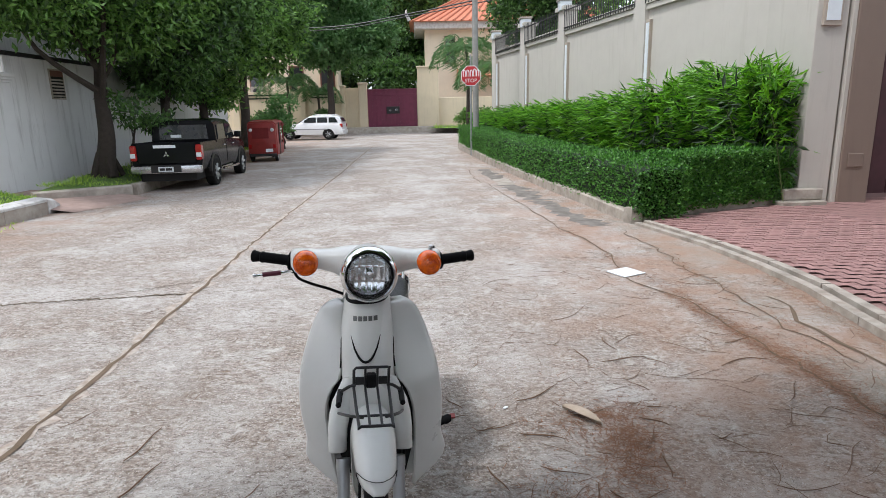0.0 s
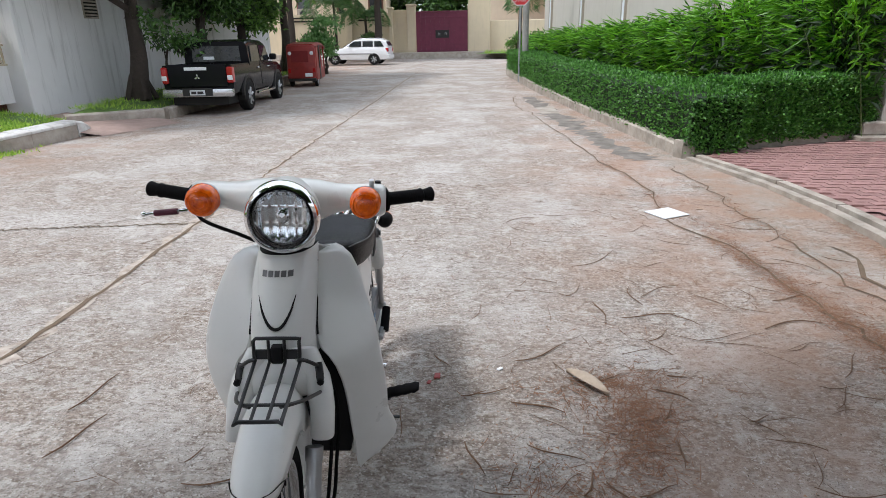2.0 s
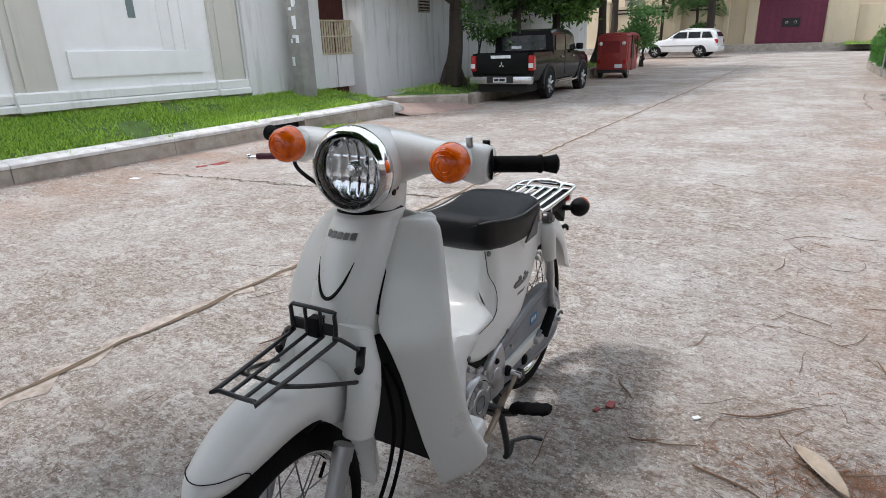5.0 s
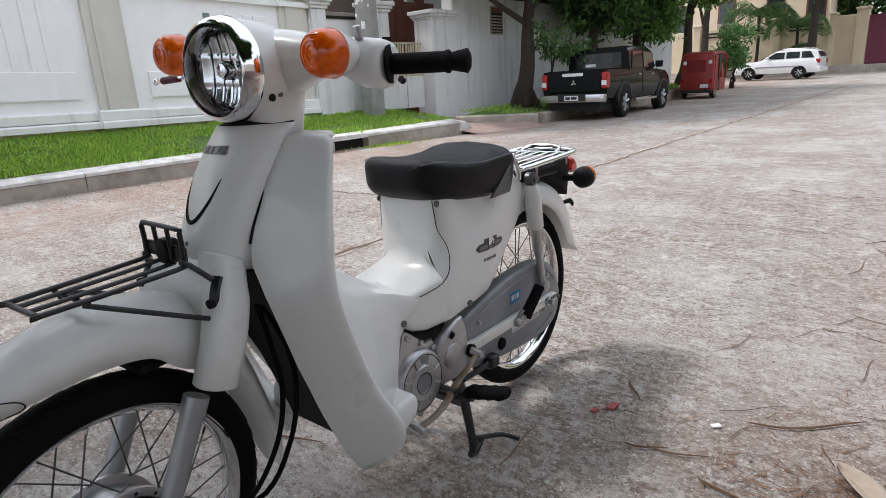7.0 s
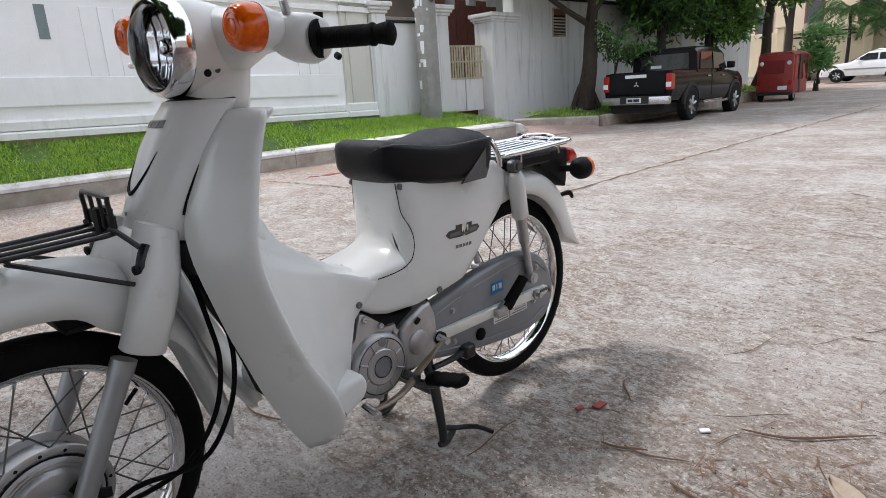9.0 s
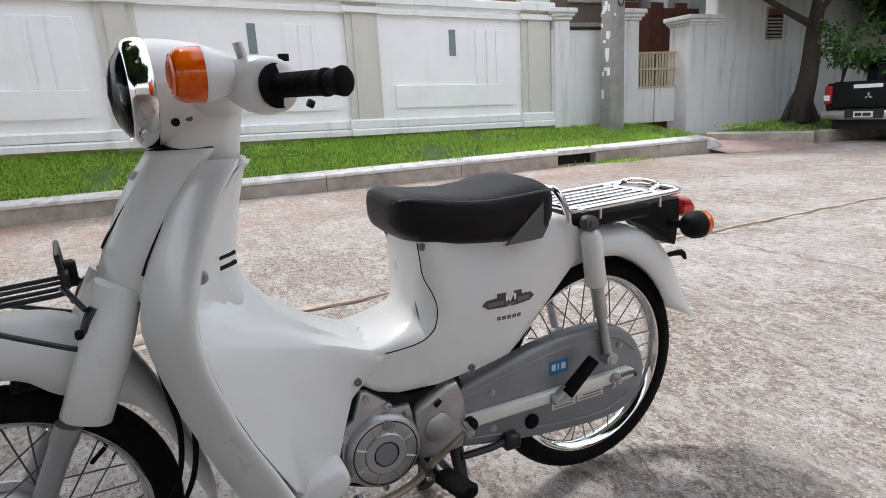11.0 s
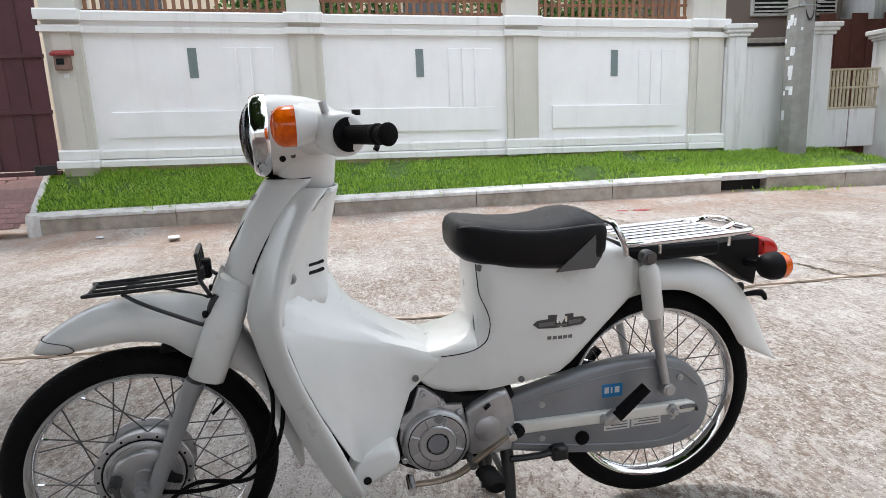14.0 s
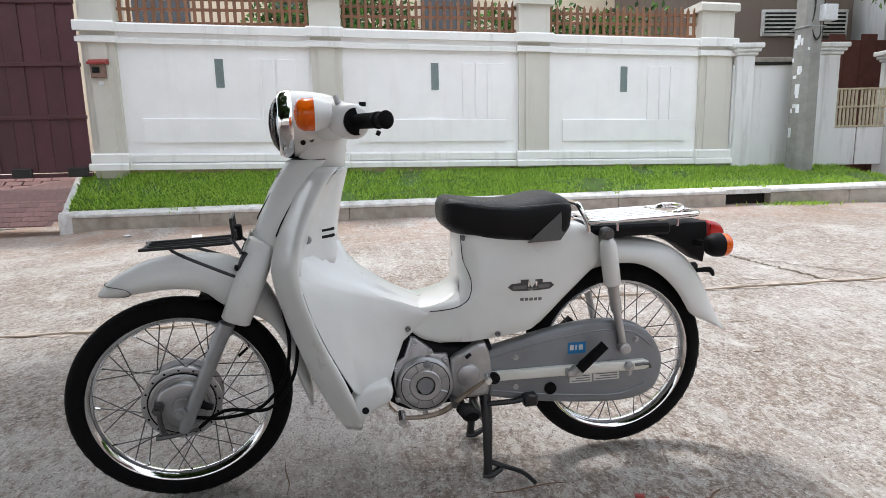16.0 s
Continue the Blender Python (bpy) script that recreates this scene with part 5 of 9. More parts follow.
part("fan_grille", lathe([(-0.19, 0.22), (-0.2, 0.2), (-0.2, 0.0)], "y", 18, centre=(-0.12, 0, 0.33)), M["iron"], AC)

# stop sign
SS = tagged(empty("stop_sign", pose(0.335, 21.75, gz(21.75) + 0.1)), "red octagonal stop sign on a grey post", "sign")
part("post", tube([(0, 0.03, -0.1), (0, 0.03, 3.05)], 0.03, 8, 1), M["galv"], SS, "grey steel post")
R8 = [(0.335 * math.cos(radians(22.5 + 45 * k)), 2.4 + 0.335 * math.sin(radians(22.5 + 45 * k))) for k in range(8)]
R8b = [(x * 0.93, 2.4 + (z - 2.4) * 0.93) for x, z in R8]
part("plate", prism(R8, -0.008, 0.0, "y"), M["sign_white"], SS, "white-edged octagon plate", smooth=0)
part("face", prism(R8b, -0.012, -0.007, "y"), M["sign_red"], SS, "red face", smooth=0)
cu = bpy.data.curves.new("word", "FONT")
cu.body, cu.align_x, cu.size, cu.extrude = "STOP", "CENTER", 0.16, 0.002
tx = new("word", cu)
tx.parent, tx.matrix_basis = SS, pose(0, -0.016, 2.2, 90, 0, 0)
cu.materials.append(M["sign_white"])
for k, x in enumerate((-0.2, -0.09, 0.02, 0.13, 0.22)):
    h = 0.17 if k != 3 else 0.2
    b = tube([(x - 0.035, -0.016, 2.38), (x - 0.035, -0.016, 2.38 + h), (x, -0.016, 2.4 + h), (x + 0.03, -0.016, 2.38 + h * 0.8), (x + 0.03, -0.016, 2.38)], 0.013, 5, 3, flat=0.4)
    part("letter_stroke", b, M["sign_white"], SS)
UP = tagged(empty("far_utility_pole", pose(0.62, 23.2, gz(23))), "grey concrete utility pole by the stop sign", "utility pole")
part("shaft", tube([(0, 0, -0.1), (0, 0, 3), (0, 0, 8)], [0.11, 0.1, 0.08], 10, 1), M["pole"], UP)
for k, (z0, z1, s) in enumerate(((5.25, 5.95, 0.25), (5.15, 5.8, 0.3))):
    wr = tagged(part("overhead_cable", tube([(-30, 31 + k, z0 + 1.2), (-16, 30.4, z0 + 0.25), (-6, 30, z0 - s * 0.2), (-1.5, 29, z0 + 0.35), (4, 27.5, z1 + 0.35), (14, 26, z1 + 1.2)], 0.03 - 0.008 * k, 5, 6), M["iron"]), "black overhead cable across the street", "cable")
for k in range(3):
    tagged(part("overhead_cable", tube([(-8.18, 10.56, 7.6 - 0.4 * k), (-7.9, 20, 7.0 - 0.4 * k), (-8.6, 32, 7.4 - 0.4 * k)], 0.015, 5, 6), M["iron"]), "black overhead cable along the street", "cable")
# small lawn by the far corner
b = bmesh.new()
vs = [b.verts.new((x, y, gz(y) + 0.05)) for x, y in ((-0.9, 38.5), (6, 37), (6, 41.9), (0.1, 41.9))]
b.faces.new(vs)
bmesh.ops.recalc_face_normals(b, faces=b.faces[:])
tagged(part("lawn_far", b, M["turf"], smooth=0), "strip of grass at the street corner", "grass", kind="structure")
r = np.random.default_rng(3)
grass("grass_corner", [(r.uniform(-0.4, 5), r.uniform(38.4, 41.8)) for _ in range(2500)], lambda x, y: gz(y) + 0.04, 0.16, "unmown grass at the street corner")
# walls that close the street behind the camera
CL = tagged(new("wall_behind"), "plain rendered walls closing the street", "wall", kind="structure")
part("wall_body", box(-14, -22, -0.1, 16, -21.6, 3.2), M["old_wall"], CL, smooth=0)
part("wall_body", box(13, -22, -0.1, 13.4, 10, 3.2), M["right_wall"], CL, smooth=0)
part("wall_body", box(-8.8, -22, 0.0, -8.4, -3.05, 2.6), M["white_wall"], CL, smooth=0)

# ---- parked vehicles ----
def car_wheel(parent, x, y, r, w, side):
    wl = part("wheel", lathe([(-w / 2, r * 0.62), (-w / 2, r * 0.93), (-w * 0.38, r), (w * 0.38, r), (w / 2, r * 0.93), (w / 2, r * 0.62)], "x", 28, centre=(x, y, r)), M["tyre"], parent, "black tyre")
    s = side
    part("rim", lathe([(s * w * 0.5, r * 0.64), (s * w * 0.46, r * 0.6), (s * w * 0.3, r * 0.56), (s * w * 0.3, 0.0)], "x", 24, centre=(x, y, r)), M["iron"], wl)
    for k in range(6):
        a = 2 * math.pi * k / 6 + 0.3
        part("rim_spoke", tube([(x + s * w * 0.42, y + r * 0.1 * math.cos(a), r + r * 0.1 * math.sin(a)), (x + s * w * 0.45, y + r * 0.6 * math.cos(a), r + r * 0.6 * math.sin(a))], r * 0.085, 5, 1), M["rim"], wl)
    return wl


def flat(pts, material, name, parent, push=0.004, label=""):
    """A thin pane or panel through the given corners, with a little thickness."""
    P = [Vector(p) for p in pts]
    n = (P[1] - P[0]).cross(P[2] - P[0]).normalized()
    b = bmesh.new()
    A = [b.verts.new(p + n * push) for p in P]
    B = [b.verts.new(p - n * push) for p in P]
    b.faces.new(A); b.faces.new(B[::-1])
    for k in range(len(P)):
        b.faces.new((A[k], B[k], B[(k + 1) % len(P)], A[(k + 1) % len(P)]))
    bmesh.ops.recalc_face_normals(b, faces=b.faces[:])
    return part(name, b, material, parent, label, smooth=0)


# pickup: y runs forwards from the tail
TK = tagged(empty("pickup_truck", pose(-6.52, 14.62, gz(15.5) - 0.01, 0, 0, 3.0)), "black double-cab pickup truck parked at the kerb", "pickup truck")
HWD = 0.70
# bed
part("bed", loft([[(sx * HWD * k, y, z) for sx, z, k in ((-1, 0.42, 0.95), (-1, 0.62, 1.0), (-1, 0.90, 1.0), (-1, 0.97, 0.965), (-0.9, 0.97, 1.0), (-0.9, 0.6, 1.0), (0.9, 0.6, 1.0), (0.9, 0.97, 1.0), (1, 0.97, 0.965), (1, 0.90, 1.0), (1, 0.62, 1.0), (1, 0.42, 0.95))] for y in (0.06, 1.22)]), M["truck_paint"], TK, "open cargo bed", smooth=30)
TG = part("tailgate", box(-0.58, 0.02, 0.55, 0.58, 0.08, 0.985, 0.015), M["truck_paint"], TK, "black tailgate with a badge", smooth=30)
part("gate_trim", box(-0.24, 0.005, 0.87, 0.2, 0.022, 0.93, 0.004), M["paper"], TG, "white lettering strip", smooth=0)
b = bmesh.new()
for a in (90, 210, 330):
    c = Vector((0, 0, 0.74)) + Vector((math.cos(radians(a)), 0, math.sin(radians(a)))) * 0.034
    d, e = Vector((math.cos(radians(a)), 0, math.sin(radians(a)))), Vector((-math.sin(radians(a)), 0, math.cos(radians(a))))
    pts = [c + d * 0.034, c + e * 0.018, c - d * 0.034, c - e * 0.018]
    vs = [b.verts.new(p + Vector((0, 0.013, 0))) for p in pts]
    b.faces.new(vs)
part("badge", b, M["bright"], TG, "plain three-part badge", smooth=0)
BM = part("rear_bumper", box(-0.70, -0.07, 0.36, 0.70, 0.05, 0.52, 0.03, seg=2), M["bright"], TK, "silver rear bumper")
part("bumper_step", box(-0.3, -0.08, 0.385, 0.3, -0.06, 0.535, 0.01), M["iron"], BM, smooth=0)
part("number_plate", box(-0.15, -0.095, 0.4, 0.15, -0.08, 0.5, 0.004), M["paper"], BM, "white plate with dark bars", smooth=0)
part("plate_bars", join(box(-0.12, -0.099, 0.425, -0.02, -0.095, 0.475), box(0.0, -0.099, 0.425, 0.12, -0.095, 0.475)), M["iron"], BM, smooth=0)
# black block imitating the shade under the tail
part("tow_shadow", box(-0.55, 0.05, 0.2, 0.55, 0.7, 0.38), M["void"], TK, smooth=0)
for s in (1, -1):
    lamp = part("tail_lamp", box(min(s * 0.585, s * 0.705), 0.0, 0.62, max(s * 0.585, s * 0.705), 0.16, 0.93, 0.02), M["red_lens2"] if "red_lens2" in M else mat("car_red_lens", (0.42, 0.02, 0.02), 0.15, coat=0.5), TK, "red and white tail lamp", smooth=30)
    M["red_lens2"] = bpy.data.materials["car_red_lens"]
    part("reverse_lens", box(min(s * 0.6, s * 0.7), -0.012, 0.68, max(s * 0.6, s * 0.7), 0.004, 0.77, 0.005), M["paper"], lamp, smooth=0)
# cab
cab = []
for y, w, z in ((1.24, 0.66, 1.40), (1.5, 0.655, 1.44), (2.0, 0.65, 1.45), (2.5, 0.64, 1.43), (2.85, 0.62, 1.36)):
    cab.append([(-w * 1.06, y, 0.92), (-w, y, z - 0.09), (-w * 0.93, y, z - 0.02), (-w * 0.75, y, z), (w * 0.75, y, z), (w * 0.93, y, z - 0.02), (w, y, z - 0.09), (w * 1.06, y, 0.92)])
part("cab_top", loft(cab), M["truck_paint"], TK, "black cab", smooth=40)
low = [[(sx * 0.70, y, z) for sx, z in ((-0.96, 0.36), (-1, 0.5), (-1, 0.85), (-0.97, 0.95), (0.97, 0.95), (1, 0.85), (1, 0.5), (0.96, 0.36))] for y in (1.22, 3.0)]
low += [[(sx * k, y, z) for sx, z in ((-0.96, 0.36), (-1, 0.5), (-1, zz - 0.1), (-0.9, zz), (0.9, zz), (1, zz - 0.1), (1, 0.5), (0.96, 0.36))] for y, k, zz in ((3.2, 0.70, 0.94), (3.8, 0.69, 0.90), (4.05, 0.64, 0.82), (4.15, 0.58, 0.7))]
part("cab_body", loft(low), M["truck_paint"], TK, "black lower body and bonnet", smooth=40)
flat([(-0.52, 1.225, 1.0), (0.52, 1.225, 1.0), (0.5, 1.235, 1.31), (-0.5, 1.235, 1.31)], M["car_glass"], "rear_window", TK, 0.006, "dark rear window")
flat([(-0.28, 1.215, 1.04), (-0.05, 1.215, 1.04), (-0.05, 1.22, 1.1), (-0.28, 1.22, 1.1)], M["paper"], "window_sticker", TK, 0.002)
flat([(-0.56, 3.02, 0.98), (0.56, 3.02, 0.98), (0.5, 2.84, 1.34), (-0.5, 2.84, 1.34)], M["car_glass"], "windscreen", TK, 0.006)
for s in (1, -1):
    flat([(s * 0.703, 1.34, 0.985), (s * 0.703, 1.98, 0.985), (s * 0.672, 1.98, 1.32), (s * 0.672, 1.42, 1.31)], M["car_glass"], "side_window", TK, 0.006)
    flat([(s * 0.703, 2.05, 0.985), (s * 0.703, 2.8, 0.985), (s * 0.655, 2.62, 1.30), (s * 0.672, 2.05, 1.32)], M["car_glass"], "side_window", TK, 0.006)
    dr = part("door_line", tube([(s * 0.702, 2.02, 0.46), (s * 0.704, 2.02, 0.9), (s * 0.69, 2.02, 1.0)], 0.005, 4, 1), M["void"], TK)
    for y in (1.75, 2.55):
        part("door_handle", box(min(s * 0.70, s * 0.725), y, 0.83, max(s * 0.70, s * 0.725), y + 0.14, 0.86, 0.008), M["bright"], TK)
    mr = part("door_mirror", box(min(s * 0.70, s * 0.86), 2.78, 0.98, max(s * 0.70, s * 0.86), 2.9, 1.12, 0.03, seg=2), M["truck_paint"], TK, "black and chrome door mirror")
    part("side_step", tube([(s * 0.73, 1.5, 0.33), (s * 0.75, 1.7, 0.32), (s * 0.75, 2.7, 0.32), (s * 0.73, 2.85, 0.33)], 0.03, 8, 2), M["bright"], TK)
    for y in (0.98, 3.42):
        part("wheel_arch", lathe([(s * 0.66, 0.40), (s * 0.715, 0.40), (s * 0.72, 0.345), (s * 0.66, 0.345)], "x", 24, centre=(0, y, 0.33), closed=True, arc=(0, math.pi)), M["iron"], TK, "black wheel arch")
        # black disc that stands in for the shade inside the wheel arch
        part("arch_recess", lathe([(s * 0.55, 0.35), (s * 0.706, 0.35), (s * 0.706, 0.0)], "x", 24, centre=(0, y, 0.33), arc=(-0.3, math.pi + 0.3)), M["void"], TK)
        car_wheel(TK, s * 0.625, y, 0.30, 0.2, s)

# three-wheeler
TT = tagged(empty("three_wheeler", pose(-6.28, 21.35, gz(21.4) - 0.01, 0, 0, 4)), "red three-wheeled passenger carrier parked behind the truck", "three-wheeler")
part("rear_panel", prism(rounded(-0.43, 0.24, 0.43, 1.2, 0.1), 0.0, 0.14, "y", 0.03, 2), M["tuk_red"], TT, "red rear panel")
part("tub", box(-0.45, 0.04, 0.2, 0.45, 1.45, 0.55, 0.03), M["tuk_red"], TT)
part("roof", loft([[(-0.44, y, z), (-0.36, y, z + 0.07), (0.36, y, z + 0.07), (0.44, y, z), (0.42, y, z - 0.02), (-0.42, y, z - 0.02)] for y, z in ((0.04, 1.17), (0.8, 1.22), (1.55, 1.2), (1.95, 1.1))]), M["tuk_red"], TT, "red canopy")
for s in (1, -1):
    for y in (0.1, 0.9, 1.5):
        part("post", tube([(s * 0.43, y, 0.5), (s * 0.42, y, 1.18)], 0.02, 6, 1), M["tuk_red"], TT)
    car_wheel(TT, s * 0.38, 0.28, 0.17, 0.09, s)
    part("tail_light", box(min(s * 0.33, s * 0.41), -0.012, 0.42, max(s * 0.33, s * 0.41), 0.01, 0.54, 0.006), M["red_lens2"], TT)
    part("round_lamp", lathe([(-0.025, 0.0), (-0.022, 0.04), (0.0, 0.055)], "y", 14, centre=(s * 0.33, 0, 0.98)), M["paper"], TT, "pale round lamp")
part("side_canvas", box(0.425, 0.12, 0.3, 0.45, 0.42, 1.15, 0.006), M["tuk_red"], TT, smooth=0)
part("side_canvas", box(0.44, 0.55, 0.2, 0.46, 0.72, 1.2, 0.006), M["iron"], TT, smooth=0)
part("rear_window", box(-0.3, -0.006, 0.72, 0.22, 0.004, 1.05, 0.004), mat("dull_red_cloth", (0.2, 0.02, 0.02), 0.9), TT, "dull red curtain panel", smooth=0)
part("rear_bumper", box(-0.42, -0.03, 0.16, 0.42, 0.06, 0.25, 0.015), M["iron"], TT)
part("plate", box(0.1, -0.04, 0.3, 0.32, -0.02, 0.4, 0.003), M["paper"], TT, smooth=0)
part("front_cowl", loft([[(-0.3, y, 0.3), (-0.34, y, 0.62), (-0.3, y, 0.95), (0.3, y, 0.95), (0.34, y, 0.62), (0.3, y, 0.3)] for y in (1.5, 1.75)] + [[(-0.2, 2.0, 0.35), (-0.22, 2.0, 0.6), (-0.2, 2.0, 0.8), (0.2, 2.0, 0.8), (0.22, 2.0, 0.6), (0.2, 2.0, 0.35)]]), M["tuk_red"], TT)
car_wheel(TT, 0, 1.85, 0.17, 0.09, 1)

# white estate car: y runs forwards from the tail
SV = tagged(empty("suv", pose(-5.28, 34.5, gz(34.5) - 0.01, 0, 0, 86)), "white family SUV parked along the far wall", "car")
part("body", loft([[(sx * w, y, z) for sx, z in ((-0.95, 0.25), (-1, 0.4), (-1, zt - 0.12), (-0.92, zt), (0.92, zt), (1, zt - 0.12), (1, 0.4), (0.95, 0.25))] for y, w, zt in ((0.0, 0.62, 0.78), (0.06, 0.68, 0.82), (0.6, 0.70, 0.84), (2.1, 0.70, 0.82), (2.4, 0.695, 0.79), (2.8, 0.69, 0.75), (3.2, 0.67, 0.70), (3.42, 0.61, 0.62), (3.52, 0.5, 0.5))]), M["white_paint"], SV, "white body", smooth=40)
part("cabin", loft([[(-w * 1.1, y, 0.78), (-w, y, z - 0.06), (-w * 0.85, y, z), (w * 0.85, y, z), (w, y, z - 0.06), (w * 1.1, y, 0.78)] for y, w, z in ((0.02, 0.56, 0.9), (0.14, 0.57, 1.12), (0.32, 0.58, 1.2), (0.7, 0.59, 1.235), (1.3, 0.59, 1.23), (1.7, 0.57, 1.18), (2.0, 0.545, 1.02), (2.35, 0.51, 0.82))]), M["white_paint"], SV, "white roof and pillars", smooth=40)
for s in (1, -1):
    for a, c, a2, c2 in ((0.2, 0.68, 0.36, 0.68), (0.76, 1.28, 0.76, 1.28), (1.35, 2.12, 1.35, 1.72)):
        flat([(s * 0.643, a, 0.86), (s * 0.643, c, 0.86), (s * 0.6, c2, 1.12), (s * 0.6, a2, 1.12)], M["car_glass"], "side_window", SV, 0.006)
    part("side_trim", box(min(s * 0.7, s * 0.712), 0.75, 0.5, max(s * 0.7, s * 0.712), 2.5, 0.55, 0.004), mat("grey_trim", (0.3, 0.3, 0.31), 0.5) if s > 0 else bpy.data.materials["grey_trim"], SV, smooth=0)
    part("tail_lamp", box(min(s * 0.52, s * 0.68), -0.02, 0.62, max(s * 0.52, s * 0.68), 0.12, 0.80, 0.02), M["red_lens2"], SV, "red tail lamp")
    part("roof_rail", tube([(s * 0.5, 0.35, 1.19), (s * 0.5, 0.5, 1.255), (s * 0.5, 1.4, 1.255), (s * 0.5, 1.55, 1.18)], 0.015, 6, 2), M["bright"], SV)
    part("door_mirror", box(min(s * 0.64, s * 0.78), 1.95, 0.86, max(s * 0.64, s * 0.78), 2.05, 0.96, 0.02), M["white_paint"], SV)
    for y in (0.72, 2.75):
        part("arch_recess", lathe([(s * 0.5, 0.3), (s * 0.704, 0.3), (s * 0.704, 0.0)], "x", 24, centre=(0, y, 0.25), arc=(-0.2, math.pi + 0.2)), M["void"], SV)
        car_wheel(SV, s * 0.62, y, 0.26, 0.18, s)
flat([(-0.48, -0.01, 0.9), (0.48, -0.01, 0.9), (0.45, 0.12, 1.1), (-0.45, 0.12, 1.1)], M["car_glass"], "rear_window", SV, 0.006)
flat([(-0.48, 2.34, 0.845), (0.48, 2.34, 0.845), (0.45, 1.8, 1.14), (-0.45, 1.8, 1.14)], M["car_glass"], "windscreen", SV, 0.006)
part("rear_bumper", box(-0.68, -0.06, 0.28, 0.68, 0.08, 0.5, 0.03), M["white_paint"], SV)

# ---- trees ----
def tree(name, x, y, z, height, trunk_r, crowns, n, leaf, material, label, lean=(0, 0), seed=0, drop=0.0):
    """Tapered trunk, limbs to each crown lobe, and leaves scattered through the lobes in clumps."""
    r = np.random.default_rng(seed)
    T = tagged(empty(name, pose(x, y, z)), label, "tree")
    b = bmesh.new()
    top = Vector((lean[0], lean[1], height))
    base = [Vector((0, 0, -0.3)), Vector((0.02, 0, 0.15)), top * 0.3 + Vector((0.06, -0.03, 0)), top * 0.6 + Vector((-0.05, 0.05, 0)), top]
    tube(base, [trunk_r * 1.5, trunk_r * 1.12, trunk_r * 0.92, trunk_r * 0.75, trunk_r * 0.5], 12, 5, bm=b)
    for k in range(5):
        a = 2 * math.pi * k / 5 + 0.5
        tube([Vector((math.cos(a) * trunk_r * 1.8, math.sin(a) * trunk_r * 1.8, -0.1)), Vector((math.cos(a) * trunk_r * 0.8, math.sin(a) * trunk_r * 0.8, 0.35)), top * 0.25], [trunk_r * 0.35, trunk_r * 0.3, trunk_r * 0.1], 6, 3, bm=b)
    part("trunk", b, M["bark"], T, "rough dark bark")
    C, D = [], []
    for cx, cy, cz, rx, ry, rz, share in crowns:
        c = Vector((cx, cy, cz))
        s = top * r.uniform(0.45, 0.95)
        b = tube([s, s.lerp(c, 0.5) + Vector(r.normal(0, 0.15, 3)), c], [trunk_r * 0.42, trunk_r * 0.25, trunk_r * 0.06], 7, 4)
        for _ in range(5):
            e = c + Vector((r.normal() * rx * 0.5, r.normal() * ry * 0.5, r.normal() * rz * 0.5))
            tube([s.lerp(c, 0.6), s.lerp(c, 0.6).lerp(e, 0.5) + Vector((0, 0, 0.1)), e], [trunk_r * 0.16, trunk_r * 0.1, trunk_r * 0.03], 5, 3, bm=b)
        part("limb", b, M["bark"], T)
        clumps = max(8, int(n * share / 45))
        for _ in range(clumps):
            d = Vector(r.normal(size=3)).normalized()
            rad = r.uniform(0.35, 1.0) ** 0.6
            p = c + Vector((d.x * rx * rad, d.y * ry * rad, d.z * rz * rad))
            k = 45
            q = np.array(p) + r.normal(0, 0.2 * min(rx, rz) ** 0.5, (k, 3)) * np.array([1, 1, 0.7])
            C.extend(q.tolist())
            D.extend((np.array(d) * 0.5 + r.normal(0, 0.8, (k, 3)) + np.array([0, 0, -drop])).tolist())
    lv = leaves("crown", C, D, leaf, leaf * 0.42, material, T, 0.2, seed)
    lv["kind"] = "stuff"
    return T


tree("street_tree", -7.95, 15.02, 0.5, 2.6, 0.17, ((0.3, 0.6, 3.4, 1.5, 1.8, 1.1, 1), (-0.4, -0.6, 3.7, 1.3, 1.3, 0.9, 0.8), (0.9, 1.6, 4.4, 1.6, 1.8, 1.2, 1), (0.0, 0.2, 5.2, 1.8, 2.0, 1.2, 1), (0.9, -0.6, 4.4, 1.1, 1.2, 0.9, 0.6), (-0.3, -1.9, 3.3, 1.2, 1.2, 0.7, 0.8)), 8500, 0.16, M["tree_leaf"], "leafy street tree with a dark forked trunk on the verge", (0.1, 0.25), 1)
tree("street_tree", -7.85, 17.9, 0.5, 2.6, 0.14, ((0.5, 0.2, 3.0, 1.3, 1.6, 1.0, 1), (0.0, 0.6, 2.2, 0.8, 1.2, 0.6, 0.5), (0.8, 0.9, 4.2, 1.7, 1.8, 1.3, 1), (-0.3, 0, 4.8, 1.5, 1.8, 1.3, 0.8)), 8500, 0.17, M["dark_leaf"], "dense dark street tree behind the truck", (0.2, 0.1), 2)
tree("street_tree", -7.75, 20.3, 0.5, 3.0, 0.13, ((0.4, 0.2, 3.2, 1.4, 1.5, 1.1, 1), (0.3, 0.5, 1.9, 0.7, 0.9, 0.55, 0.4), (0.9, 0.8, 4.6, 1.7, 1.8, 1.4, 1)), 5200, 0.18, M["tree_leaf"], "dense street tree beside the three-wheeler", (0.2, 0.2), 3)
tree("street_tree", -7.6, 24.0, 0.5, 3.4, 0.16, ((0.4, 0.3, 3.6, 1.6, 1.7, 1.1, 1), (1.0, 0.6, 4.8, 1.8, 2.0, 1.4, 1), (0.2, 0, 6.2, 2.0, 2.0, 1.4, 1)), 5200, 0.2, M["tree_leaf"], "tall street tree at the bend", (0.2, 0.2), 4)
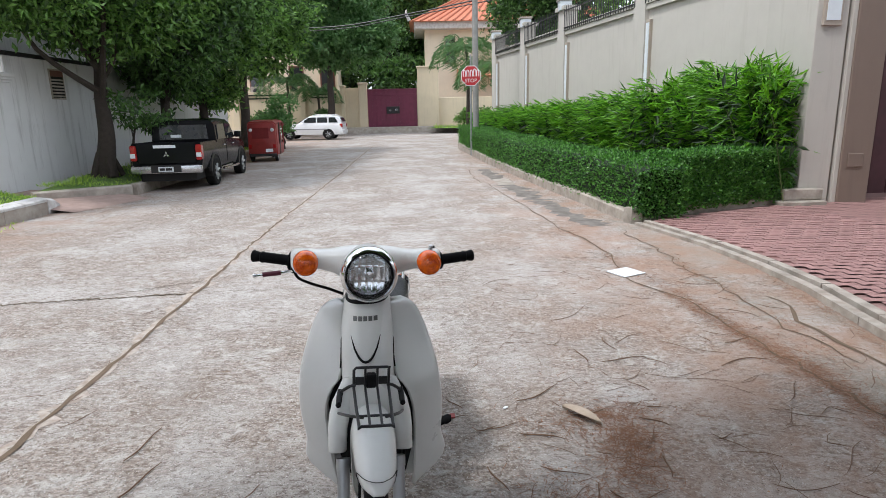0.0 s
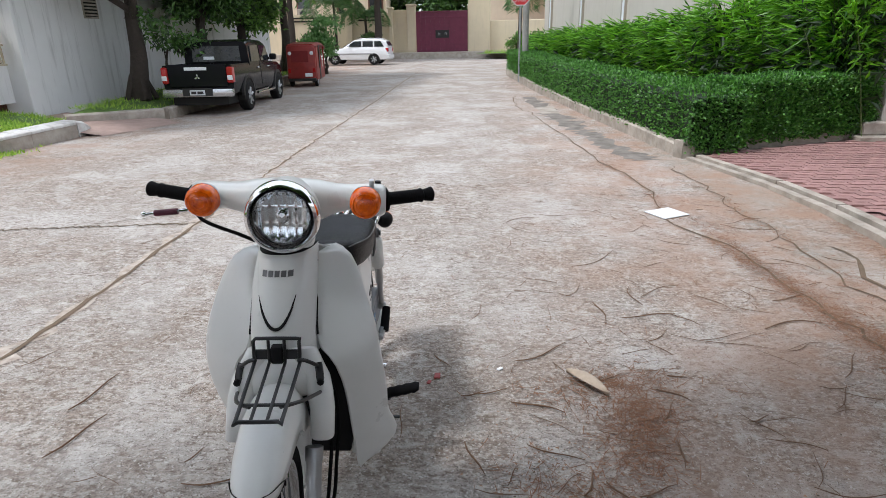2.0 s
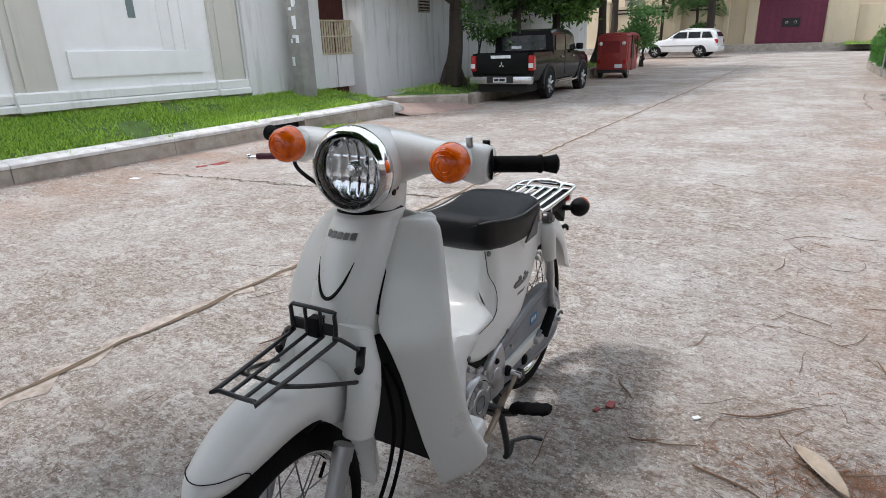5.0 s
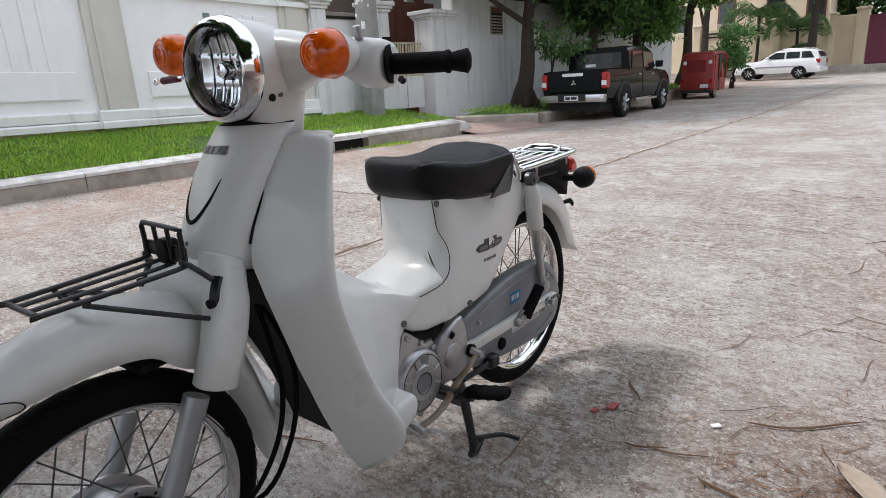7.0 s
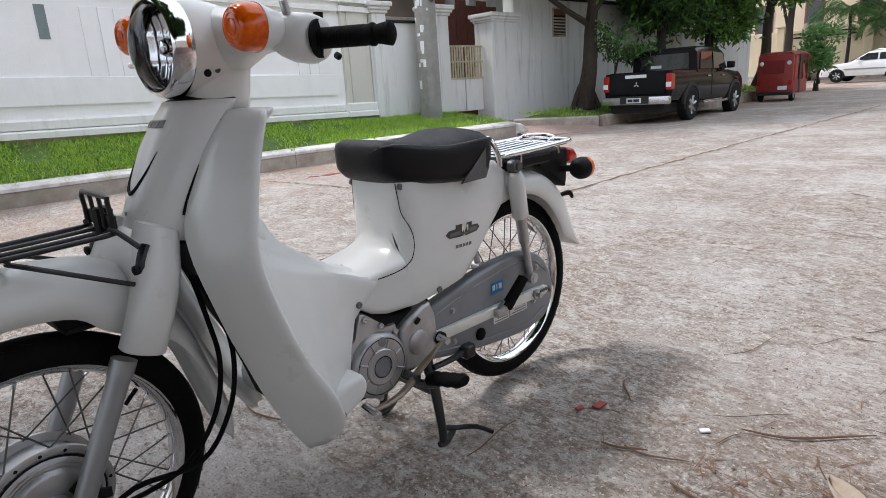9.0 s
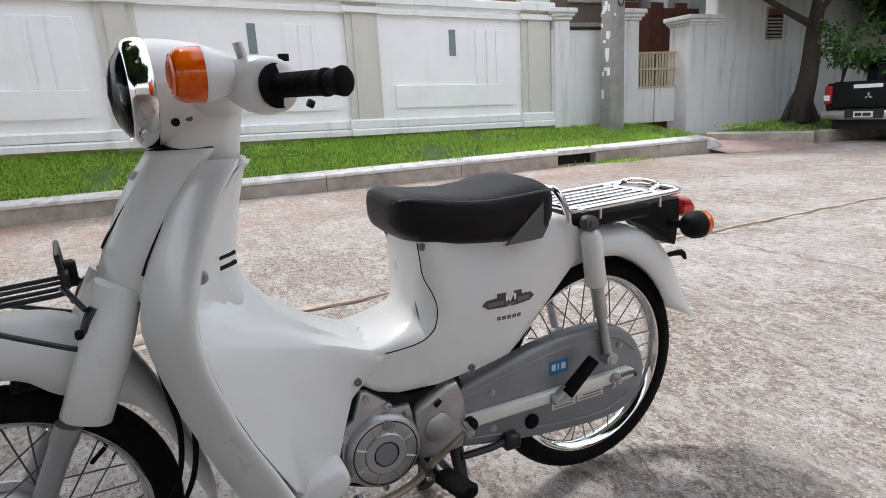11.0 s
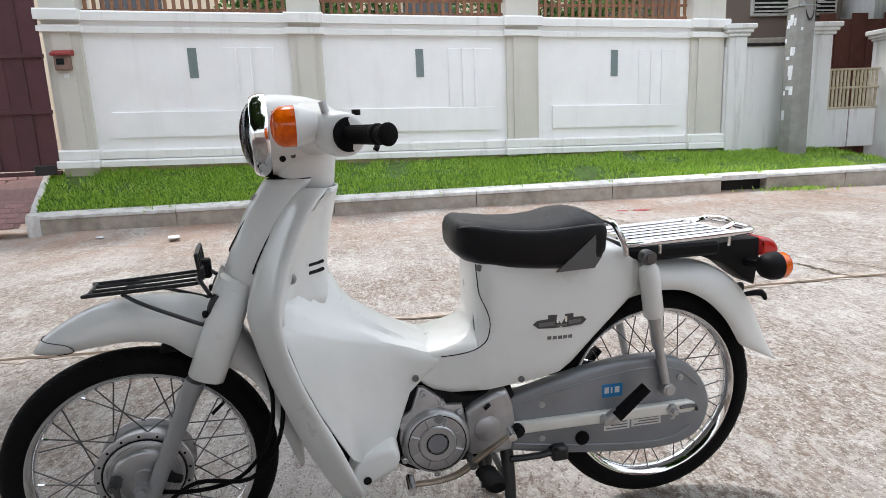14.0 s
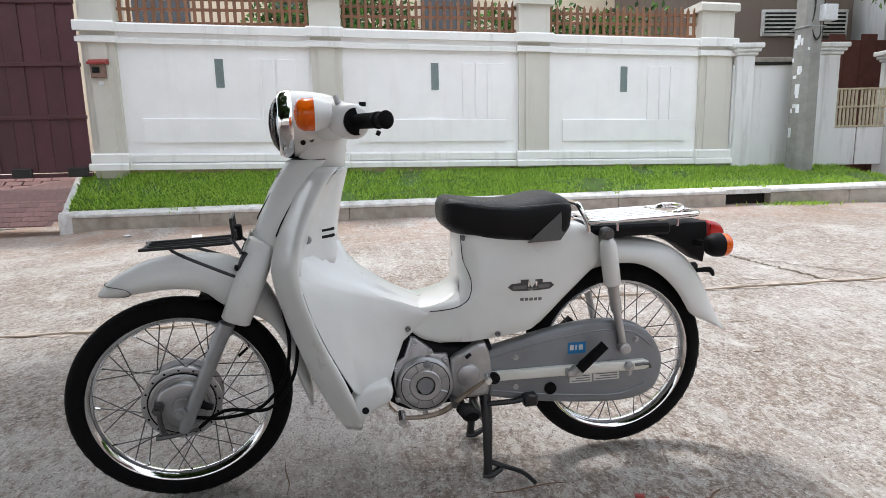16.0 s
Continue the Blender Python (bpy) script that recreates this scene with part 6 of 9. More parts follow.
tree("creeper_shrub", -7.6, 15.5, 0.5, 0.9, 0.035, ((0.1, 0.1, 1.3, 0.4, 0.5, 0.45, 1), (0.35, 0.4, 1.0, 0.3, 0.35, 0.3, 0.5)), 420, 0.13, M["dark_leaf"], "straggling shrub against the tree trunk", (0.1, 0.1), 5)
tree("roadside_shrub", -7.0, 27.5, 0.35, 0.8, 0.05, ((-0.2, 0, 1.0, 0.55, 0.6, 0.45, 1), (0.0, 0.3, 1.7, 0.45, 0.5, 0.4, 0.6)), 1100, 0.17, M["pale_leaf"], "light green shrub by the roadside", (0.1, 0), 6)
tree("far_tree", -6.6, 38.6, 0.6, 5.0, 0.22, ((0.2, 0.2, 5.2, 2.4, 1.8, 1.4, 1), (1.9, 0.2, 5.6, 2.2, 1.6, 1.4, 1), (-1.6, 0, 6.4, 2.2, 1.8, 1.5, 1), (1.0, 0.2, 7.6, 2.6, 2.0, 1.6, 1.1), (-0.6, 0.2, 9.2, 2.6, 2.0, 1.6, 1)), 8000, 0.3, M["pale_leaf"], "broad pale green tree over the far wall", (0.3, 0.1), 7)
tree("far_tree", -11.0, 36.5, 0.5, 5.0, 0.2, ((0.2, 0.2, 5.6, 2.4, 1.8, 1.6, 1), (1.6, 0.4, 7.4, 2.4, 1.8, 1.8, 1), (-1.6, 0, 8.2, 2.4, 1.8, 1.8, 1)), 5200, 0.3, M["tree_leaf"], "green tree behind the street wall", (0.3, 0.1), 8)
tree("garden_tree", -3.2, 52, 0.7, 7.0, 0.3, ((-1.5, -4, 3.4, 2.6, 1.5, 1.6, 0.8), (1.6, -4, 3.6, 2.4, 1.5, 1.6, 0.8), (0, 0, 6.0, 3.0, 2, 2.2, 1), (2.0, 0, 8.0, 3.0, 2, 2.4, 1), (-2.4, 0, 8.6, 3.2, 2, 2.6, 1), (0, 0, 11, 4, 2.5, 2.6, 1)), 5500, 0.4, M["dark_leaf"], "tall dark garden tree behind the gate", (0, 0), 9)
tree("garden_tree", -8.5, 60, 0.8, 8.0, 0.35, ((0, 0, 9, 4.5, 2.5, 3, 1), (4, 0, 11, 4.0, 2.5, 3, 1), (-4.5, 0, 11, 4.0, 2.5, 3, 1), (9, 0, 12, 4, 2.5, 3, 1)), 4500, 0.5, M["dark_leaf"], "tall dark trees behind the houses", (0, 0), 10)
tree("garden_tree", -20, 58, 0.8, 8.0, 0.35, ((0, 0, 7, 4.5, 2.5, 3, 1), (4, 0, 10, 4.0, 2.5, 3, 1), (-4.5, 0, 9, 4.0, 2.5, 3, 1)), 3500, 0.5, M["tree_leaf"], "tall trees behind the houses", (0, 0), 11)
tree("estate_tree", 3.4, 29.5, 0.4, 5.0, 0.2, ((0, 0, 5.2, 1.6, 1.5, 1.4, 1), (0.9, -0.4, 6.6, 1.8, 1.6, 1.6, 1), (-0.4, 0.6, 7.4, 1.6, 1.5, 1.3, 0.9), (2.2, -1.0, 5.6, 1.6, 1.5, 1.5, 0.9)), 6500, 0.2, M["dark_leaf"], "dark evergreen tree behind the estate wall", (0.2, 0), 12)
tree("estate_tree", 6.0, 22, 0.3, 4.5, 0.2, ((0, 0, 5.6, 2, 2, 1.6, 1), (1.0, 1.4, 6.6, 2, 2, 1.5, 1)), 3200, 0.22, M["tree_leaf"], "garden tree behind the estate wall", (0.2, 0), 13)
tree("wall_shrub", -11.0, 40.6, 0.6, 0.6, 0.05, ((0, 0, 0.9, 0.7, 0.6, 0.5, 1), (3.6, 0.2, 0.9, 0.6, 0.5, 0.5, 1)), 1100, 0.2, M["dark_leaf"], "dark shrubs at the foot of the far wall", (0, 0), 16)
tree("corner_shrub", 1.6, 40.8, 0.6, 0.6, 0.05, ((0, 0, 0.8, 0.5, 0.5, 0.5, 1), (1.2, 0.1, 0.9, 0.5, 0.5, 0.5, 1)), 800, 0.2, M["tree_leaf"], "shrub at the street corner", (0, 0), 17)
settle(SO_FAR, LIE_FAR)
SO_FAR = set(ob.name for ob in scene.objects)
tree("garden_shrub", -9.6, 3.2, 0.5, 1.6, 0.06, ((0, 0, 2.1, 0.5, 0.7, 0.5, 1), (0.2, 1.0, 2.2, 0.5, 0.6, 0.5, 1)), 1500, 0.13, M["dark_leaf"], "shrub showing over the white wall", (0, 0), 14)
tree("garden_shrub", -9.7, 6.9, 0.5, 1.6, 0.06, ((0, 0, 2.0, 0.5, 1.2, 0.5, 1), (0.1, 1.4, 2.0, 0.4, 0.8, 0.4, 1)), 1500, 0.13, M["dark_leaf"], "shrub behind the timber fence", (0, 0), 15)
settle(SO_FAR, LIE_LEFT)
# tree over the camera, whose needles lie on the road
rt = np.random.default_rng(91)
lobes = []
for x in (-3.4, -1.6, 0.2, 2.0, 3.8, 5.6, 7.4):
    for y in (-5.5, -3.7, -1.9, -0.1, 1.4, 2.8, 4.2, 5.8):
        if y < (1.5 if x < -3 else 2.95 if x < 1 else 9):
            lobes.append((x - 3.4 + rt.normal(0, 0.2), y + 1.0 + rt.normal(0, 0.15), 4.1 + 0.06 * (y + 2) + rt.normal(0, 0.15), 1.3, 1.2, 0.45, 1))
lobes.append((-6.9, 3.5, 4.1, 1.0, 0.85, 0.45, 1))
tree("roadside_pine", 3.4, -1.0, 0.0, 4.0, 0.26, lobes, 2200, 0.34, M["dark_leaf"], "spreading roadside tree that drops dry needles", (-0.4, 0.2), 18, 0.3)

SO_FAR = set(ob.name for ob in scene.objects)


def palm(x, y, z, h, n, ln, seed, label):
    r = np.random.default_rng(seed)
    T = tagged(empty("palm", pose(x, y, z)), label, "palm")
    part("trunk", tube([(0, 0, -0.1), (0.05, 0, h * 0.5), (0.0, 0, h)], [0.1, 0.08, 0.07], 8, 4), M["bark"], T)
    for k in range(n):
        a = 2 * math.pi * k / n + r.uniform(-0.2, 0.2)
        up = r.uniform(0.1, 0.7)
        d = Vector((math.cos(a), math.sin(a), 0))
        P = smooth_path([Vector((0, 0, h)), Vector((0, 0, h)) + d * ln * 0.45 + Vector((0, 0, ln * up * 0.6)), Vector((0, 0, h)) + d * ln * 0.85 + Vector((0, 0, ln * (up * 0.45 - 0.15))), Vector((0, 0, h)) + d * ln + Vector((0, 0, ln * (up * 0.2 - 0.5)))], 7)
        fr = part("frond", tube(P, 0.012, 4, 1), M["stalk"], T)
        C, D = [], []
        s = Vector((-d.y, d.x, 0))
        for i, p in enumerate(P[2:]):
            for sg in (1, -1):
                for j in range(2):
                    C.append(p + Vector(r.normal(0, 0.02, 3)))
                    D.append(s * sg + d * 0.5 + Vector((0, 0, -0.6 + r.normal(0, 0.15))))
        lv = leaves("frond_blade", C, D, ln * 0.34, 0.045, M["pale_leaf"], fr, 0.1, k)
        lv["kind"] = "stuff"


palm(1.0, 31.5, 0.4, 4.2, 12, 1.6, 30, "palm with drooping fronds by the estate wall")
palm(1.9, 28.8, 0.4, 3.0, 11, 1.5, 31, "palm leaning over the estate wall")
palm(-9.3, 40.2, 0.6, 3.2, 12, 1.7, 32, "palm in front of the far wall")
palm(-7.6, 41.0, 0.6, 2.6, 10, 1.4, 33, "small palm in front of the far wall")

settle(SO_FAR, LIE_FAR)

# ---- the motorcycle ----
M["bike_white"] = mat("white_lacquer", (0.79, 0.795, 0.775), 0.3, dark=(0.74, 0.74, 0.715), scale=5, amount=0.35, coat=0.3, stain=(0.5, 0.48, 0.43), stain_scale=7, stain_amount=0.12, rough_var=0.08)
M["rubber"] = mat("black_rubber", (0.006, 0.006, 0.0065), 0.75, amount=0.4, scale=30, bump=0.002, bump_scale=160, spec=0.1)
M["black_paint"] = mat("black_enamel", (0.014, 0.014, 0.016), 0.35, amount=0.3, scale=20)
M["dull_black"] = mat("dull_black_plastic", (0.008, 0.008, 0.009), 0.6, amount=0.4, scale=14, spec=0.15)
M["chrome"] = mat("chrome", (0.82, 0.82, 0.83), 0.08, 1.0, amount=0.15, scale=30, rough_var=0.05)
M["alloy"] = mat("cast_alloy", (0.52, 0.52, 0.53), 0.32, 0.75, amount=0.35, scale=18, bump=0.001, bump_scale=220, stain=(0.24, 0.21, 0.18), stain_scale=9, stain_amount=0.22)
M["fork_silver"] = mat("silver_paint", (0.38, 0.39, 0.4), 0.35, 0.55, amount=0.3, scale=12)
M["case_grey"] = mat("grey_paint", (0.26, 0.27, 0.29), 0.42, 0.35, amount=0.35, scale=8, stain=(0.16, 0.15, 0.14), stain_scale=6, stain_amount=0.35)
M["arm_silver"] = mat("pale_silver_paint", (0.8, 0.785, 0.73), 0.35, 0.1, amount=0.3, scale=10)
M["spoke"] = mat("spoke_steel", (0.13, 0.13, 0.13), 0.4, 0.8, amount=0.3, scale=20)
M["seat_black"] = mat("black_vinyl", (0.0045, 0.0045, 0.006), 0.4, amount=0.3, scale=12, bump=0.0012, bump_scale=420, spec=0.22)
M["seat_grey"] = mat("grey_vinyl", (0.1, 0.1, 0.1), 0.55, amount=0.3, scale=14, bump=0.002, bump_scale=300)
M["amber"] = mat("amber_lens", (0.95, 0.17, 0.002), 0.14, amount=0.95, dark=(0.55, 0.045, 0.0), scale=48, coat=0.3, spec=0.4)
M["red_lens"] = mat("red_lens", (0.5, 0.02, 0.02), 0.12, amount=0.3, scale=40, coat=0.6)
M["decal_blue"] = mat("blue_decal", (0.02, 0.18, 0.42), 0.4, amount=0.1)
M["decal_white"] = mat("white_decal", (0.7, 0.7, 0.68), 0.5, amount=0.3, scale=60)
M["ink"] = mat("dark_print", (0.06, 0.06, 0.06), 0.5, amount=0.1)
M["badge_grey"] = mat("grey_print", (0.16, 0.16, 0.16), 0.4, 0.3, amount=0.1)
M["maroon_rubber"] = mat("maroon_rubber", (0.1, 0.012, 0.03), 0.6, amount=0.3)
M["rust_metal"] = mat("worn_brown_steel", (0.33, 0.27, 0.21), 0.45, 0.6, amount=0.6, dark=(0.16, 0.1, 0.06), scale=25)
M["reflector"] = mat("lamp_reflector", (0.9, 0.91, 0.93), 0.16, 1.0, amount=0.1)
glass = bpy.data.materials.new("clear_glass")
glass.use_nodes = True
_N, _L = glass.node_tree.nodes, glass.node_tree.links
_t, _q, _x, _fr = _N.new("ShaderNodeBsdfTransparent"), _N.new("ShaderNodeBsdfGlossy"), _N.new("ShaderNodeMixShader"), _N.new("ShaderNodeFresnel")
_t.inputs[0].default_value = (0.9, 0.92, 0.93, 1)
_q.inputs["Roughness"].default_value, _fr.inputs[0].default_value = 0.02, 1.45
_L.new(_fr.outputs[0], _x.inputs[0])
_L.new(_t.outputs[0], _x.inputs[1])
_L.new(_q.outputs[0], _x.inputs[2])
_L.new(_x.outputs[0], _N["Material Output"].inputs["Surface"])
M["glass"] = glass

BIKE = empty("motorcycle", pose(-1.538, 4.98, 0, 0, 0, -86.9), label="white step-through motorcycle with spoked wheels parked on its centre stand", category="motorcycle")
STEER = radians(7.4)
_axis = Vector((-0.462, 0, 0.887)).normalized()
_pivot = Vector((0.80, 0, 0.90))
TURNED = Matrix.Translation(_pivot) @ Matrix.Rotation(STEER, 4, _axis) @ Matrix.Translation(-_pivot)


def bp(name, bm, material, parent=None, label="", smooth=40, turned=False):
    return part(name, bm, material, parent or BIKE, label, m=TURNED if turned and parent is None else None, smooth=smooth)


def wheel(name, cx, cz, turned, drum, parent_label, k_r=1.0):
    c = (cx, 0, cz)
    tyre = []
    for k in range(15):
        a = math.pi * (-0.12 + 1.24 * k / 14)
        tyre.append((0.031 * math.cos(a), (0.240 + 0.0335 * math.sin(a)) * k_r))
    tyre = tyre + [(-0.02, 0.222 * k_r), (0.02, 0.222 * k_r)]
    w = bp(name, lathe([(y, r) for y, r in tyre], "y", 72, centre=c, closed=True), M["rubber"], None, parent_label, 50, turned)
    rim = [(-0.021, 0.231), (-0.023, 0.234), (-0.025, 0.231), (-0.022, 0.219), (-0.012, 0.213), (-0.008, 0.2085), (0.008, 0.2085), (0.012, 0.213), (0.022, 0.219), (0.025, 0.231), (0.023, 0.234), (0.021, 0.231), (0.0, 0.222)]
    part("rim", lathe([(y, r * k_r) for y, r in rim], "y", 72, centre=c, closed=True), M["chrome"], w, "chromed steel rim", smooth=60)
    hub = [(-0.055, 0.012), (-0.055, 0.05), (-0.045, 0.06), (-0.035, drum), (-0.029, drum), (-0.026, drum - 0.014), (0.022, drum - 0.014), (0.025, drum), (0.033, drum), (0.0345, drum - 0.003), (0.034, drum - 0.013), (0.03, drum - 0.016), (0.03, 0.012)]
    part("hub", lathe(hub, "y", 48, centre=c), M["alloy"], w, "cast alloy brake drum hub")
    n = 36
    for k in range(n):
        side = 1 if k % 2 else -1
        a1 = 2 * math.pi * k / n
        a0 = a1 + (0.95 if (k // 2) % 2 else -0.95) * (0.62 if drum > 0.08 else 0.9)
        r0 = drum - 0.006
        p0 = Vector((cx + r0 * math.cos(a0), side * 0.03, cz + r0 * math.sin(a0)))
        p1 = Vector((cx + 0.211 * k_r * math.cos(a1), side * 0.004, cz + 0.211 * k_r * math.sin(a1)))
        part("spoke", tube([p0, p1], 0.0016, 5, 1), M["spoke"], w, smooth=30)
        q = p1 + (p0 - p1).normalized() * 0.014
        if k % 3 == 0:
            part("spoke_nipple", tube([p1, q], 0.003, 5, 1), M["chrome"], w, smooth=30)
    return w


FW = wheel("front_wheel", 1.218, 0.267, True, 0.1, "front tyre with worn tread", 1.035)
RW = wheel("rear_wheel", 0.0, 0.292, False, 0.07, "rear tyre with worn tread", 1.012)
# tread grooves of both tyres
for W, cx, cz, kr in ((FW, 1.218, 0.267, 1.035), (RW, 0.0, 0.292, 1.012)):
    for s in (-1, 1):
        b = bmesh.new()
        for k in range(48):
            a = 2 * math.pi * k / 48
            p = [Vector((cx + kr * (0.2722 - 0.0026 * j) * math.cos(a + 0.05 * j), s * (0.006 + 0.008 * j), cz + kr * (0.2722 - 0.0026 * j) * math.sin(a + 0.05 * j))) for j in range(3)]
            tube(p, 0.0007, 4, 1, bm=b)
        part("tread_groove", b, M["dull_black"], W)
# brake plate of the front wheel
b = lathe([(0.030, 0.083), (0.036, 0.082), (0.038, 0.079), (0.038, 0.064), (0.0435, 0.060), (0.0455, 0.055), (0.0455, 0.022), (0.052, 0.02), (0.052, 0.0)], "y", 48, centre=(1.218, 0, 0.267))
for k in range(2):
    lathe([(0.0375, 0.0665 + 0.006 * k), (0.040, 0.068 + 0.006 * k), (0.0375, 0.0695 + 0.006 * k)], "y", 40, bm=b, centre=(1.218, 0, 0.267))
part("brake_plate", b, M["alloy"], FW, "ribbed alloy brake plate")
b = tube([(1.272, 0.060, 0.272), (1.27, 0.062, 0.225), (1.262, 0.060, 0.192)], 0.007, 6)
tube([(1.272, 0.042, 0.272), (1.272, 0.070, 0.272)], 0.013, 8, 1, bm=b)
part("brake_lever", b, M["spoke"], FW)
part("drum_seam", lathe([(0.0352, 0.0815), (0.0368, 0.0835), (0.0352, 0.0855)], "y", 48, centre=(1.218, 0, 0.267)), M["dull_black"], FW, "dark gap round the brake plate")
part("lever_bolt", lathe([(0.062, 0.014), (0.074, 0.014), (0.074, 0.008), (0.082, 0.007), (0.082, 0.0)], "y", 6, centre=(1.272, 0, 0.272)), M["spoke"], FW, "dark hexagon bolt")
part("cable_adjuster", tube([(1.285, 0.062, 0.191), (1.245, 0.062, 0.191), (1.20, 0.066, 0.2), (1.18, 0.07, 0.205)], [0.008, 0.006, 0.004, 0.006], 8, 2), M["spoke"], FW, "steel brake cable adjuster")
part("speedometer_drive", tube([(1.185, 0.045, 0.292), (1.165, 0.062, 0.268), (1.14, 0.07, 0.262)], [0.012, 0.011, 0.008], 10, 2), M["dull_black"], FW, "black cable socket")
for k in range(16):
    a = 2 * math.pi * k / 16
    part("spoke_hole", lathe([(0.0335, 0.0001), (0.0335, 0.0032), (0.0345, 0.0032), (0.0345, 0.0001)], "y", 6, centre=(1.218 + 0.092 * math.cos(a), 0, 0.267 + 0.092 * math.sin(a))), M["dull_black"], FW)
part("valve", tube([(1.205 - 0.16, 0, 0.264 + 0.125), (1.205 - 0.135, 0.004, 0.264 + 0.105)], 0.004, 6, 1), M["rubber"], FW)

# front fork, in the straight-ahead pose
FA = Vector((1.216, 0, 0.208))
FB = Vector((1.084, 0, 0.49))
FD = (FB - FA).normalized()
CV = Vector((1.060, 0, 0.502))
CD = Vector((-0.39, 0, 0.921)).normalized()
for s in (1, -1):
    y = Vector((0, 0.078 * s, 0))
    b = tube([FA + y, FA + y + FD * 0.03, FA + y + FD * 0.12, FB + y - FD * 0.04, FB + y - FD * 0.03, FB + y], [0.012, 0.0175, 0.0175, 0.018, 0.0205, 0.0205], 16, 3)
    leg = bp("fork_leg", b, M["fork_silver"], None, "silver fork lower leg", turned=True)
    part("axle_nut", lathe([(0.0, 0.017), (0.012, 0.017), (0.012, 0.01), (0.022, 0.01), (0.022, 0.0)], "y", 6, centre=(1.214, 0.09 if s > 0 else -0.112, 0.27)), M["fork_silver"], leg)
    # white cover
    secs = []
    for d, rx, ry, y in ((-0.004, 0.032, 0.023, 0.095), (0.0, 0.0365, 0.0265, 0.095), (0.06, 0.037, 0.028, 0.094), (0.10, 0.0375, 0.03, 0.088), (0.14, 0.0375, 0.032, 0.077), (0.165, 0.037, 0.034, 0.062), (0.19, 0.0365, 0.034, 0.05), (0.203, 0.035, 0.033, 0.045), (0.206, 0.02, 0.02, 0.043)):
        c = CV + CD * d + Vector((0, s * y, 0))
        u = Vector((CD.z, 0, -CD.x))
        secs.append([c + u * (rx * math.copysign(abs(math.cos(q)) ** 0.8, math.cos(q))) + Vector((0, ry * math.copysign(abs(math.sin(q)) ** 0.8, math.sin(q)), 0)) for q in (2 * math.pi * k / 24 for k in range(24))])
    bp("fork_cover", loft(secs), M["bike_white"], None, "white fork cover", 50, True)
# bridge between the covers
secs = []
for y in (-0.085, -0.06, -0.03, 0.0, 0.03, 0.06, 0.085):
    c = CV + CD * 0.145 + Vector((0, y, 0))
    u = Vector((CD.z, 0, -CD.x))
    k0 = 1.0 - 0.25 * (abs(y) / 0.085) ** 2
    secs.append([c + u * (0.039 * k0 * math.cos(2 * math.pi * k / 16)) + CD * (0.06 * k0 * math.sin(2 * math.pi * k / 16)) for k in range(16)])
bp("fork_bridge", loft(secs), M["bike_white"], None, "white fork bridge cover", 60, True)


def fender(stations, thick=0.003, n=12):
    """An arched guard: crown, edge and half width at each station."""
    rows = []
    st = [Vector((a, c, w)) for (a, c), _, w in stations], [Vector((a, c, 0)) for _, (a, c), _ in stations]
    crown, edge = smooth_path(st[0], 4), smooth_path(st[1], 4)
    for c, e in zip(crown, edge):
        row = []
        for k in range(n + 1):
            th = math.pi * k / n
            sn = math.sin(th) ** 0.75
            row.append((e.x + (c.x - e.x) * sn, c.z * math.copysign(abs(math.cos(th)) ** 0.8, math.cos(th)), e.y + (c.y - e.y) * sn))
        rows.append(row)
    return loft(rows, closed_ring=False, caps=False)


def shell(ob, t):
    mod = ob.modifiers.new("thickness", "SOLIDIFY")
    mod.thickness, mod.offset = t, 0
    return ob


ff = fender([((1.386, 0.572), (1.380, 0.568), 0.012), ((1.358, 0.602), (1.338, 0.570), 0.038), ((1.29, 0.640), (1.283, 0.579), 0.050), ((1.212, 0.659), (1.205, 0.585), 0.056), ((1.14, 0.659), (1.135, 0.573), 0.058), ((1.06, 0.642), (1.09, 0.535), 0.058),
             ((0.995, 0.585), (1.03, 0.505), 0.057), ((0.95, 0.50), (0.983, 0.472), 0.055), ((0.917, 0.40), (0.948, 0.41), 0.052), ((0.888, 0.305), (0.925, 0.33), 0.048), ((0.880, 0.24), (0.905, 0.262), 0.04), ((0.881, 0.202), (0.886, 0.203), 0.02)])
ff = shell(bp("front_fender", ff, M["bike_white"], None, "white front mudguard", 60, True), 0.003)
for s in (1, -1):
    part("fender_tip_line", tube([(1.335, s * 0.0405, 0.570), (1.308, s * 0.0485, 0.574), (1.302, s * 0.0505, 0.581), (1.315, s * 0.0485, 0.591), (1.350, s * 0.034, 0.5965), (1.366, s * 0.013, 0.5965)], 0.0011, 4, 4), M["dull_black"], ff)
part("tip_line_top", tube([(1.366, -0.013, 0.5965), (1.369, 0, 0.597), (1.366, 0.013, 0.5965)], 0.0011, 4, 3), M["dull_black"], ff)
bp("fender_bracket", box(1.07, -0.045, 0.545, 1.15, 0.045, 0.556, 0.003), M["dull_black"], None, "", 40, True)

# front rack of black bar
RK = bp("front_rack", tube([(1.044, -0.049, 0.74), (1.042, -0.049, 0.695), (1.056, -0.049, 0.686), (1.246, -0.043, 0.682), (1.252, -0.037, 0.682), (1.252, 0.037, 0.682), (1.246, 0.043, 0.682), (1.056, 0.049, 0.686), (1.042, 0.049, 0.695), (1.044, 0.049, 0.74), (1.044, 0.043, 0.747), (1.044, -0.043, 0.747)], 0.0042, 8, 2, closed=True), M["black_paint"], None, "black steel bar front luggage rack", 60, True)
RK.matrix_basis = TURNED @ Matrix.Translation((0.010, 0, 0.004))
for y in (-0.017, 0.017):
    part("rack_bar", tube([(1.044, y, 0.747), (1.042, y, 0.695), (1.056, y, 0.686), (1.252, y * 0.9, 0.682)], 0.0036, 8, 3), M["black_paint"], RK)
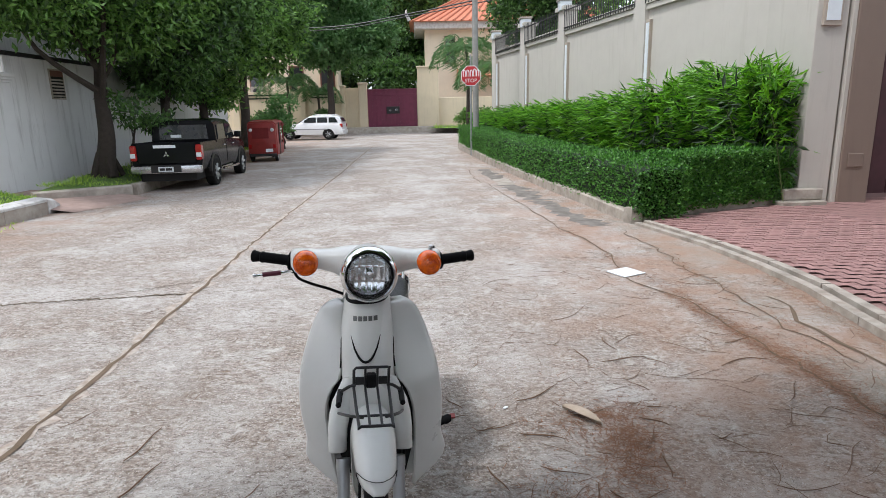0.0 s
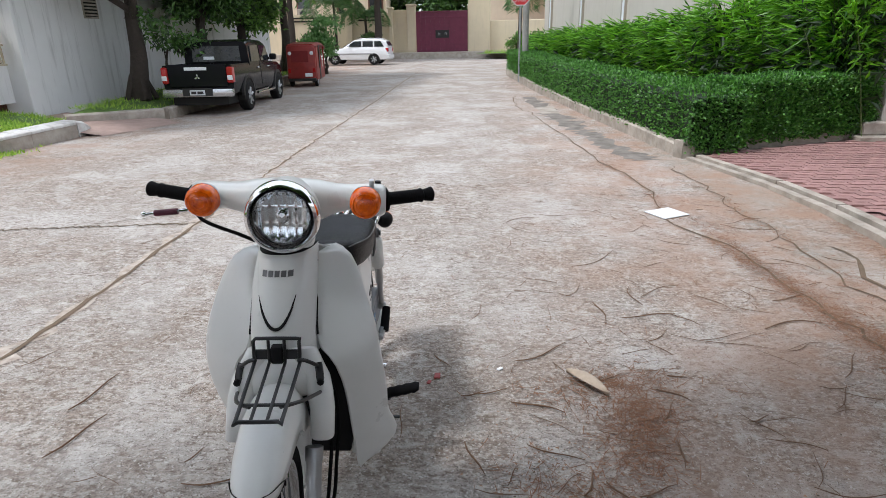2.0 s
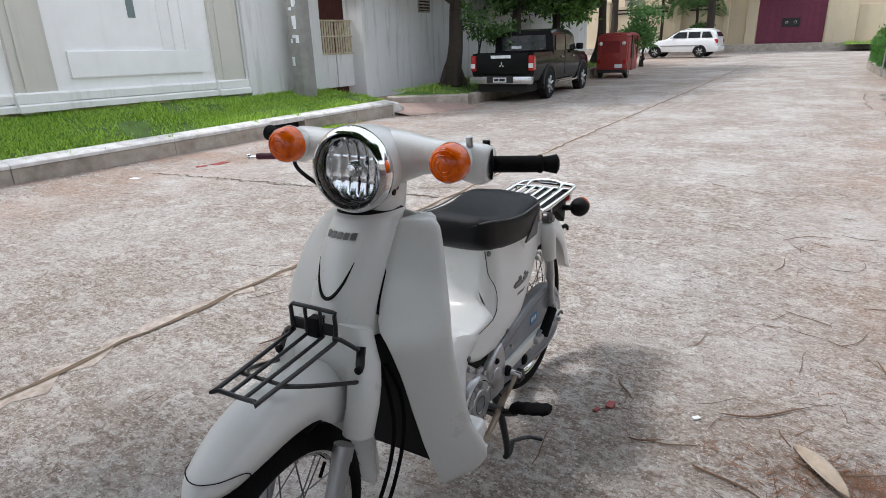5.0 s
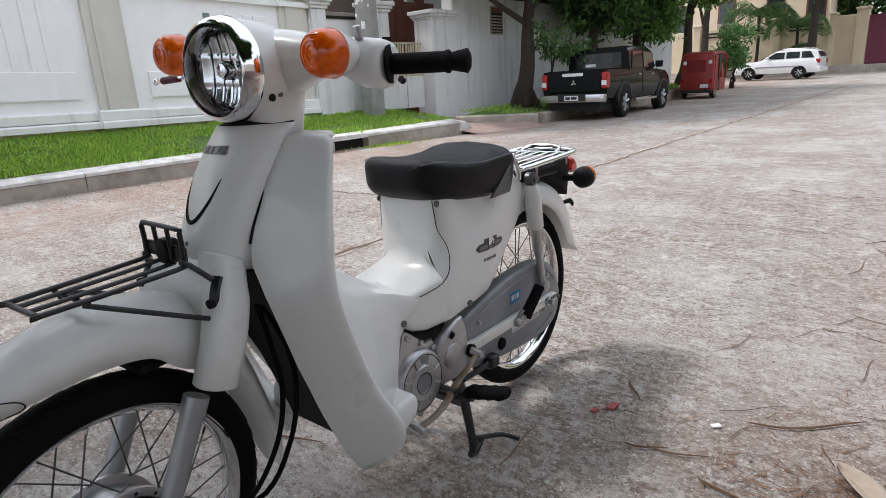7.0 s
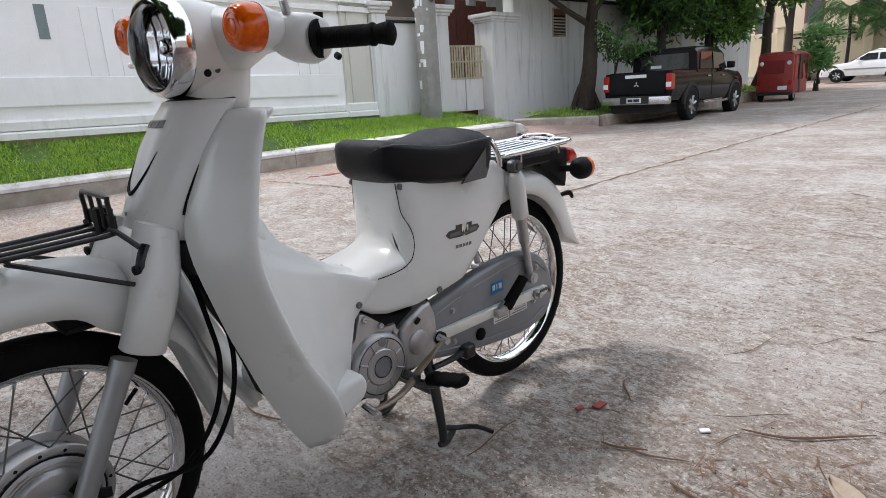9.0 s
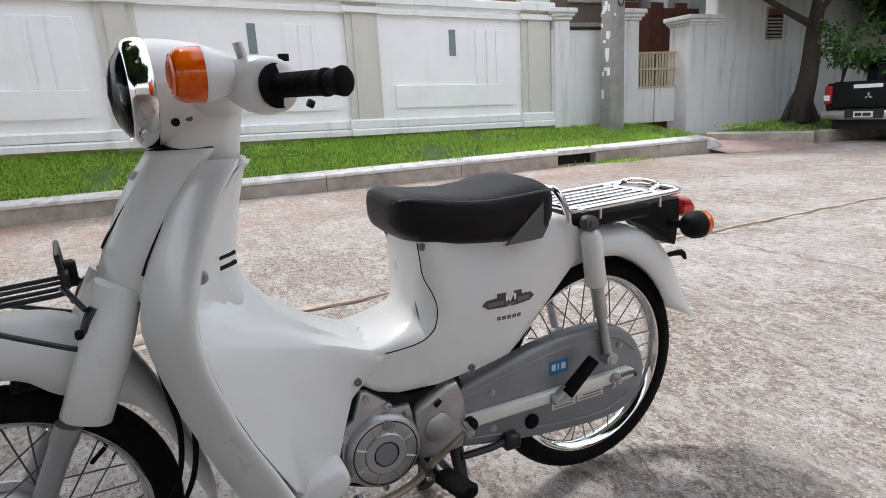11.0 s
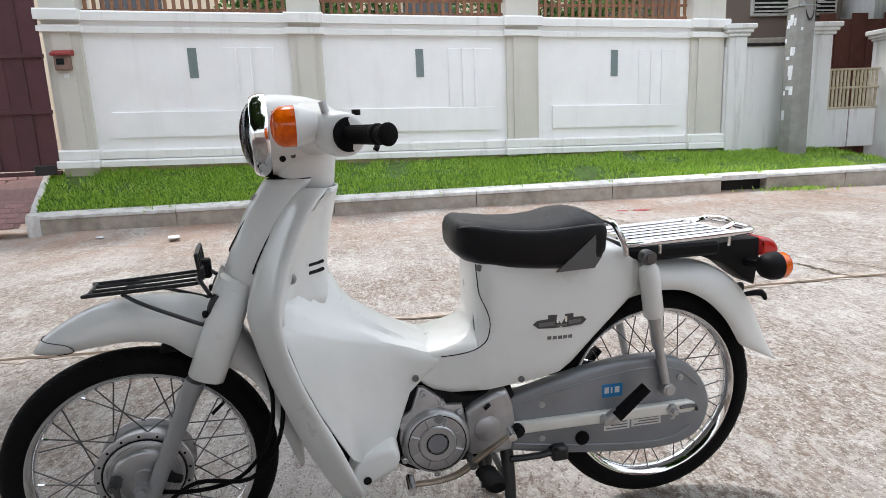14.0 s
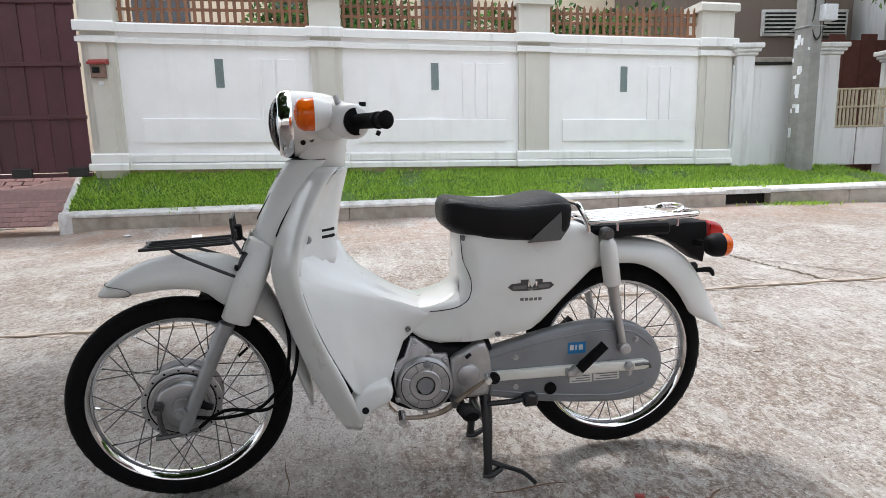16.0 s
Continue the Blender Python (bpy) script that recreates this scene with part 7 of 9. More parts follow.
part("rack_cross_bar", tube([(1.19, -0.045, 0.677), (1.19, 0.045, 0.677)], 0.0036, 8, 1), M["black_paint"], RK)
part("rack_plate", box(1.034, -0.049, 0.692, 1.04, 0.049, 0.716, 0.002), M["black_paint"], RK)
part("rack_clamp", box(1.022, -0.014, 0.684, 1.048, 0.014, 0.724, 0.004), M["dull_black"], RK)
for s in (1, -1):
    part("rack_strut", tube([(1.19, s * 0.03, 0.672), (1.15, s * 0.065, 0.658), (1.05, s * 0.09, 0.613), (1.03, s * 0.092, 0.606)], 0.0042, 8, 3), M["black_paint"], RK)
    part("rack_strut", tube([(1.047, s * 0.045, 0.695), (1.04, s * 0.06, 0.69), (1.022, s * 0.085, 0.666)], 0.0045, 8, 3), M["black_paint"], RK)
    part("rack_bracket", tube([(1.012, s * 0.085, 0.668), (1.026, s * 0.09, 0.645), (1.036, s * 0.092, 0.598)], 0.009, 8, 3, flat=0.6), M["black_paint"], RK)
    part("rack_bolt", lathe([(0, 0.008), (0.006, 0.008), (0.008, 0.004), (0.008, 0.0)], "x", 8, centre=(1.034, s * 0.092, 0.632)), M["dull_black"], RK)

# cowl over the steering head
def cowl_x(z, y):
    zs = [0.64, 0.688, 0.73, 0.81, 0.85, 0.89]
    f = float(np.interp(z, zs, [1.020, 1.010, 0.993, 0.957, 0.932, 0.902]))
    bk = float(np.interp(z, zs, [0.915, 0.915, 0.902, 0.862, 0.834, 0.803]))
    w = float(np.interp(z, zs, [0.077, 0.079, 0.079, 0.078, 0.074, 0.068]))
    c = max(0.0, 1 - min(1, abs(y) / w) ** 2.6) ** (1 / 2.0)
    return bk + (f - bk) * c, w


rows = []
for z in (0.665, 0.675, 0.70, 0.73, 0.77, 0.81, 0.85, 0.875, 0.888):
    row = []
    w = cowl_x(z, 0)[1]
    for k in range(25):
        th = math.pi * (k / 24 - 0.5)
        y = w * math.sin(th)
        x = cowl_x(z, y)[0]
        row.append((x, y, z + (0.02 * (1.0 - x) / 0.08 if z < 0.68 else 0) * -0.6))
    rows.append(row)
CW = shell(bp("front_cowl", loft(rows, closed_ring=False, caps=False), M["bike_white"], None, "white cowl over the steering head", 60), 0.003)
b = tube([(x + 0.0015, y * 1.01, z - 0.003) for x, y, z in rows[0]], 0.0028, 6, 1)
part("cowl_gap", b, M["dull_black"], CW, "dark gap under the cowl")
part("cowl_top", loft([[(x, y, z) for x, y, z in rows[-1]], [(0.83 + (x - 0.83) * 0.6, y * 0.6, z + 0.012) for x, y, z in rows[-1]]], closed_ring=True), M["dull_black"], CW, "dark gap under the headlamp")
b = tube([(cowl_x(z, y)[0] + 0.001, y, z) for y, z in ((-0.043, 0.808), (-0.032, 0.773), (-0.016, 0.747), (0, 0.739), (0.016, 0.747), (0.032, 0.773), (0.043, 0.808))], [0.001, 0.003, 0.004, 0.0044, 0.004, 0.003, 0.001], 6, 4)
part("v_trim", b, M["dull_black"], CW, "black chevron trim")
for s in (1, -1):
    part("panel_edge", tube([(cowl_x(z, s * y)[0] + 0.0005, s * y, z) for y, z in ((0.043, 0.808), (0.047, 0.84), (0.052, 0.862), (0.057, 0.878))], 0.0016, 5, 4), M["bike_white"], CW)
    part("cowl_seam", tube([(x, s * y, z) for x, y, z in ((0.938, 0.082, 0.70), (0.924, 0.0795, 0.73), (0.898, 0.0785, 0.775), (0.868, 0.077, 0.82), (0.842, 0.074, 0.853))], 0.0026, 6, 3), M["dull_black"], CW)
for k in range(5):
    y = -0.0305 + 0.0152 * k
    nb = bmesh.new()
    loft([[(cowl_x(z, y + d)[0] + lift, y + d, z) for d in (-0.0057, -0.002, 0.002, 0.0057)] for z, lift in ((0.846, 0.001), (0.847, 0.0042), (0.8525, 0.0042), (0.858, 0.0042), (0.859, 0.001))], closed_ring=False, caps=False, bm=nb)
    part("badge_bar", nb, M["badge_grey"], CW, smooth=0)
part("cowl_bolt", lathe([(-0.002, 0.005), (0.002, 0.005), (0.003, 0.0)], "x", 10, centre=(cowl_x(0.705, 0)[0], 0, 0.705)), M["badge_grey"], CW)

# leg shield: one wing each side
LV = [  # z, inner x, inner y, rim x, outer y
    (0.868, 0.826, 0.068, 0.775, 0.096), (0.862, 0.833, 0.070, 0.782, 0.128), (0.850, 0.845, 0.072, 0.795, 0.147), (0.83, 0.862, 0.074, 0.811, 0.161), (0.80, 0.885, 0.0755, 0.828, 0.175), (0.77, 0.900, 0.0765, 0.842, 0.186), (0.72, 0.926, 0.079, 0.861, 0.202),
    (0.69, 0.938, 0.082, 0.870, 0.210), (0.665, 0.945, 0.090, 0.876, 0.214), (0.645, 0.949, 0.108, 0.878, 0.217), (0.62, 0.950, 0.122, 0.878, 0.220), (0.58, 0.943, 0.132, 0.872, 0.223), (0.54, 0.933, 0.136, 0.861, 0.225), (0.48, 0.916, 0.137, 0.841, 0.224),
    (0.43, 0.898, 0.136, 0.821, 0.221), (0.39, 0.884, 0.135, 0.801, 0.223), (0.36, 0.873, 0.134, 0.786, 0.231), (0.325, 0.858, 0.133, 0.771, 0.236), (0.29, 0.843, 0.131, 0.760, 0.229), (0.25, 0.823, 0.129, 0.750, 0.205), (0.215, 0.803, 0.127, 0.748, 0.170), (0.19, 0.785, 0.124, 0.752, 0.14)]
for s in (1, -1):
    rows = []
    for z, xi, yi, xr, yo in LV:
        xf, yf = xr + 0.020, yo - 0.011
        pts = [(xi - 0.014, yi - 0.004), (xi - 0.003, yi - 0.001), (xi, yi + 0.003)]
        pts += [(xi + (xf - xi) * t + 0.006 * math.sin(math.pi * t), yi + 0.003 + (yf - yi - 0.003) * t) for t in (0.2, 0.4, 0.6, 0.8, 0.93, 1.0)]
        pts += [(xr + 0.012, yo - 0.003), (xr + 0.003, yo), (xr - 0.002, yo - 0.002)]
        rows.append([(x, s * y, z) for x, y in pts])
    shell(bp("leg_shield", loft(rows, closed_ring=False, caps=False), M["bike_white"], None, "white plastic leg shield wing", 45), 0.004)

# back of the shield: from rim to rim round the steering column
rows = []
for z, xi, yi, xr, yo in LV:
    if z > 0.60:
        xb = float(np.interp(z, [0.60, 0.63, 0.659, 0.689, 0.733, 0.805, 0.869], [0.765, 0.775, 0.785, 0.793, 0.789, 0.773, 0.755]))
        half = [(xr, yo - 0.003), (xr - 0.003, yo - 0.02), (xr - 0.008, 0.135 + 0.3 * (yo - 0.16)), (xr - 0.018, 0.118), (xb + 0.034, 0.094), (xb + 0.016, 0.074), (xb + 0.005, 0.056), (xb - 0.001, 0.03), (xb - 0.003, 0.0)]
        if z > 0.84:
            half = [(x, min(y, 0.7 * yo + 0.3 * y)) for x, y in half]
        rows.append([(x, y, z) for x, y in half] + [(x, -y, z) for x, y in half[-2::-1]])
shell(bp("shield_back", loft(rows, closed_ring=False, caps=False), M["bike_white"], None, "white back cover of the leg shield round the steering column", 50), 0.003)

# black panel between the wings, its colour standing in for the shaded cavity
b = bmesh.new()
loft([[(xf, -w, z), (xf, w, z), (xf - 0.05, w + 0.008, z), (xf - 0.05, -w - 0.008, z)] for xf, w, z in ((0.885, 0.075, 0.70), (0.895, 0.11, 0.63), (0.885, 0.132, 0.56), (0.855, 0.136, 0.48), (0.82, 0.132, 0.40), (0.795, 0.115, 0.31), (0.78, 0.10, 0.24))], bm=b)
bp("inner_guard", b, M["dull_black"], None, "black panel standing in for the shaded cavity between the wings", 60)

# tunnel between shield and seat: top, ledge and side panel at each station
secs = []
for X, zt, yb, zb, yc, zc, yp, zp in ((0.884, 0.650, 0.186, 0.645, 0.202, 0.615, 0.212, 0.592), (0.87, 0.672, 0.172, 0.655, 0.200, 0.610, 0.214, 0.575), (0.85, 0.69, 0.147, 0.644, 0.192, 0.600, 0.215, 0.505), (0.82, 0.70, 0.116, 0.626, 0.178, 0.588, 0.210, 0.428), (0.79, 0.683, 0.095, 0.608, 0.163, 0.572, 0.208, 0.368), (0.765, 0.630, 0.084, 0.594, 0.150, 0.562, 0.198, 0.318),
                                      (0.74, 0.601, 0.075, 0.579, 0.138, 0.552, 0.178, 0.292), (0.70, 0.573, 0.068, 0.553, 0.122, 0.538, 0.150, 0.290), (0.672, 0.554, 0.066, 0.537, 0.111, 0.527, 0.130, 0.305), (0.655, 0.543, 0.065, 0.530, 0.108, 0.520, 0.118, 0.350), (0.63, 0.527, 0.064, 0.518, 0.1045, 0.511, 0.107, 0.410), (0.60, 0.511, 0.064, 0.503, 0.103, 0.498, 0.104, 0.437), (0.572, 0.503, 0.066, 0.495, 0.104, 0.489, 0.1045, 0.455), (0.562, 0.500, 0.064, 0.492, 0.103, 0.486, 0.103, 0.468)):
    half = [(0.0, zt), (0.03, zt - 0.001), (0.048, zt - 0.006), (min(0.058, yb - 0.006), zt - 0.3 * (zt - zb) - 0.002), (yb, zb), (yb + 0.5 * (yc - yb), zb + 0.5 * (zc - zb) + 0.003), (yc - 0.004, zc + 0.004), (yc + 0.001, zc - 0.004), (yc + 0.25 * (yp - yc) + 0.003, zc + 0.25 * (zp - zc)), (yc + 0.6 * (yp - yc) + 0.003, zc + 0.6 * (zp - zc)), (yp, zp + 0.006), (yp - 0.004, zp), (yp - 0.02, zp - 0.002), (0.0, zp)]
    secs.append([(X, y, z) for y, z in half] + [(X, -y, z) for y, z in half[-2:0:-1]])
bp("centre_tunnel", loft(secs), M["bike_white"], None, "white plastic step-through centre cover", 38)
for s in (1, -1):
    bp("shield_bolt", lathe([(0, 0.011), (0.006, 0.011), (0.007, 0.007), (0.004, 0.004), (0.004, 0.0)], "y", 14, centre=(0.858, 0.139 if s > 0 else -0.146, 0.697)), M["fork_silver"])
    for z in (0.712, 0.695):
        bp("vent_slot", tube([(0.797, s * 0.058, z), (0.805, s * 0.070, z), (0.826, s * 0.093, z)], 0.0045, 8, 1), M["dull_black"])
    # lower pod behind the shield
    out = [(0.762, 0.30), (0.737, 0.317), (0.70, 0.325), (0.676, 0.325), (0.666, 0.302), (0.675, 0.278), (0.70, 0.263), (0.733, 0.246), (0.75, 0.214), (0.77, 0.225), (0.775, 0.265)]
    b = prism(curve2(out + out[:1], 3)[:-1], min(s * 0.10, s * 0.185), max(s * 0.10, s * 0.185), "y", 0.012, 3)
    pod = bp("shield_foot", b, M["bike_white"], None, "white lower end of the leg shield", 50)
    part("pod_bolt", lathe([(0, 0.009), (0.004, 0.009), (0.005, 0.0)], "y", 12, centre=(0.738, 0.183 if s > 0 else -0.188, 0.262)), M["dull_black"], pod)

# rear body with its two side covers
def body_y(x, z):
    """Half width of the body: round at the seat post, leaning in above a soft crease."""
    w = float(np.interp(x, [0.06, 0.15, 0.28, 0.45, 0.62], [0.078, 0.094, 0.110, 0.112, 0.102]))
    up = min(1.0, max(0.0, (z - 0.50) / 0.05))
    g = min(1.0, max(0.0, (0.475 - x) / 0.06))
    w *= 1 - up * (1 - (0.5 + 0.5 * math.sqrt(max(0.0, 1 - (1 - g) ** 2))))
    fold = 0.545 + (0.42 - x) * 0.32
    fade = min(1.0, max(0.0, (0.46 - x) / 0.08))
    return w - fade * (0.13 * max(0.0, z - fold) + 0.05 * max(0.0, fold - 0.02 - z))


def body_low(x):
    return float(np.interp(x, [0.065, 0.089, 0.15, 0.209, 0.24, 0.272, 0.33, 0.391, 0.45, 0.538, 0.58, 0.607], [0.60, 0.575, 0.524, 0.471, 0.441, 0.415, 0.402, 0.397, 0.393, 0.395, 0.408, 0.428]))


def body_high(x):
    return float(np.interp(x, [0.065, 0.085, 0.12, 0.16, 0.467, 0.472, 0.4742, 0.4746, 0.476, 0.482, 0.492, 0.509, 0.532, 0.56, 0.607], [0.645, 0.678, 0.695, 0.70, 0.70, 0.685, 0.64, 0.60, 0.568, 0.548, 0.534, 0.522, 0.513, 0.505, 0.499]))


secs = []
for X in (0.607, 0.59, 0.575, 0.56, 0.535, 0.509, 0.492, 0.482, 0.476, 0.4746, 0.4742, 0.472, 0.467, 0.46, 0.45, 0.443, 0.432, 0.42, 0.40, 0.37, 0.34, 0.31, 0.28, 0.25, 0.22, 0.19, 0.16, 0.14, 0.12, 0.10, 0.085, 0.072, 0.065):
    lo, hi = body_low(X), body_high(X)
    half = [(0.0, hi)]
    for k in range(15):
        t = k / 14
        z = hi - 0.004 - (hi - lo - 0.006) * t
        y = body_y(X, z) - 0.014 * max(0.0, 1 - (hi - z) / 0.016) ** 2 - 0.010 * max(0.0, 1 - (z - lo) / 0.016) ** 2
        if X < 0.085:
            y *= 0.85 if X > 0.07 else 0.6
        half.append((y, z))
    half += [(half[-1][0] - 0.012, lo), (0.0, lo)]
    secs.append([(X, y, z) for y, z in half] + [(X, -y, z) for y, z in half[-2:0:-1]])
RB = bp("rear_body", loft(secs), M["bike_white"], None, "white rear body with side covers", 50)


for s in (1, -1):
    part("cover_seam", tube([(x, s * body_y(x, z), z) for x, z in ((0.468, 0.682), (0.466, 0.65), (0.463, 0.615), (0.45, 0.58), (0.444, 0.55), (0.452, 0.517), (0.47, 0.501), (0.493, 0.492), (0.53, 0.487), (0.558, 0.486))], 0.0013, 4, 4), M["dull_black"], RB)
    for x, z in ((0.375, 0.411), (0.617, 0.444), (0.462, 0.675)):
        y = body_y(x, z) + (0.006 if x > 0.6 else 0.0)
        part("cover_bolt", lathe([(0, 0.0075), (0.005, 0.0075), (0.006, 0.004), (0.003, 0.0)], "y", 12, centre=(x, s * (y - 0.002) - (0.005 if s < 0 else 0), z)), M["badge_grey"], RB)
    # side badge: dark plate with a pale winged shape
    def plate(pts, d, name, material, parent, label=""):
        """Flat shape laid on the leaning side of the body, d proud of it."""
        rings = [[(x, s * (body_y(x, z) + e), z) for x, z in pts] for e in (-0.003, d)]
        return part(name, loft(rings), material, parent, label, smooth=0)


    bar = lambda x0, z0, x1, z1: [(x0, z0), (x1, z0), (x1, z1), (x0, z1)]
    out2 = [(0.348, 0.539), (0.335, 0.529), (0.30, 0.5265), (0.265, 0.5255), (0.228, 0.527), (0.216, 0.536), (0.225, 0.545), (0.25, 0.5465), (0.25, 0.556), (0.312, 0.558), (0.312, 0.549), (0.338, 0.5475)]
    bd = plate(out2, 0.0012, "side_badge", M["ink"], RB, "dark metal side badge")
    for q in ((0.296, 0.5325, 0.334, 0.5415), (0.23, 0.5315, 0.262, 0.5405), (0.266, 0.529, 0.292, 0.5335), (0.266, 0.538, 0.271, 0.552), (0.287, 0.538, 0.292, 0.552)):
        plate(bar(*q), 0.002, "badge_wing", M["chrome" if q[2] - q[0] < 0.01 else "badge_grey"], bd)
    for k in range(5):
        x = 0.313 - 0.0128 * k
        plate(bar(x - 0.0095, 0.4995 - 0.0006 * k, x, 0.5075 - 0.0006 * k), 0.0008, "badge_bar", M["badge_grey"], RB)

# rear mudguard
rf = fender([((0.16, 0.67), (0.12, 0.56), 0.07), ((0.10, 0.66), (0.075, 0.575), 0.075), ((0.03, 0.650), (0.015, 0.581), 0.077), ((-0.045, 0.642), (-0.045, 0.573), 0.077), ((-0.115, 0.628), (-0.105, 0.541), 0.076), ((-0.18, 0.599), (-0.155, 0.493), 0.073),
             ((-0.235, 0.548), (-0.185, 0.45), 0.07), ((-0.272, 0.487), (-0.207, 0.418), 0.066), ((-0.302, 0.42), (-0.25, 0.394), 0.06), ((-0.338, 0.353), (-0.326, 0.357), 0.045)])
shell(bp("rear_fender", rf, M["bike_white"], None, "white rear mudguard with a flared tip", 60), 0.003)

# seat
SEAT = [(0.515, 0.722, 0.748, 0.05), (0.512, 0.711, 0.763, 0.072), (0.504, 0.699, 0.775, 0.091), (0.487, 0.686, 0.781, 0.105), (0.453, 0.675, 0.776, 0.116), (0.40, 0.666, 0.768, 0.125), (0.34, 0.659, 0.767, 0.131), (0.29, 0.654, 0.774, 0.132),
        (0.25, 0.652, 0.785, 0.132), (0.215, 0.653, 0.786, 0.131), (0.192, 0.659, 0.780, 0.128), (0.178, 0.680, 0.771, 0.122), (0.171, 0.708, 0.758, 0.110)]
secs = []
for X, zb, zt, w in SEAT:
    c, h = (zb + zt) / 2, (zt - zb) / 2
    side = float(np.interp(X, [0.17, 0.2, 0.25, 0.33, 0.4], [0.006, 0.013, 0.017, 0.006, 0.0]))
    ring = []
    for k in range(36):
        a = 2 * math.pi * k / 36
        ca, sa = math.cos(a), math.sin(a)
        up = 1.0 if sa > 0 else 0.0
        ring.append((X, w * math.copysign(abs(ca) ** (0.36 if sa > 0 else 0.5), ca) * (0.955 + 0.045 * max(0.0, sa) ** 0.5 if sa > 0 else 0.955), c + h * math.copysign(abs(sa) ** 0.5, sa) - up * side * abs(ca) ** 0.7))
    secs.append(ring)
ST = bp("seat", loft(secs), M["seat_black"], None, "black vinyl seat with grey rear corners", 45)


for s in (1, -1):
    pts = [(0.511, 0.060, 0.757), (0.501, 0.084, 0.766), (0.482, 0.1045, 0.770), (0.449, 0.1155, 0.766), (0.40, 0.1245, 0.7585), (0.34, 0.1305, 0.754), (0.29, 0.1315, 0.755), (0.25, 0.1315, 0.757), (0.215, 0.1305, 0.759), (0.192, 0.1275, 0.758), (0.178, 0.1215, 0.755)]
    part("seat_piping", tube([(x, s * y, z) for x, y, z in pts], 0.0022, 6, 3), M["seat_grey"], ST, "raised seam along the seat edge", smooth=60)
for s in (1, -1):
    pts = [(0.297, 0.659), (0.207, 0.661), (0.187, 0.685), (0.178, 0.735), (0.18, 0.757), (0.21, 0.734)]
    b = bmesh.new()
    vs = []
    for x, z in pts:
        i = np.interp(x, [0.172, 0.19, 0.22, 0.26, 0.31], [0.1085, 0.1225, 0.1285, 0.1305, 0.1305])
        edge = 0.965 if z < 0.668 or x < 0.188 or z > 0.75 else 1.0
        vs.append(b.verts.new((x, s * (float(i) * edge + 0.0012), z)))
    f = b.faces.new(vs if s > 0 else vs[::-1])
    ext = bmesh.ops.extrude_face_region(b, geom=[f])
    for v in ext["geom"]:
        if hasattr(v, "co"):
            v.co.y -= s * 0.006
    bmesh.ops.recalc_face_normals(b, faces=b.faces[:])
    part("seat_corner", b, M["seat_grey"], ST, "grey vinyl rear corner")

# carrier
CR = bp("rear_carrier", tube([(0.135, 0.088, 0.715), (0.09, 0.102, 0.717), (-0.15, 0.102, 0.725), (-0.187, 0.088, 0.727), (-0.196, 0.05, 0.728), (-0.196, -0.05, 0.728), (-0.187, -0.088, 0.727), (-0.15, -0.102, 0.725), (0.09, -0.102, 0.717), (0.135, -0.088, 0.715)], 0.0075, 10, 4), M["chrome"], None, "chromed steel rear carrier", 60)
CR.matrix_basis = Matrix.Translation((-0.012, 0, -0.014))
part("carrier_hoop", tube([(0.128, 0.092, 0.69), (0.135, 0.094, 0.715), (0.152, 0.085, 0.757), (0.155, 0.06, 0.764), (0.155, -0.06, 0.764), (0.152, -0.085, 0.757), (0.135, -0.094, 0.715), (0.128, -0.092, 0.69)], 0.0075, 10, 4), M["chrome"], CR)
for y in (-0.066, -0.033, 0.0, 0.033, 0.066):
    part("carrier_slat", tube([(0.115, y, 0.718), (-0.13, y, 0.727)], 0.0085, 10, 1, flat=0.35), M["chrome"], CR)
for x, z in ((0.115, 0.716), (-0.13, 0.724)):
    part("carrier_cross_bar", tube([(x, -0.1, z), (x, 0.1, z)], 0.0065, 8, 1), M["chrome"], CR)
part("carrier_rear_loop", tube([(-0.13, -0.06, 0.726), (-0.165, -0.055, 0.738), (-0.178, 0, 0.742), (-0.165, 0.055, 0.738), (-0.13, 0.06, 0.726)], 0.006, 8, 4), M["chrome"], CR)
for s in (1, -1):
    part("carrier_bolt", tube([(0.05, s * 0.1, 0.717), (0.05, s * 0.1, 0.69)], 0.0035, 6, 1), M["chrome"], CR)
    part("carrier_bolt", tube([(-0.125, s * 0.1, 0.722), (-0.125, s * 0.1, 0.695)], 0.0035, 6, 1), M["chrome"], CR)
bp("carrier_stay", box(-0.13, -0.082, 0.655, 0.125, 0.082, 0.688, 0.008), M["dull_black"], None, "black carrier bracket")

# tail lamp, rear signals, plate bracket
TL = bp("tail_lamp", prism(curve2([(-0.20, 0.655), (-0.235, 0.645), (-0.252, 0.655), (-0.255, 0.672), (-0.235, 0.694), (-0.20, 0.70), (-0.198, 0.68), (-0.2, 0.655)], 3)[:-1], -0.05, 0.05, "y", 0.012, 3), M["red_lens"], None, "red tail lamp lens")
TL.matrix_basis = Matrix.Translation((-0.06, 0, -0.018))
part("lamp_base", prism([(-0.06, 0.66), (-0.12, 0.635), (-0.165, 0.60), (-0.195, 0.58), (-0.205, 0.65), (-0.205, 0.70), (-0.13, 0.70), (-0.06, 0.69)], -0.045, 0.045, "y", 0.008, 2), M["dull_black"], TL, "black lamp base")
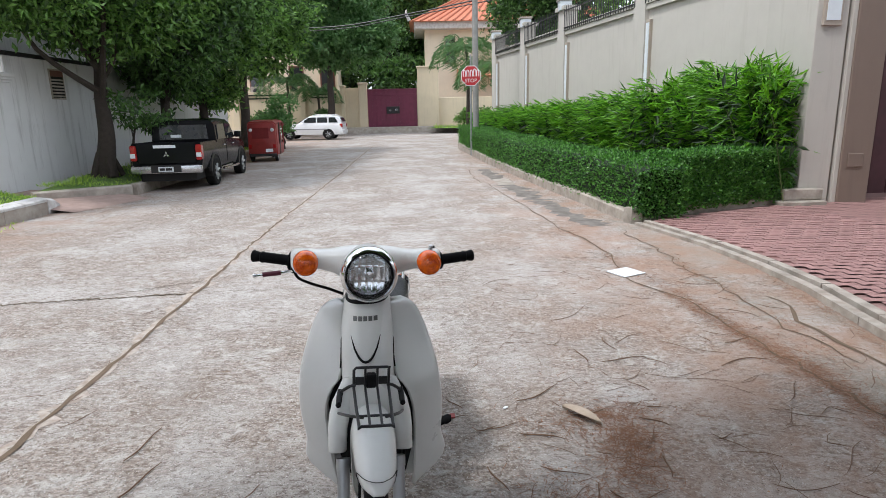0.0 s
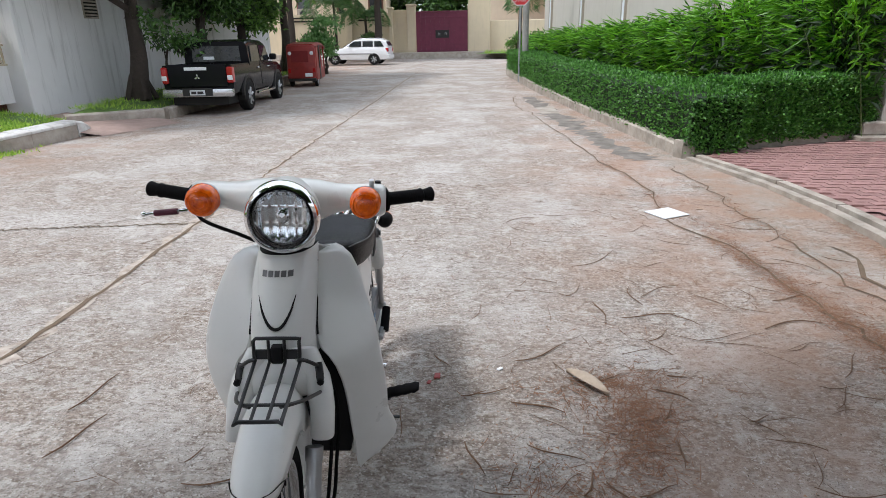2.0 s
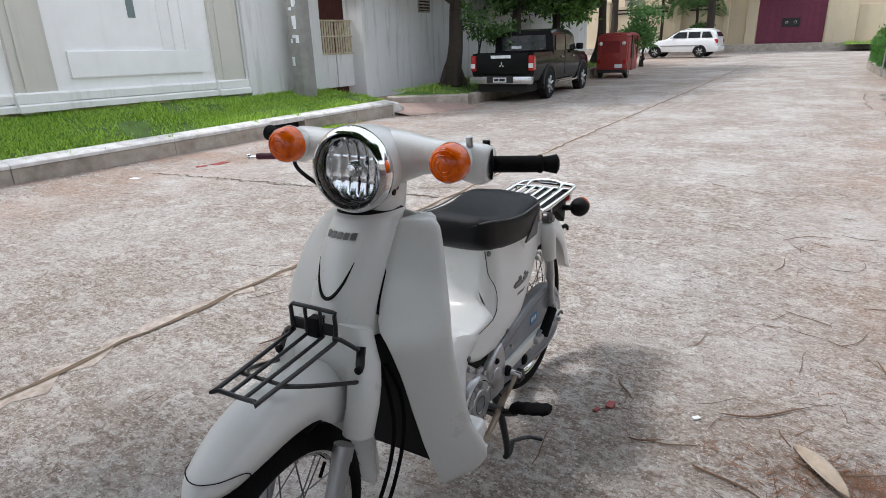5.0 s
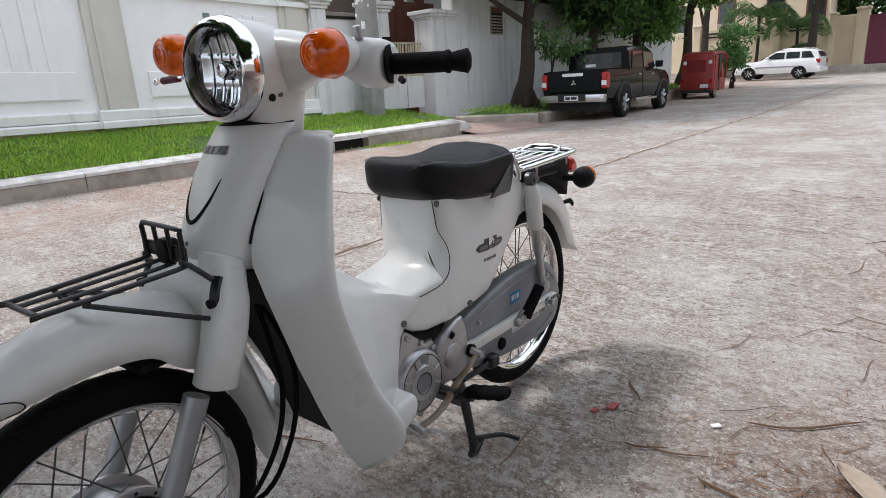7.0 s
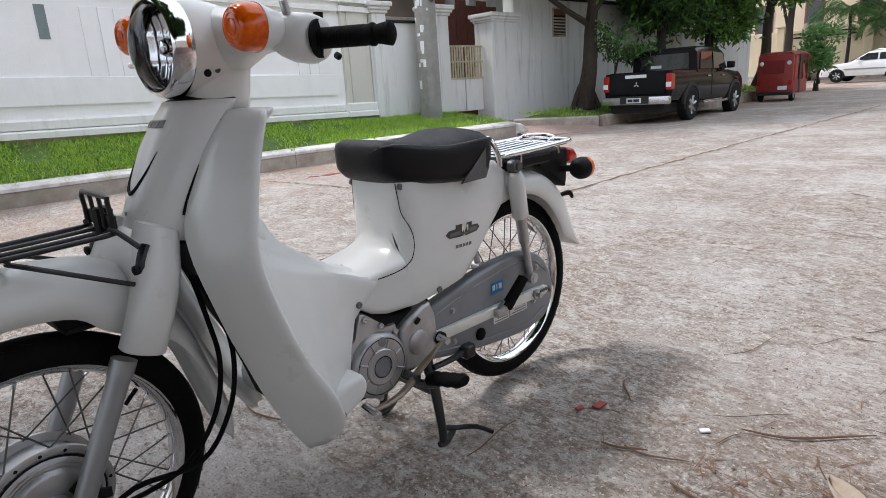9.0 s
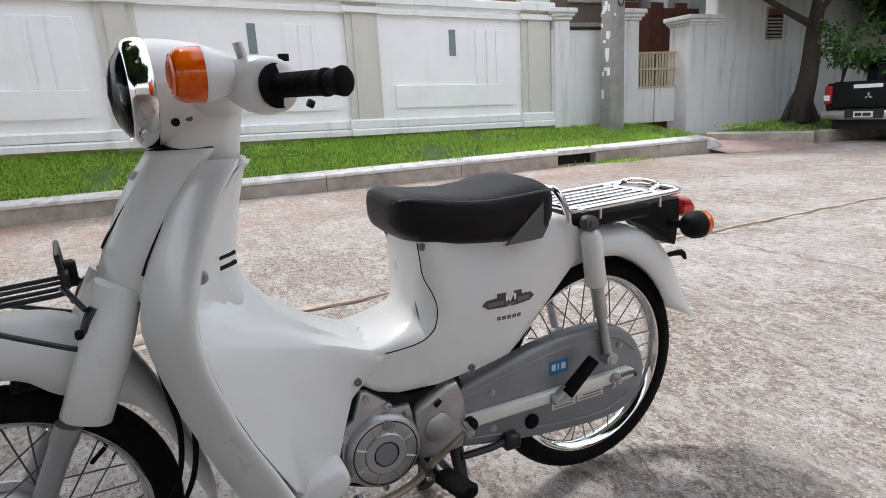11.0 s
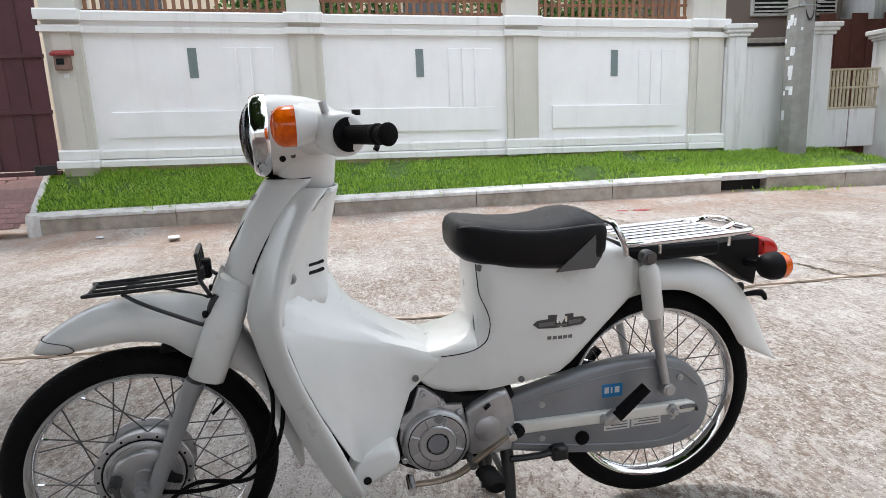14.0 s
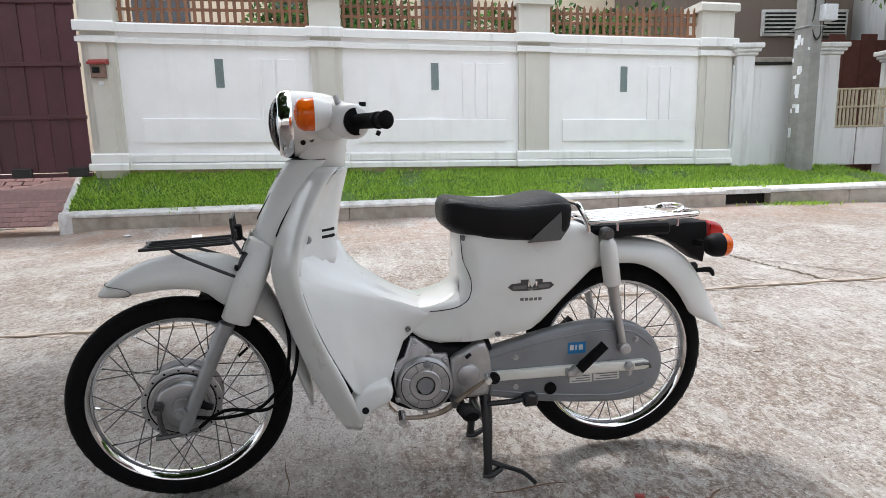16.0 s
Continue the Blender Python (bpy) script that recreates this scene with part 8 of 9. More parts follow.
for s in (1, -1):
    c = (-0.246, s * 0.096, 0.621)
    sg = bp("rear_signal", lathe([(0.024, 0.0), (0.022, 0.014), (0.012, 0.026), (-0.004, 0.033), (-0.02, 0.034), (-0.024, 0.034), (-0.024, 0.0)], "x", 24, centre=c), M["dull_black"], None, "black rear turn signal with amber lens", 50)
    part("lens", lathe([(-0.024, 0.033), (-0.04, 0.032), (-0.047, 0.027), (-0.05, 0.015), (-0.051, 0.0)], "x", 24, centre=c), M["amber"], sg, "amber lens")
    part("stalk", tube([(-0.225, s * 0.03, 0.622), (-0.24, s * 0.085, 0.622)], [0.013, 0.009], 8, 1), M["dull_black"], sg)
    bp("rear_reflector", tube([(-0.24, s * 0.03, 0.535), (-0.278, s * 0.04, 0.538), (-0.288, s * 0.045, 0.52)], [0.006, 0.009, 0.004], 8, 3), M["dull_black"])

# rear shocks
for s in (1, -1):
    y = s * 0.102
    sh = bp("shock_absorber", tube([(0.068, y, 0.655), (0.066, y, 0.644), (0.063, y, 0.622), (0.050, y, 0.53), (0.049, y, 0.525)], [0.015, 0.0215, 0.0235, 0.0235, 0.018], 18, 1), M["bike_white"], None, "white shock absorber cover", 60)
    part("shock_rod", tube([(0.050, y, 0.53), (0.036, y, 0.455), (0.034, y, 0.445), (0.013, y, 0.35)], [0.0155, 0.0155, 0.011, 0.010], 14, 1), M["alloy"], sh, "silver lower tube", smooth=60)
    part("shock_eye", lathe([(-0.014, 0.016), (0.014, 0.016), (0.016, 0.01), (0.018, 0.01), (0.018, 0.0)], "y", 14, centre=(0.012, y, 0.343)), M["alloy"], sh)
    part("shock_top_eye", lathe([(-0.012, 0.0175), (0.012, 0.0175), (0.014, 0.011), (0.02, 0.011), (0.02, 0.0)] if s > 0 else [(-0.02, 0.0), (-0.02, 0.011), (-0.014, 0.011), (-0.012, 0.0175), (0.012, 0.0175)], "y", 14, centre=(0.070, y, 0.670)), M["spoke"], sh)

# chain case and swing arm
out = [(0.40, 0.362), (0.248, 0.398), (0.162, 0.414), (0.09, 0.42), (0.02, 0.418), (-0.03, 0.405), (-0.07, 0.378), (-0.10, 0.335), (-0.115, 0.29), (-0.109, 0.245), (-0.09, 0.21), (-0.05, 0.187), (0.012, 0.178), (0.09, 0.18), (0.186, 0.189), (0.30, 0.205), (0.40, 0.226)]
CC = bp("chain_case", prism(curve2(out, 3), 0.045, 0.09, "y", 0.012, 3), M["case_grey"], None, "grey painted chain case", 50)
part("case_rib", tube([(0.39, 0.0905, 0.34), (0.25, 0.0905, 0.372), (0.10, 0.0905, 0.394), (0.02, 0.0905, 0.391), (-0.03, 0.0905, 0.378), (-0.075, 0.0905, 0.34)], 0.0025, 6, 3), M["case_grey"], CC)
part("case_rib", tube([(0.39, 0.0905, 0.245), (0.25, 0.0905, 0.222), (0.08, 0.0905, 0.204), (0.0, 0.0905, 0.205), (-0.06, 0.0905, 0.23)], 0.0025, 6, 3), M["case_grey"], CC)
for x, z in ((0.322, 0.335), (0.322, 0.25), (-0.012, 0.262), (-0.03, 0.362)):
    part("case_bolt", lathe([(0.089, 0.0085), (0.093, 0.0085), (0.093, 0.005), (0.097, 0.005), (0.097, 0.0)], "y", 6, centre=(x, 0, z)), M["alloy"], CC)
part("inspection_plug", lathe([(0.085, 0.017), (0.095, 0.017), (0.098, 0.013), (0.098, 0.0)], "y", 24, centre=(0.222, 0, 0.237)), M["rubber"], CC, "black rubber inspection plug")
part("decal", box(0.12, 0.0905, 0.333, 0.172, 0.0912, 0.366), M["decal_blue"], CC, "blue and white decal", smooth=0)
b = box(0.128, 0.0913, 0.343, 0.140, 0.0917, 0.358)
box(0.146, 0.0913, 0.343, 0.150, 0.0917, 0.358, bm=b); box(0.155, 0.0913, 0.343, 0.166, 0.0917, 0.358, bm=b)
part("decal_shape", b, M["decal_white"], CC, smooth=0)
for x0, x1, z0, z1 in ((0.100, 0.166, 0.246, 0.270), (0.018, 0.095, 0.248, 0.273)):
    dc = part("warning_label", box(x0, 0.0905, z0, x1, 0.0911, z1), M["decal_white"], CC, "white printed label", smooth=0)
    b = bmesh.new()
    for r in range(3):
        box(x0 + 0.006, 0.0911, z0 + 0.004 + r * 0.007, x1 - 0.006 - 0.012 * (r % 2), 0.0914, z0 + 0.0068 + r * 0.007, bm=b)
    part("label_lines", b, M["badge_grey"], CC, smooth=0)
for s in (1, -1):
    sa = bp("swing_arm", prism([(0.40, 0.276), (0.40, 0.302), (-0.05, 0.304), (-0.064, 0.297), (-0.064, 0.281), (-0.05, 0.275)], min(s * 0.088, s * 0.108), max(s * 0.088, s * 0.108), "y", 0.004, 2), M["arm_silver"], None, "pale silver swing arm", 50)
    part("pivot_nut", lathe([(0, 0.016), (0.012, 0.016), (0.012, 0.01), (0.018, 0.009), (0.018, 0)], "y", 12, centre=(0.388, s * 0.105 - (0.018 if s < 0 else 0), 0.289)), M["dull_black"], sa)
    part("axle_nut", lathe([(0, 0.014), (0.01, 0.014), (0.01, 0.008), (0.024, 0.008), (0.024, 0)], "y", 6, centre=(0.0, s * 0.106 - (0.024 if s < 0 else 0), 0.291)), M["alloy"], sa)
    part("chain_adjuster", tube([(-0.02, s * 0.112, 0.293), (-0.06, s * 0.112, 0.294), (-0.064, s * 0.112, 0.281)], 0.004, 6, 2), M["spoke"], sa)
    # folded passenger peg
    pg = bp("passenger_peg", tube([(0.168, s * 0.115, 0.288), (0.145, s * 0.12, 0.31)], 0.013, 10, 1), M["alloy"], None, "folded passenger footrest")
    part("peg_rubber", tube([(0.152, s * 0.126, 0.300), (0.080, s * 0.130, 0.366)], [0.0175, 0.016], 12, 1, flat=0.8), M["rubber"], pg, "black rubber sleeve", smooth=60)
    part("peg_bracket", box(0.135, min(s * 0.095, s * 0.125), 0.276, 0.185, max(s * 0.095, s * 0.125), 0.300, 0.005), M["alloy"], pg)

# engine
# oversized dull black block also stands in for the shaded gap round the covers
EN = bp("engine", prism(curve2([(0.676, 0.285), (0.668, 0.345), (0.648, 0.388), (0.605, 0.428), (0.56, 0.412), (0.50, 0.385), (0.44, 0.385), (0.385, 0.39), (0.375, 0.33), (0.385, 0.245), (0.45, 0.225), (0.53, 0.216), (0.61, 0.208), (0.66, 0.235)], 2), -0.095, 0.088, "y", 0.012, 2), M["dull_black"], None, "engine with cast alloy covers", 50)
EN.matrix_basis = Matrix.Translation((0.008, 0, -0.003))
part("cylinder", lathe([(0.66, 0.045)] + [p for k in range(7) for p in ((0.664 + 0.014 * k, 0.06), (0.668 + 0.014 * k, 0.06), (0.669 + 0.014 * k, 0.048))] + [(0.77, 0.04), (0.77, 0.0)], "x", 20, centre=(0, 0, 0.30)), M["alloy"], EN, "finned alloy cylinder")
CCV = part("generator_cover", lathe([(0.08, 0.080), (0.102, 0.078), (0.112, 0.072), (0.115, 0.066), (0.115, 0.044), (0.119, 0.04), (0.119, 0.026), (0.116, 0.024), (0.116, 0.0)], "y", 48, centre=(0.568, 0, 0.289)), M["alloy"], EN, "round cast alloy generator cover", smooth=35)
for k in range(8):
    a = radians(22 + 45 * k)
    part("cover_rib", tube([(0.568 + 0.043 * math.cos(a), 0.116, 0.289 + 0.043 * math.sin(a)), (0.568 + 0.063 * math.cos(a), 0.116, 0.289 + 0.063 * math.sin(a))], 0.0028, 6, 1), M["alloy"], CCV)
part("cover_cap", lathe([(0.114, 0.0235), (0.1175, 0.022), (0.1175, 0.0)], "y", 24, centre=(0.568, 0, 0.289)), M["case_grey"], CCV, "dark grey slotted cap")
for rr, yy in ((0.0655, 0.1152), (0.0425, 0.1158), (0.0245, 0.1192)):
    part("cover_groove", lathe([(yy, rr - 0.0012), (yy + 0.0005, rr), (yy, rr + 0.0012)], "y", 40, centre=(0.568, 0, 0.289)), M["dull_black"], CCV)
part("small_cap", lathe([(0.10, 0.011), (0.116, 0.011), (0.117, 0.0)], "y", 18, centre=(0.562, 0, 0.347)), M["case_grey"], CCV)
out = [(0.652, 0.30), (0.644, 0.352), (0.622, 0.366), (0.603, 0.42), (0.59, 0.418), (0.553, 0.388), (0.54, 0.37), (0.505, 0.368), (0.497, 0.33), (0.50, 0.25), (0.54, 0.222), (0.60, 0.215), (0.642, 0.24)]
part("crankcase_cover", prism(out, 0.07, 0.098, "y", 0.006, 2), M["alloy"], EN, "cast alloy crankcase cover", smooth=35)
for x, z in ((0.594, 0.405), (0.552, 0.378), (0.644, 0.335), (0.512, 0.352), (0.503, 0.262), (0.642, 0.25), (0.57, 0.208)):
    part("cover_bolt", lathe([(0.09, 0.0075), (0.105, 0.0075), (0.106, 0.004), (0.103, 0.0)], "y", 8, centre=(x, 0, z)), M["alloy"], EN)
out = [(0.497, 0.352), (0.48, 0.366), (0.425, 0.39), (0.402, 0.392), (0.388, 0.36), (0.383, 0.31), (0.388, 0.27), (0.395, 0.243), (0.44, 0.238), (0.497, 0.244)]
SC = part("sprocket_cover", prism(out, 0.06, 0.108, "y", 0.010, 3), M["alloy"], EN, "cast alloy sprocket cover", smooth=35)
part("cover_recess", tube([(0.452, 0.106, 0.362), (0.447, 0.11, 0.356)], 0.009, 10, 1), M["dull_black"], SC)
b = lathe([(0.100, 0.035), (0.112, 0.03), (0.1165, 0.02), (0.117, 0.0)], "y", 28, centre=(0.45, 0, 0.305))
part("cover_bulge", b, M["alloy"], SC)
GL = bp("gear_pedal", tube([(0.417, 0.15, 0.304), (0.45, 0.15, 0.283), (0.49, 0.14, 0.25), (0.53, 0.14, 0.222), (0.58, 0.146, 0.213), (0.64, 0.152, 0.217)], [0.006, 0.007, 0.010, 0.010, 0.0085, 0.008], 8, 3, flat=0.7), M["rust_metal"], None, "worn steel heel-and-toe gear pedal")
part("pedal_tip", tube([(0.415, 0.135, 0.307), (0.415, 0.165, 0.303)], 0.0095, 10, 1), M["chrome"], GL)
part("pedal_tip", tube([(0.645, 0.13, 0.220), (0.645, 0.175, 0.214)], 0.0115, 10, 1), M["chrome"], GL)
part("pedal_shaft", tube([(0.503, 0.08, 0.238), (0.503, 0.15, 0.238)], 0.009, 10, 1), M["spoke"], GL)

# footrests, centre stand
for s in (1, -1):
    fp = bp("footrest", tube([(0.47, s * 0.02, 0.205), (0.475, s * 0.12, 0.205), (0.482, s * 0.18, 0.225)], 0.011, 8, 2), M["black_paint"], None, "black footrest bar")
    secs = []
    for k in range(9):
        y = 0.165 + 0.115 * k / 8
        r = 0.021 if k % 2 else 0.0185
        if k in (0, 8):
            r = 0.014
        secs.append([(0.482 + r * 1.15 * math.cos(2 * math.pi * j / 14), s * y, 0.236 + 0.25 * (y - 0.165) + r * 0.8 * math.sin(2 * math.pi * j / 14)) for j in range(14)])
    part("footrest_rubber", loft(secs), M["rubber"], fp, "ribbed black rubber sleeve")
    b = tube([(0.405, s * 0.07, 0.225), (0.405, s * 0.095, 0.15), (0.41, s * 0.118, 0.05), (0.412, s * 0.12, 0.016)], [0.017, 0.0145, 0.012, 0.012], 10, 3, flat=0.8)
    tube([(0.425, s * 0.12, 0.012), (0.40, s * 0.12, 0.012), (0.37, s * 0.118, 0.028)], [0.008, 0.011, 0.008], 8, 3, bm=b)
    bp("stand_leg", b, M["black_paint"], None, "black centre stand leg")
bp("stand_tang", tube([(0.405, 0.118, 0.05), (0.37, 0.12, 0.034), (0.32, 0.15, 0.026), (0.292, 0.185, 0.010)], [0.008, 0.007, 0.0065, 0.006], 8, 3), M["black_paint"], None, "black stand foot lever")
b = tube([(0.405, -0.075, 0.22), (0.405, 0.075, 0.22)], 0.016, 10, 1)
tube([(0.405, -0.1, 0.14), (0.405, 0.1, 0.14)], 0.009, 8, 1, bm=b)
bp("stand_cross_bar", b, M["black_paint"])
bp("brake_rod", tube([(0.40, 0.09, 0.207), (0.33, 0.10, 0.212), (0.27, 0.10, 0.222)], 0.008, 8, 2), M["black_paint"])
bp("side_stand_foot", box(0.264, 0.085, 0.196, 0.305, 0.115, 0.232, 0.006), M["black_paint"])

# headlamp and handlebar cover, in the straight-ahead pose
HLZ = 0.979
secs = []
for x, r, dz, sq in ((0.897, 0.0828, 0, 1), (0.872, 0.0835, 0, 1), (0.838, 0.080, 0.001, 1), (0.806, 0.072, 0.004, 1), (0.778, 0.06, 0.008, 1), (0.755, 0.042, 0.012, 1), (0.742, 0.02, 0.014, 1)):
    secs.append([(x, r * 1.0 * math.cos(2 * math.pi * k / 32), HLZ + dz + r * math.sin(2 * math.pi * k / 32)) for k in range(32)])
b = loft(secs, caps=False)
# neck down to the cowl
secs = []
for z, xf, xr, w in ((0.985, 0.87, 0.745, 0.062), (0.94, 0.877, 0.751, 0.063), (0.905, 0.882, 0.756, 0.063), (0.88, 0.874, 0.759, 0.060), (0.868, 0.862, 0.762, 0.056)):
    xc, rx = (xf + xr) / 2, (xf - xr) / 2
    secs.append([(xc + rx * math.copysign(abs(math.cos(2 * math.pi * k / 28)) ** 0.7, math.cos(2 * math.pi * k / 28)), w * math.copysign(abs(math.sin(2 * math.pi * k / 28)) ** 0.8, math.sin(2 * math.pi * k / 28)), z + (0.0 if z > 0.87 else 0.06 * (xc - (xc + rx * math.cos(2 * math.pi * k / 28))))) for k in range(28)])
join(b, loft(secs))
# arms out to the signals and switch pods
for s in (1, -1):
    secs = []
    for y, xc, zc, rx, rz in ((0.0, 0.80, 0.985, 0.062, 0.062), (0.04, 0.80, 0.988, 0.060, 0.058), (0.075, 0.797, 0.994, 0.054, 0.048), (0.11, 0.792, 0.998, 0.046, 0.036), (0.15, 0.784, 1.0, 0.042, 0.03), (0.175, 0.776, 0.998, 0.042, 0.032), (0.19, 0.775, 0.993, 0.041, 0.037), (0.205, 0.769, 0.989, 0.04, 0.04), (0.222, 0.763, 0.987, 0.04, 0.04), (0.232, 0.759, 0.987, 0.036, 0.036), (0.236, 0.756, 0.987, 0.028, 0.028)):
        secs.append([(xc + rx * math.copysign(abs(math.cos(2 * math.pi * k / 24)) ** 0.85, math.cos(2 * math.pi * k / 24)), s * y, zc + rz * math.copysign(abs(math.sin(2 * math.pi * k / 24)) ** 0.85, math.sin(2 * math.pi * k / 24))) for k in range(24)])
    join(b, loft(secs))
HC = bp("handlebar_cover", b, M["bike_white"], None, "white headlamp and handlebar cover", 60, True)
for s in (1, -1):
    part("cover_hole", lathe([(0, 0.0065), (0.003, 0.0065), (0.0032, 0.0)], "y", 12, centre=(0.866, s * 0.0735 - 0.0015, 0.936)), M["dull_black"], HC)
    part("cover_hole", lathe([(0, 0.0055), (0.003, 0.0055), (0.0032, 0.0)], "y", 12, centre=(0.845, s * 0.0695 - 0.0015, 0.941)), M["seat_grey"], HC)
HL = bp("headlamp", lathe([(0.876, 0.084), (0.879, 0.0862), (0.889, 0.0860), (0.901, 0.083), (0.909, 0.0785), (0.911, 0.074), (0.905, 0.0715), (0.895, 0.0715)], "x", 56, centre=(0, 0, HLZ)), M["chrome"], None, "round headlamp with a chrome ring", 60, True)
HL.matrix_basis = TURNED @ Matrix.Translation((0.011, 0, 0))
part("lamp_rim", lathe([(0.9035, 0.0714), (0.898, 0.067), (0.893, 0.0655), (0.89, 0.0668)], "x", 48, centre=(0, 0, HLZ)), M["dull_black"], HL, "black inner rim")
rows = []
for i in range(31):
    zz = -0.066 + 0.132 * i / 30
    row = []
    for j in range(67):
        yy = (-0.066 + 0.132 * j / 66) * math.sqrt(max(0.0004, 1 - (zz / 0.0672) ** 2))
        rr = math.hypot(yy, zz)
        flute = 0.0026 * abs(math.sin(math.pi * (yy + 0.011) / 0.022)) if abs(zz) < 0.056 else 0.0
        step = 0.002 * (round(zz / 0.045) % 2)
        row.append((0.875 + 3.4 * rr * rr - flute - step, yy, HLZ + zz))
    rows.append(row)
part("bowl", loft(rows, closed_ring=False, caps=False), M["reflector"], HL, "fluted mirror bowl", smooth=25)
part("bulb_shield", lathe([(0.87, 0.016), (0.886, 0.015), (0.893, 0.011), (0.895, 0.0)], "x", 24, centre=(0, 0, HLZ)), M["chrome"], HL, "chrome bulb shield")
ln = part("lens", lathe([(0.903, 0.0716), (0.914, 0.066), (0.925, 0.05), (0.932, 0.03), (0.935, 0.0)], "x", 48, centre=(0, 0, HLZ)), M["glass"], HL, "clear convex glass")
ln.visible_shadow = False
for s in (1, -1):
    c = (0.833, s * 0.187, 1.004)
    sg = bp("front_signal", lathe([(-0.03, 0.026), (0.0, 0.036), (0.008, 0.0385), (0.010, 0.0385), (0.010, 0.0)], "x", 28, centre=c), M["bike_white"], None, "front turn signal with an amber lens", 50, True)
    part("lens", lathe([(0.010, 0.0375), (0.034, 0.0365), (0.044, 0.032), (0.05, 0.022), (0.052, 0.0)], "x", 28, centre=c), M["amber"], sg, "amber lens", smooth=50)
    for r in (0.012, 0.02, 0.028):
        part("lens_ring", lathe([(0.0525 - (r / 0.037) ** 2 * 0.009, r - 0.001), (0.0537 - (r / 0.037) ** 2 * 0.009, r), (0.0525 - (r / 0.037) ** 2 * 0.009, r + 0.001)], "x", 28, centre=c), M["amber"], sg)
    d = Vector((-0.042, s * 0.1095, 0.0043))
    p0 = Vector((0.754, s * 0.232, 0.987))
    gp = bp("grip", tube([p0, p0 + d * 0.04, p0 + d * 0.05, p0 + d * 0.8, p0 + d * 0.83, p0 + d * 0.87, p0 + d * 0.9, p0 + d * 1.12, p0 + d * 1.16], [0.031, 0.031, 0.0165, 0.0165, 0.0185, 0.0185, 0.0145, 0.0195, 0.012], 18, 1), M["rubber"], None, "black rubber handlebar grip", 40, True)
    b = bmesh.new()
    for k in range(14):
        q = p0 + d * (0.1 + 0.048 * k)
        tube([q - d * 0.008, q + d * 0.008], 0.0172, 14, 1, bm=b)
    part("grip_rib", b, M["rubber"], gp)
bp("mirror_post", tube([(0.786, 0.2, 1.02), (0.794, 0.2, 1.046)], [0.0075, 0.0065], 10, 1), M["alloy"], None, "", 40, True)
bp("switch_knob", tube([(0.735, 0.215, 1.02), (0.735, 0.215, 1.03)], 0.008, 10, 1), M["dull_black"], None, "", 40, True)
bp("switch_knob", tube([(0.706, 0.22, 0.962), (0.698, 0.22, 0.958)], 0.006, 10, 1), M["dull_black"], None, "", 40, True)
LVR = bp("brake_lever", tube([(0.785, -0.225, 0.965), (0.80, -0.26, 0.962), (0.80, -0.34, 0.952)], [0.009, 0.0055, 0.005], 8, 3, flat=0.7), M["chrome"], None, "chrome brake lever with a maroon sleeve", 40, True)
part("lever_sleeve", tube([(0.80, -0.264, 0.961), (0.80, -0.318, 0.955)], 0.0075, 10, 1), M["maroon_rubber"], LVR)
part("lever_ball", lathe([(-0.006, 0), (-0.004, 0.0055), (0, 0.007), (0.004, 0.0055), (0.006, 0)], "y", 12, centre=(0.80, -0.343, 0.952)), M["chrome"], LVR)
part("lever_holder", tube([(0.775, -0.205, 0.972), (0.785, -0.235, 0.966)], 0.013, 8, 1), M["dull_black"], LVR)
bp("brake_cable", tube([(0.79, -0.225, 0.962), (0.80, -0.21, 0.942), (0.82, -0.17, 0.93), (0.84, -0.12, 0.92), (0.85, -0.075, 0.905)], 0.0045, 8, 4), M["rubber"], None, "black cable from the lever", 60, True)
for dy, dx in ((0.0, 0.0), (0.014, -0.02)):
    bp("front_brake_cable", tube([(0.955, 0.085 + dy, 0.60), (0.945 + dx, 0.10 + dy, 0.52), (0.935 + dx, 0.105 + dy, 0.43), (0.955 + dx, 0.10 + dy, 0.33), (1.02 + dx, 0.095 + dy, 0.255), (1.11, 0.08, 0.232 - dx), (1.19, 0.06, 0.205 + 2 * dx * (1 if dx else 0) + 0.03)], 0.0048, 8, 5), M["rubber"], None, "black rubber brake cable", 60, True)
bp("head_tube", tube([(0.80, 0, 0.9), (0.955, 0, 0.64)], 0.03, 12, 1), M["dull_black"])

# ---- litter on the road ----
r = np.random.default_rng(12)
def twig_mesh(x, y, ln, a, bend, rad, z=0.004):
    P = []
    for k in range(5):
        t = k / 4 - 0.5
        u, v = t * ln, bend * ln * (t * t - 0.08) + 0.02 * ln * math.sin(9 * t)
        P.append((x + u * math.cos(a) - v * math.sin(a), y + u * math.sin(a) + v * math.cos(a), road_z(y) + z + rad))
    return tube(P, [rad * 0.6, rad, rad, rad * 0.8, rad * 0.4], 5, 3)


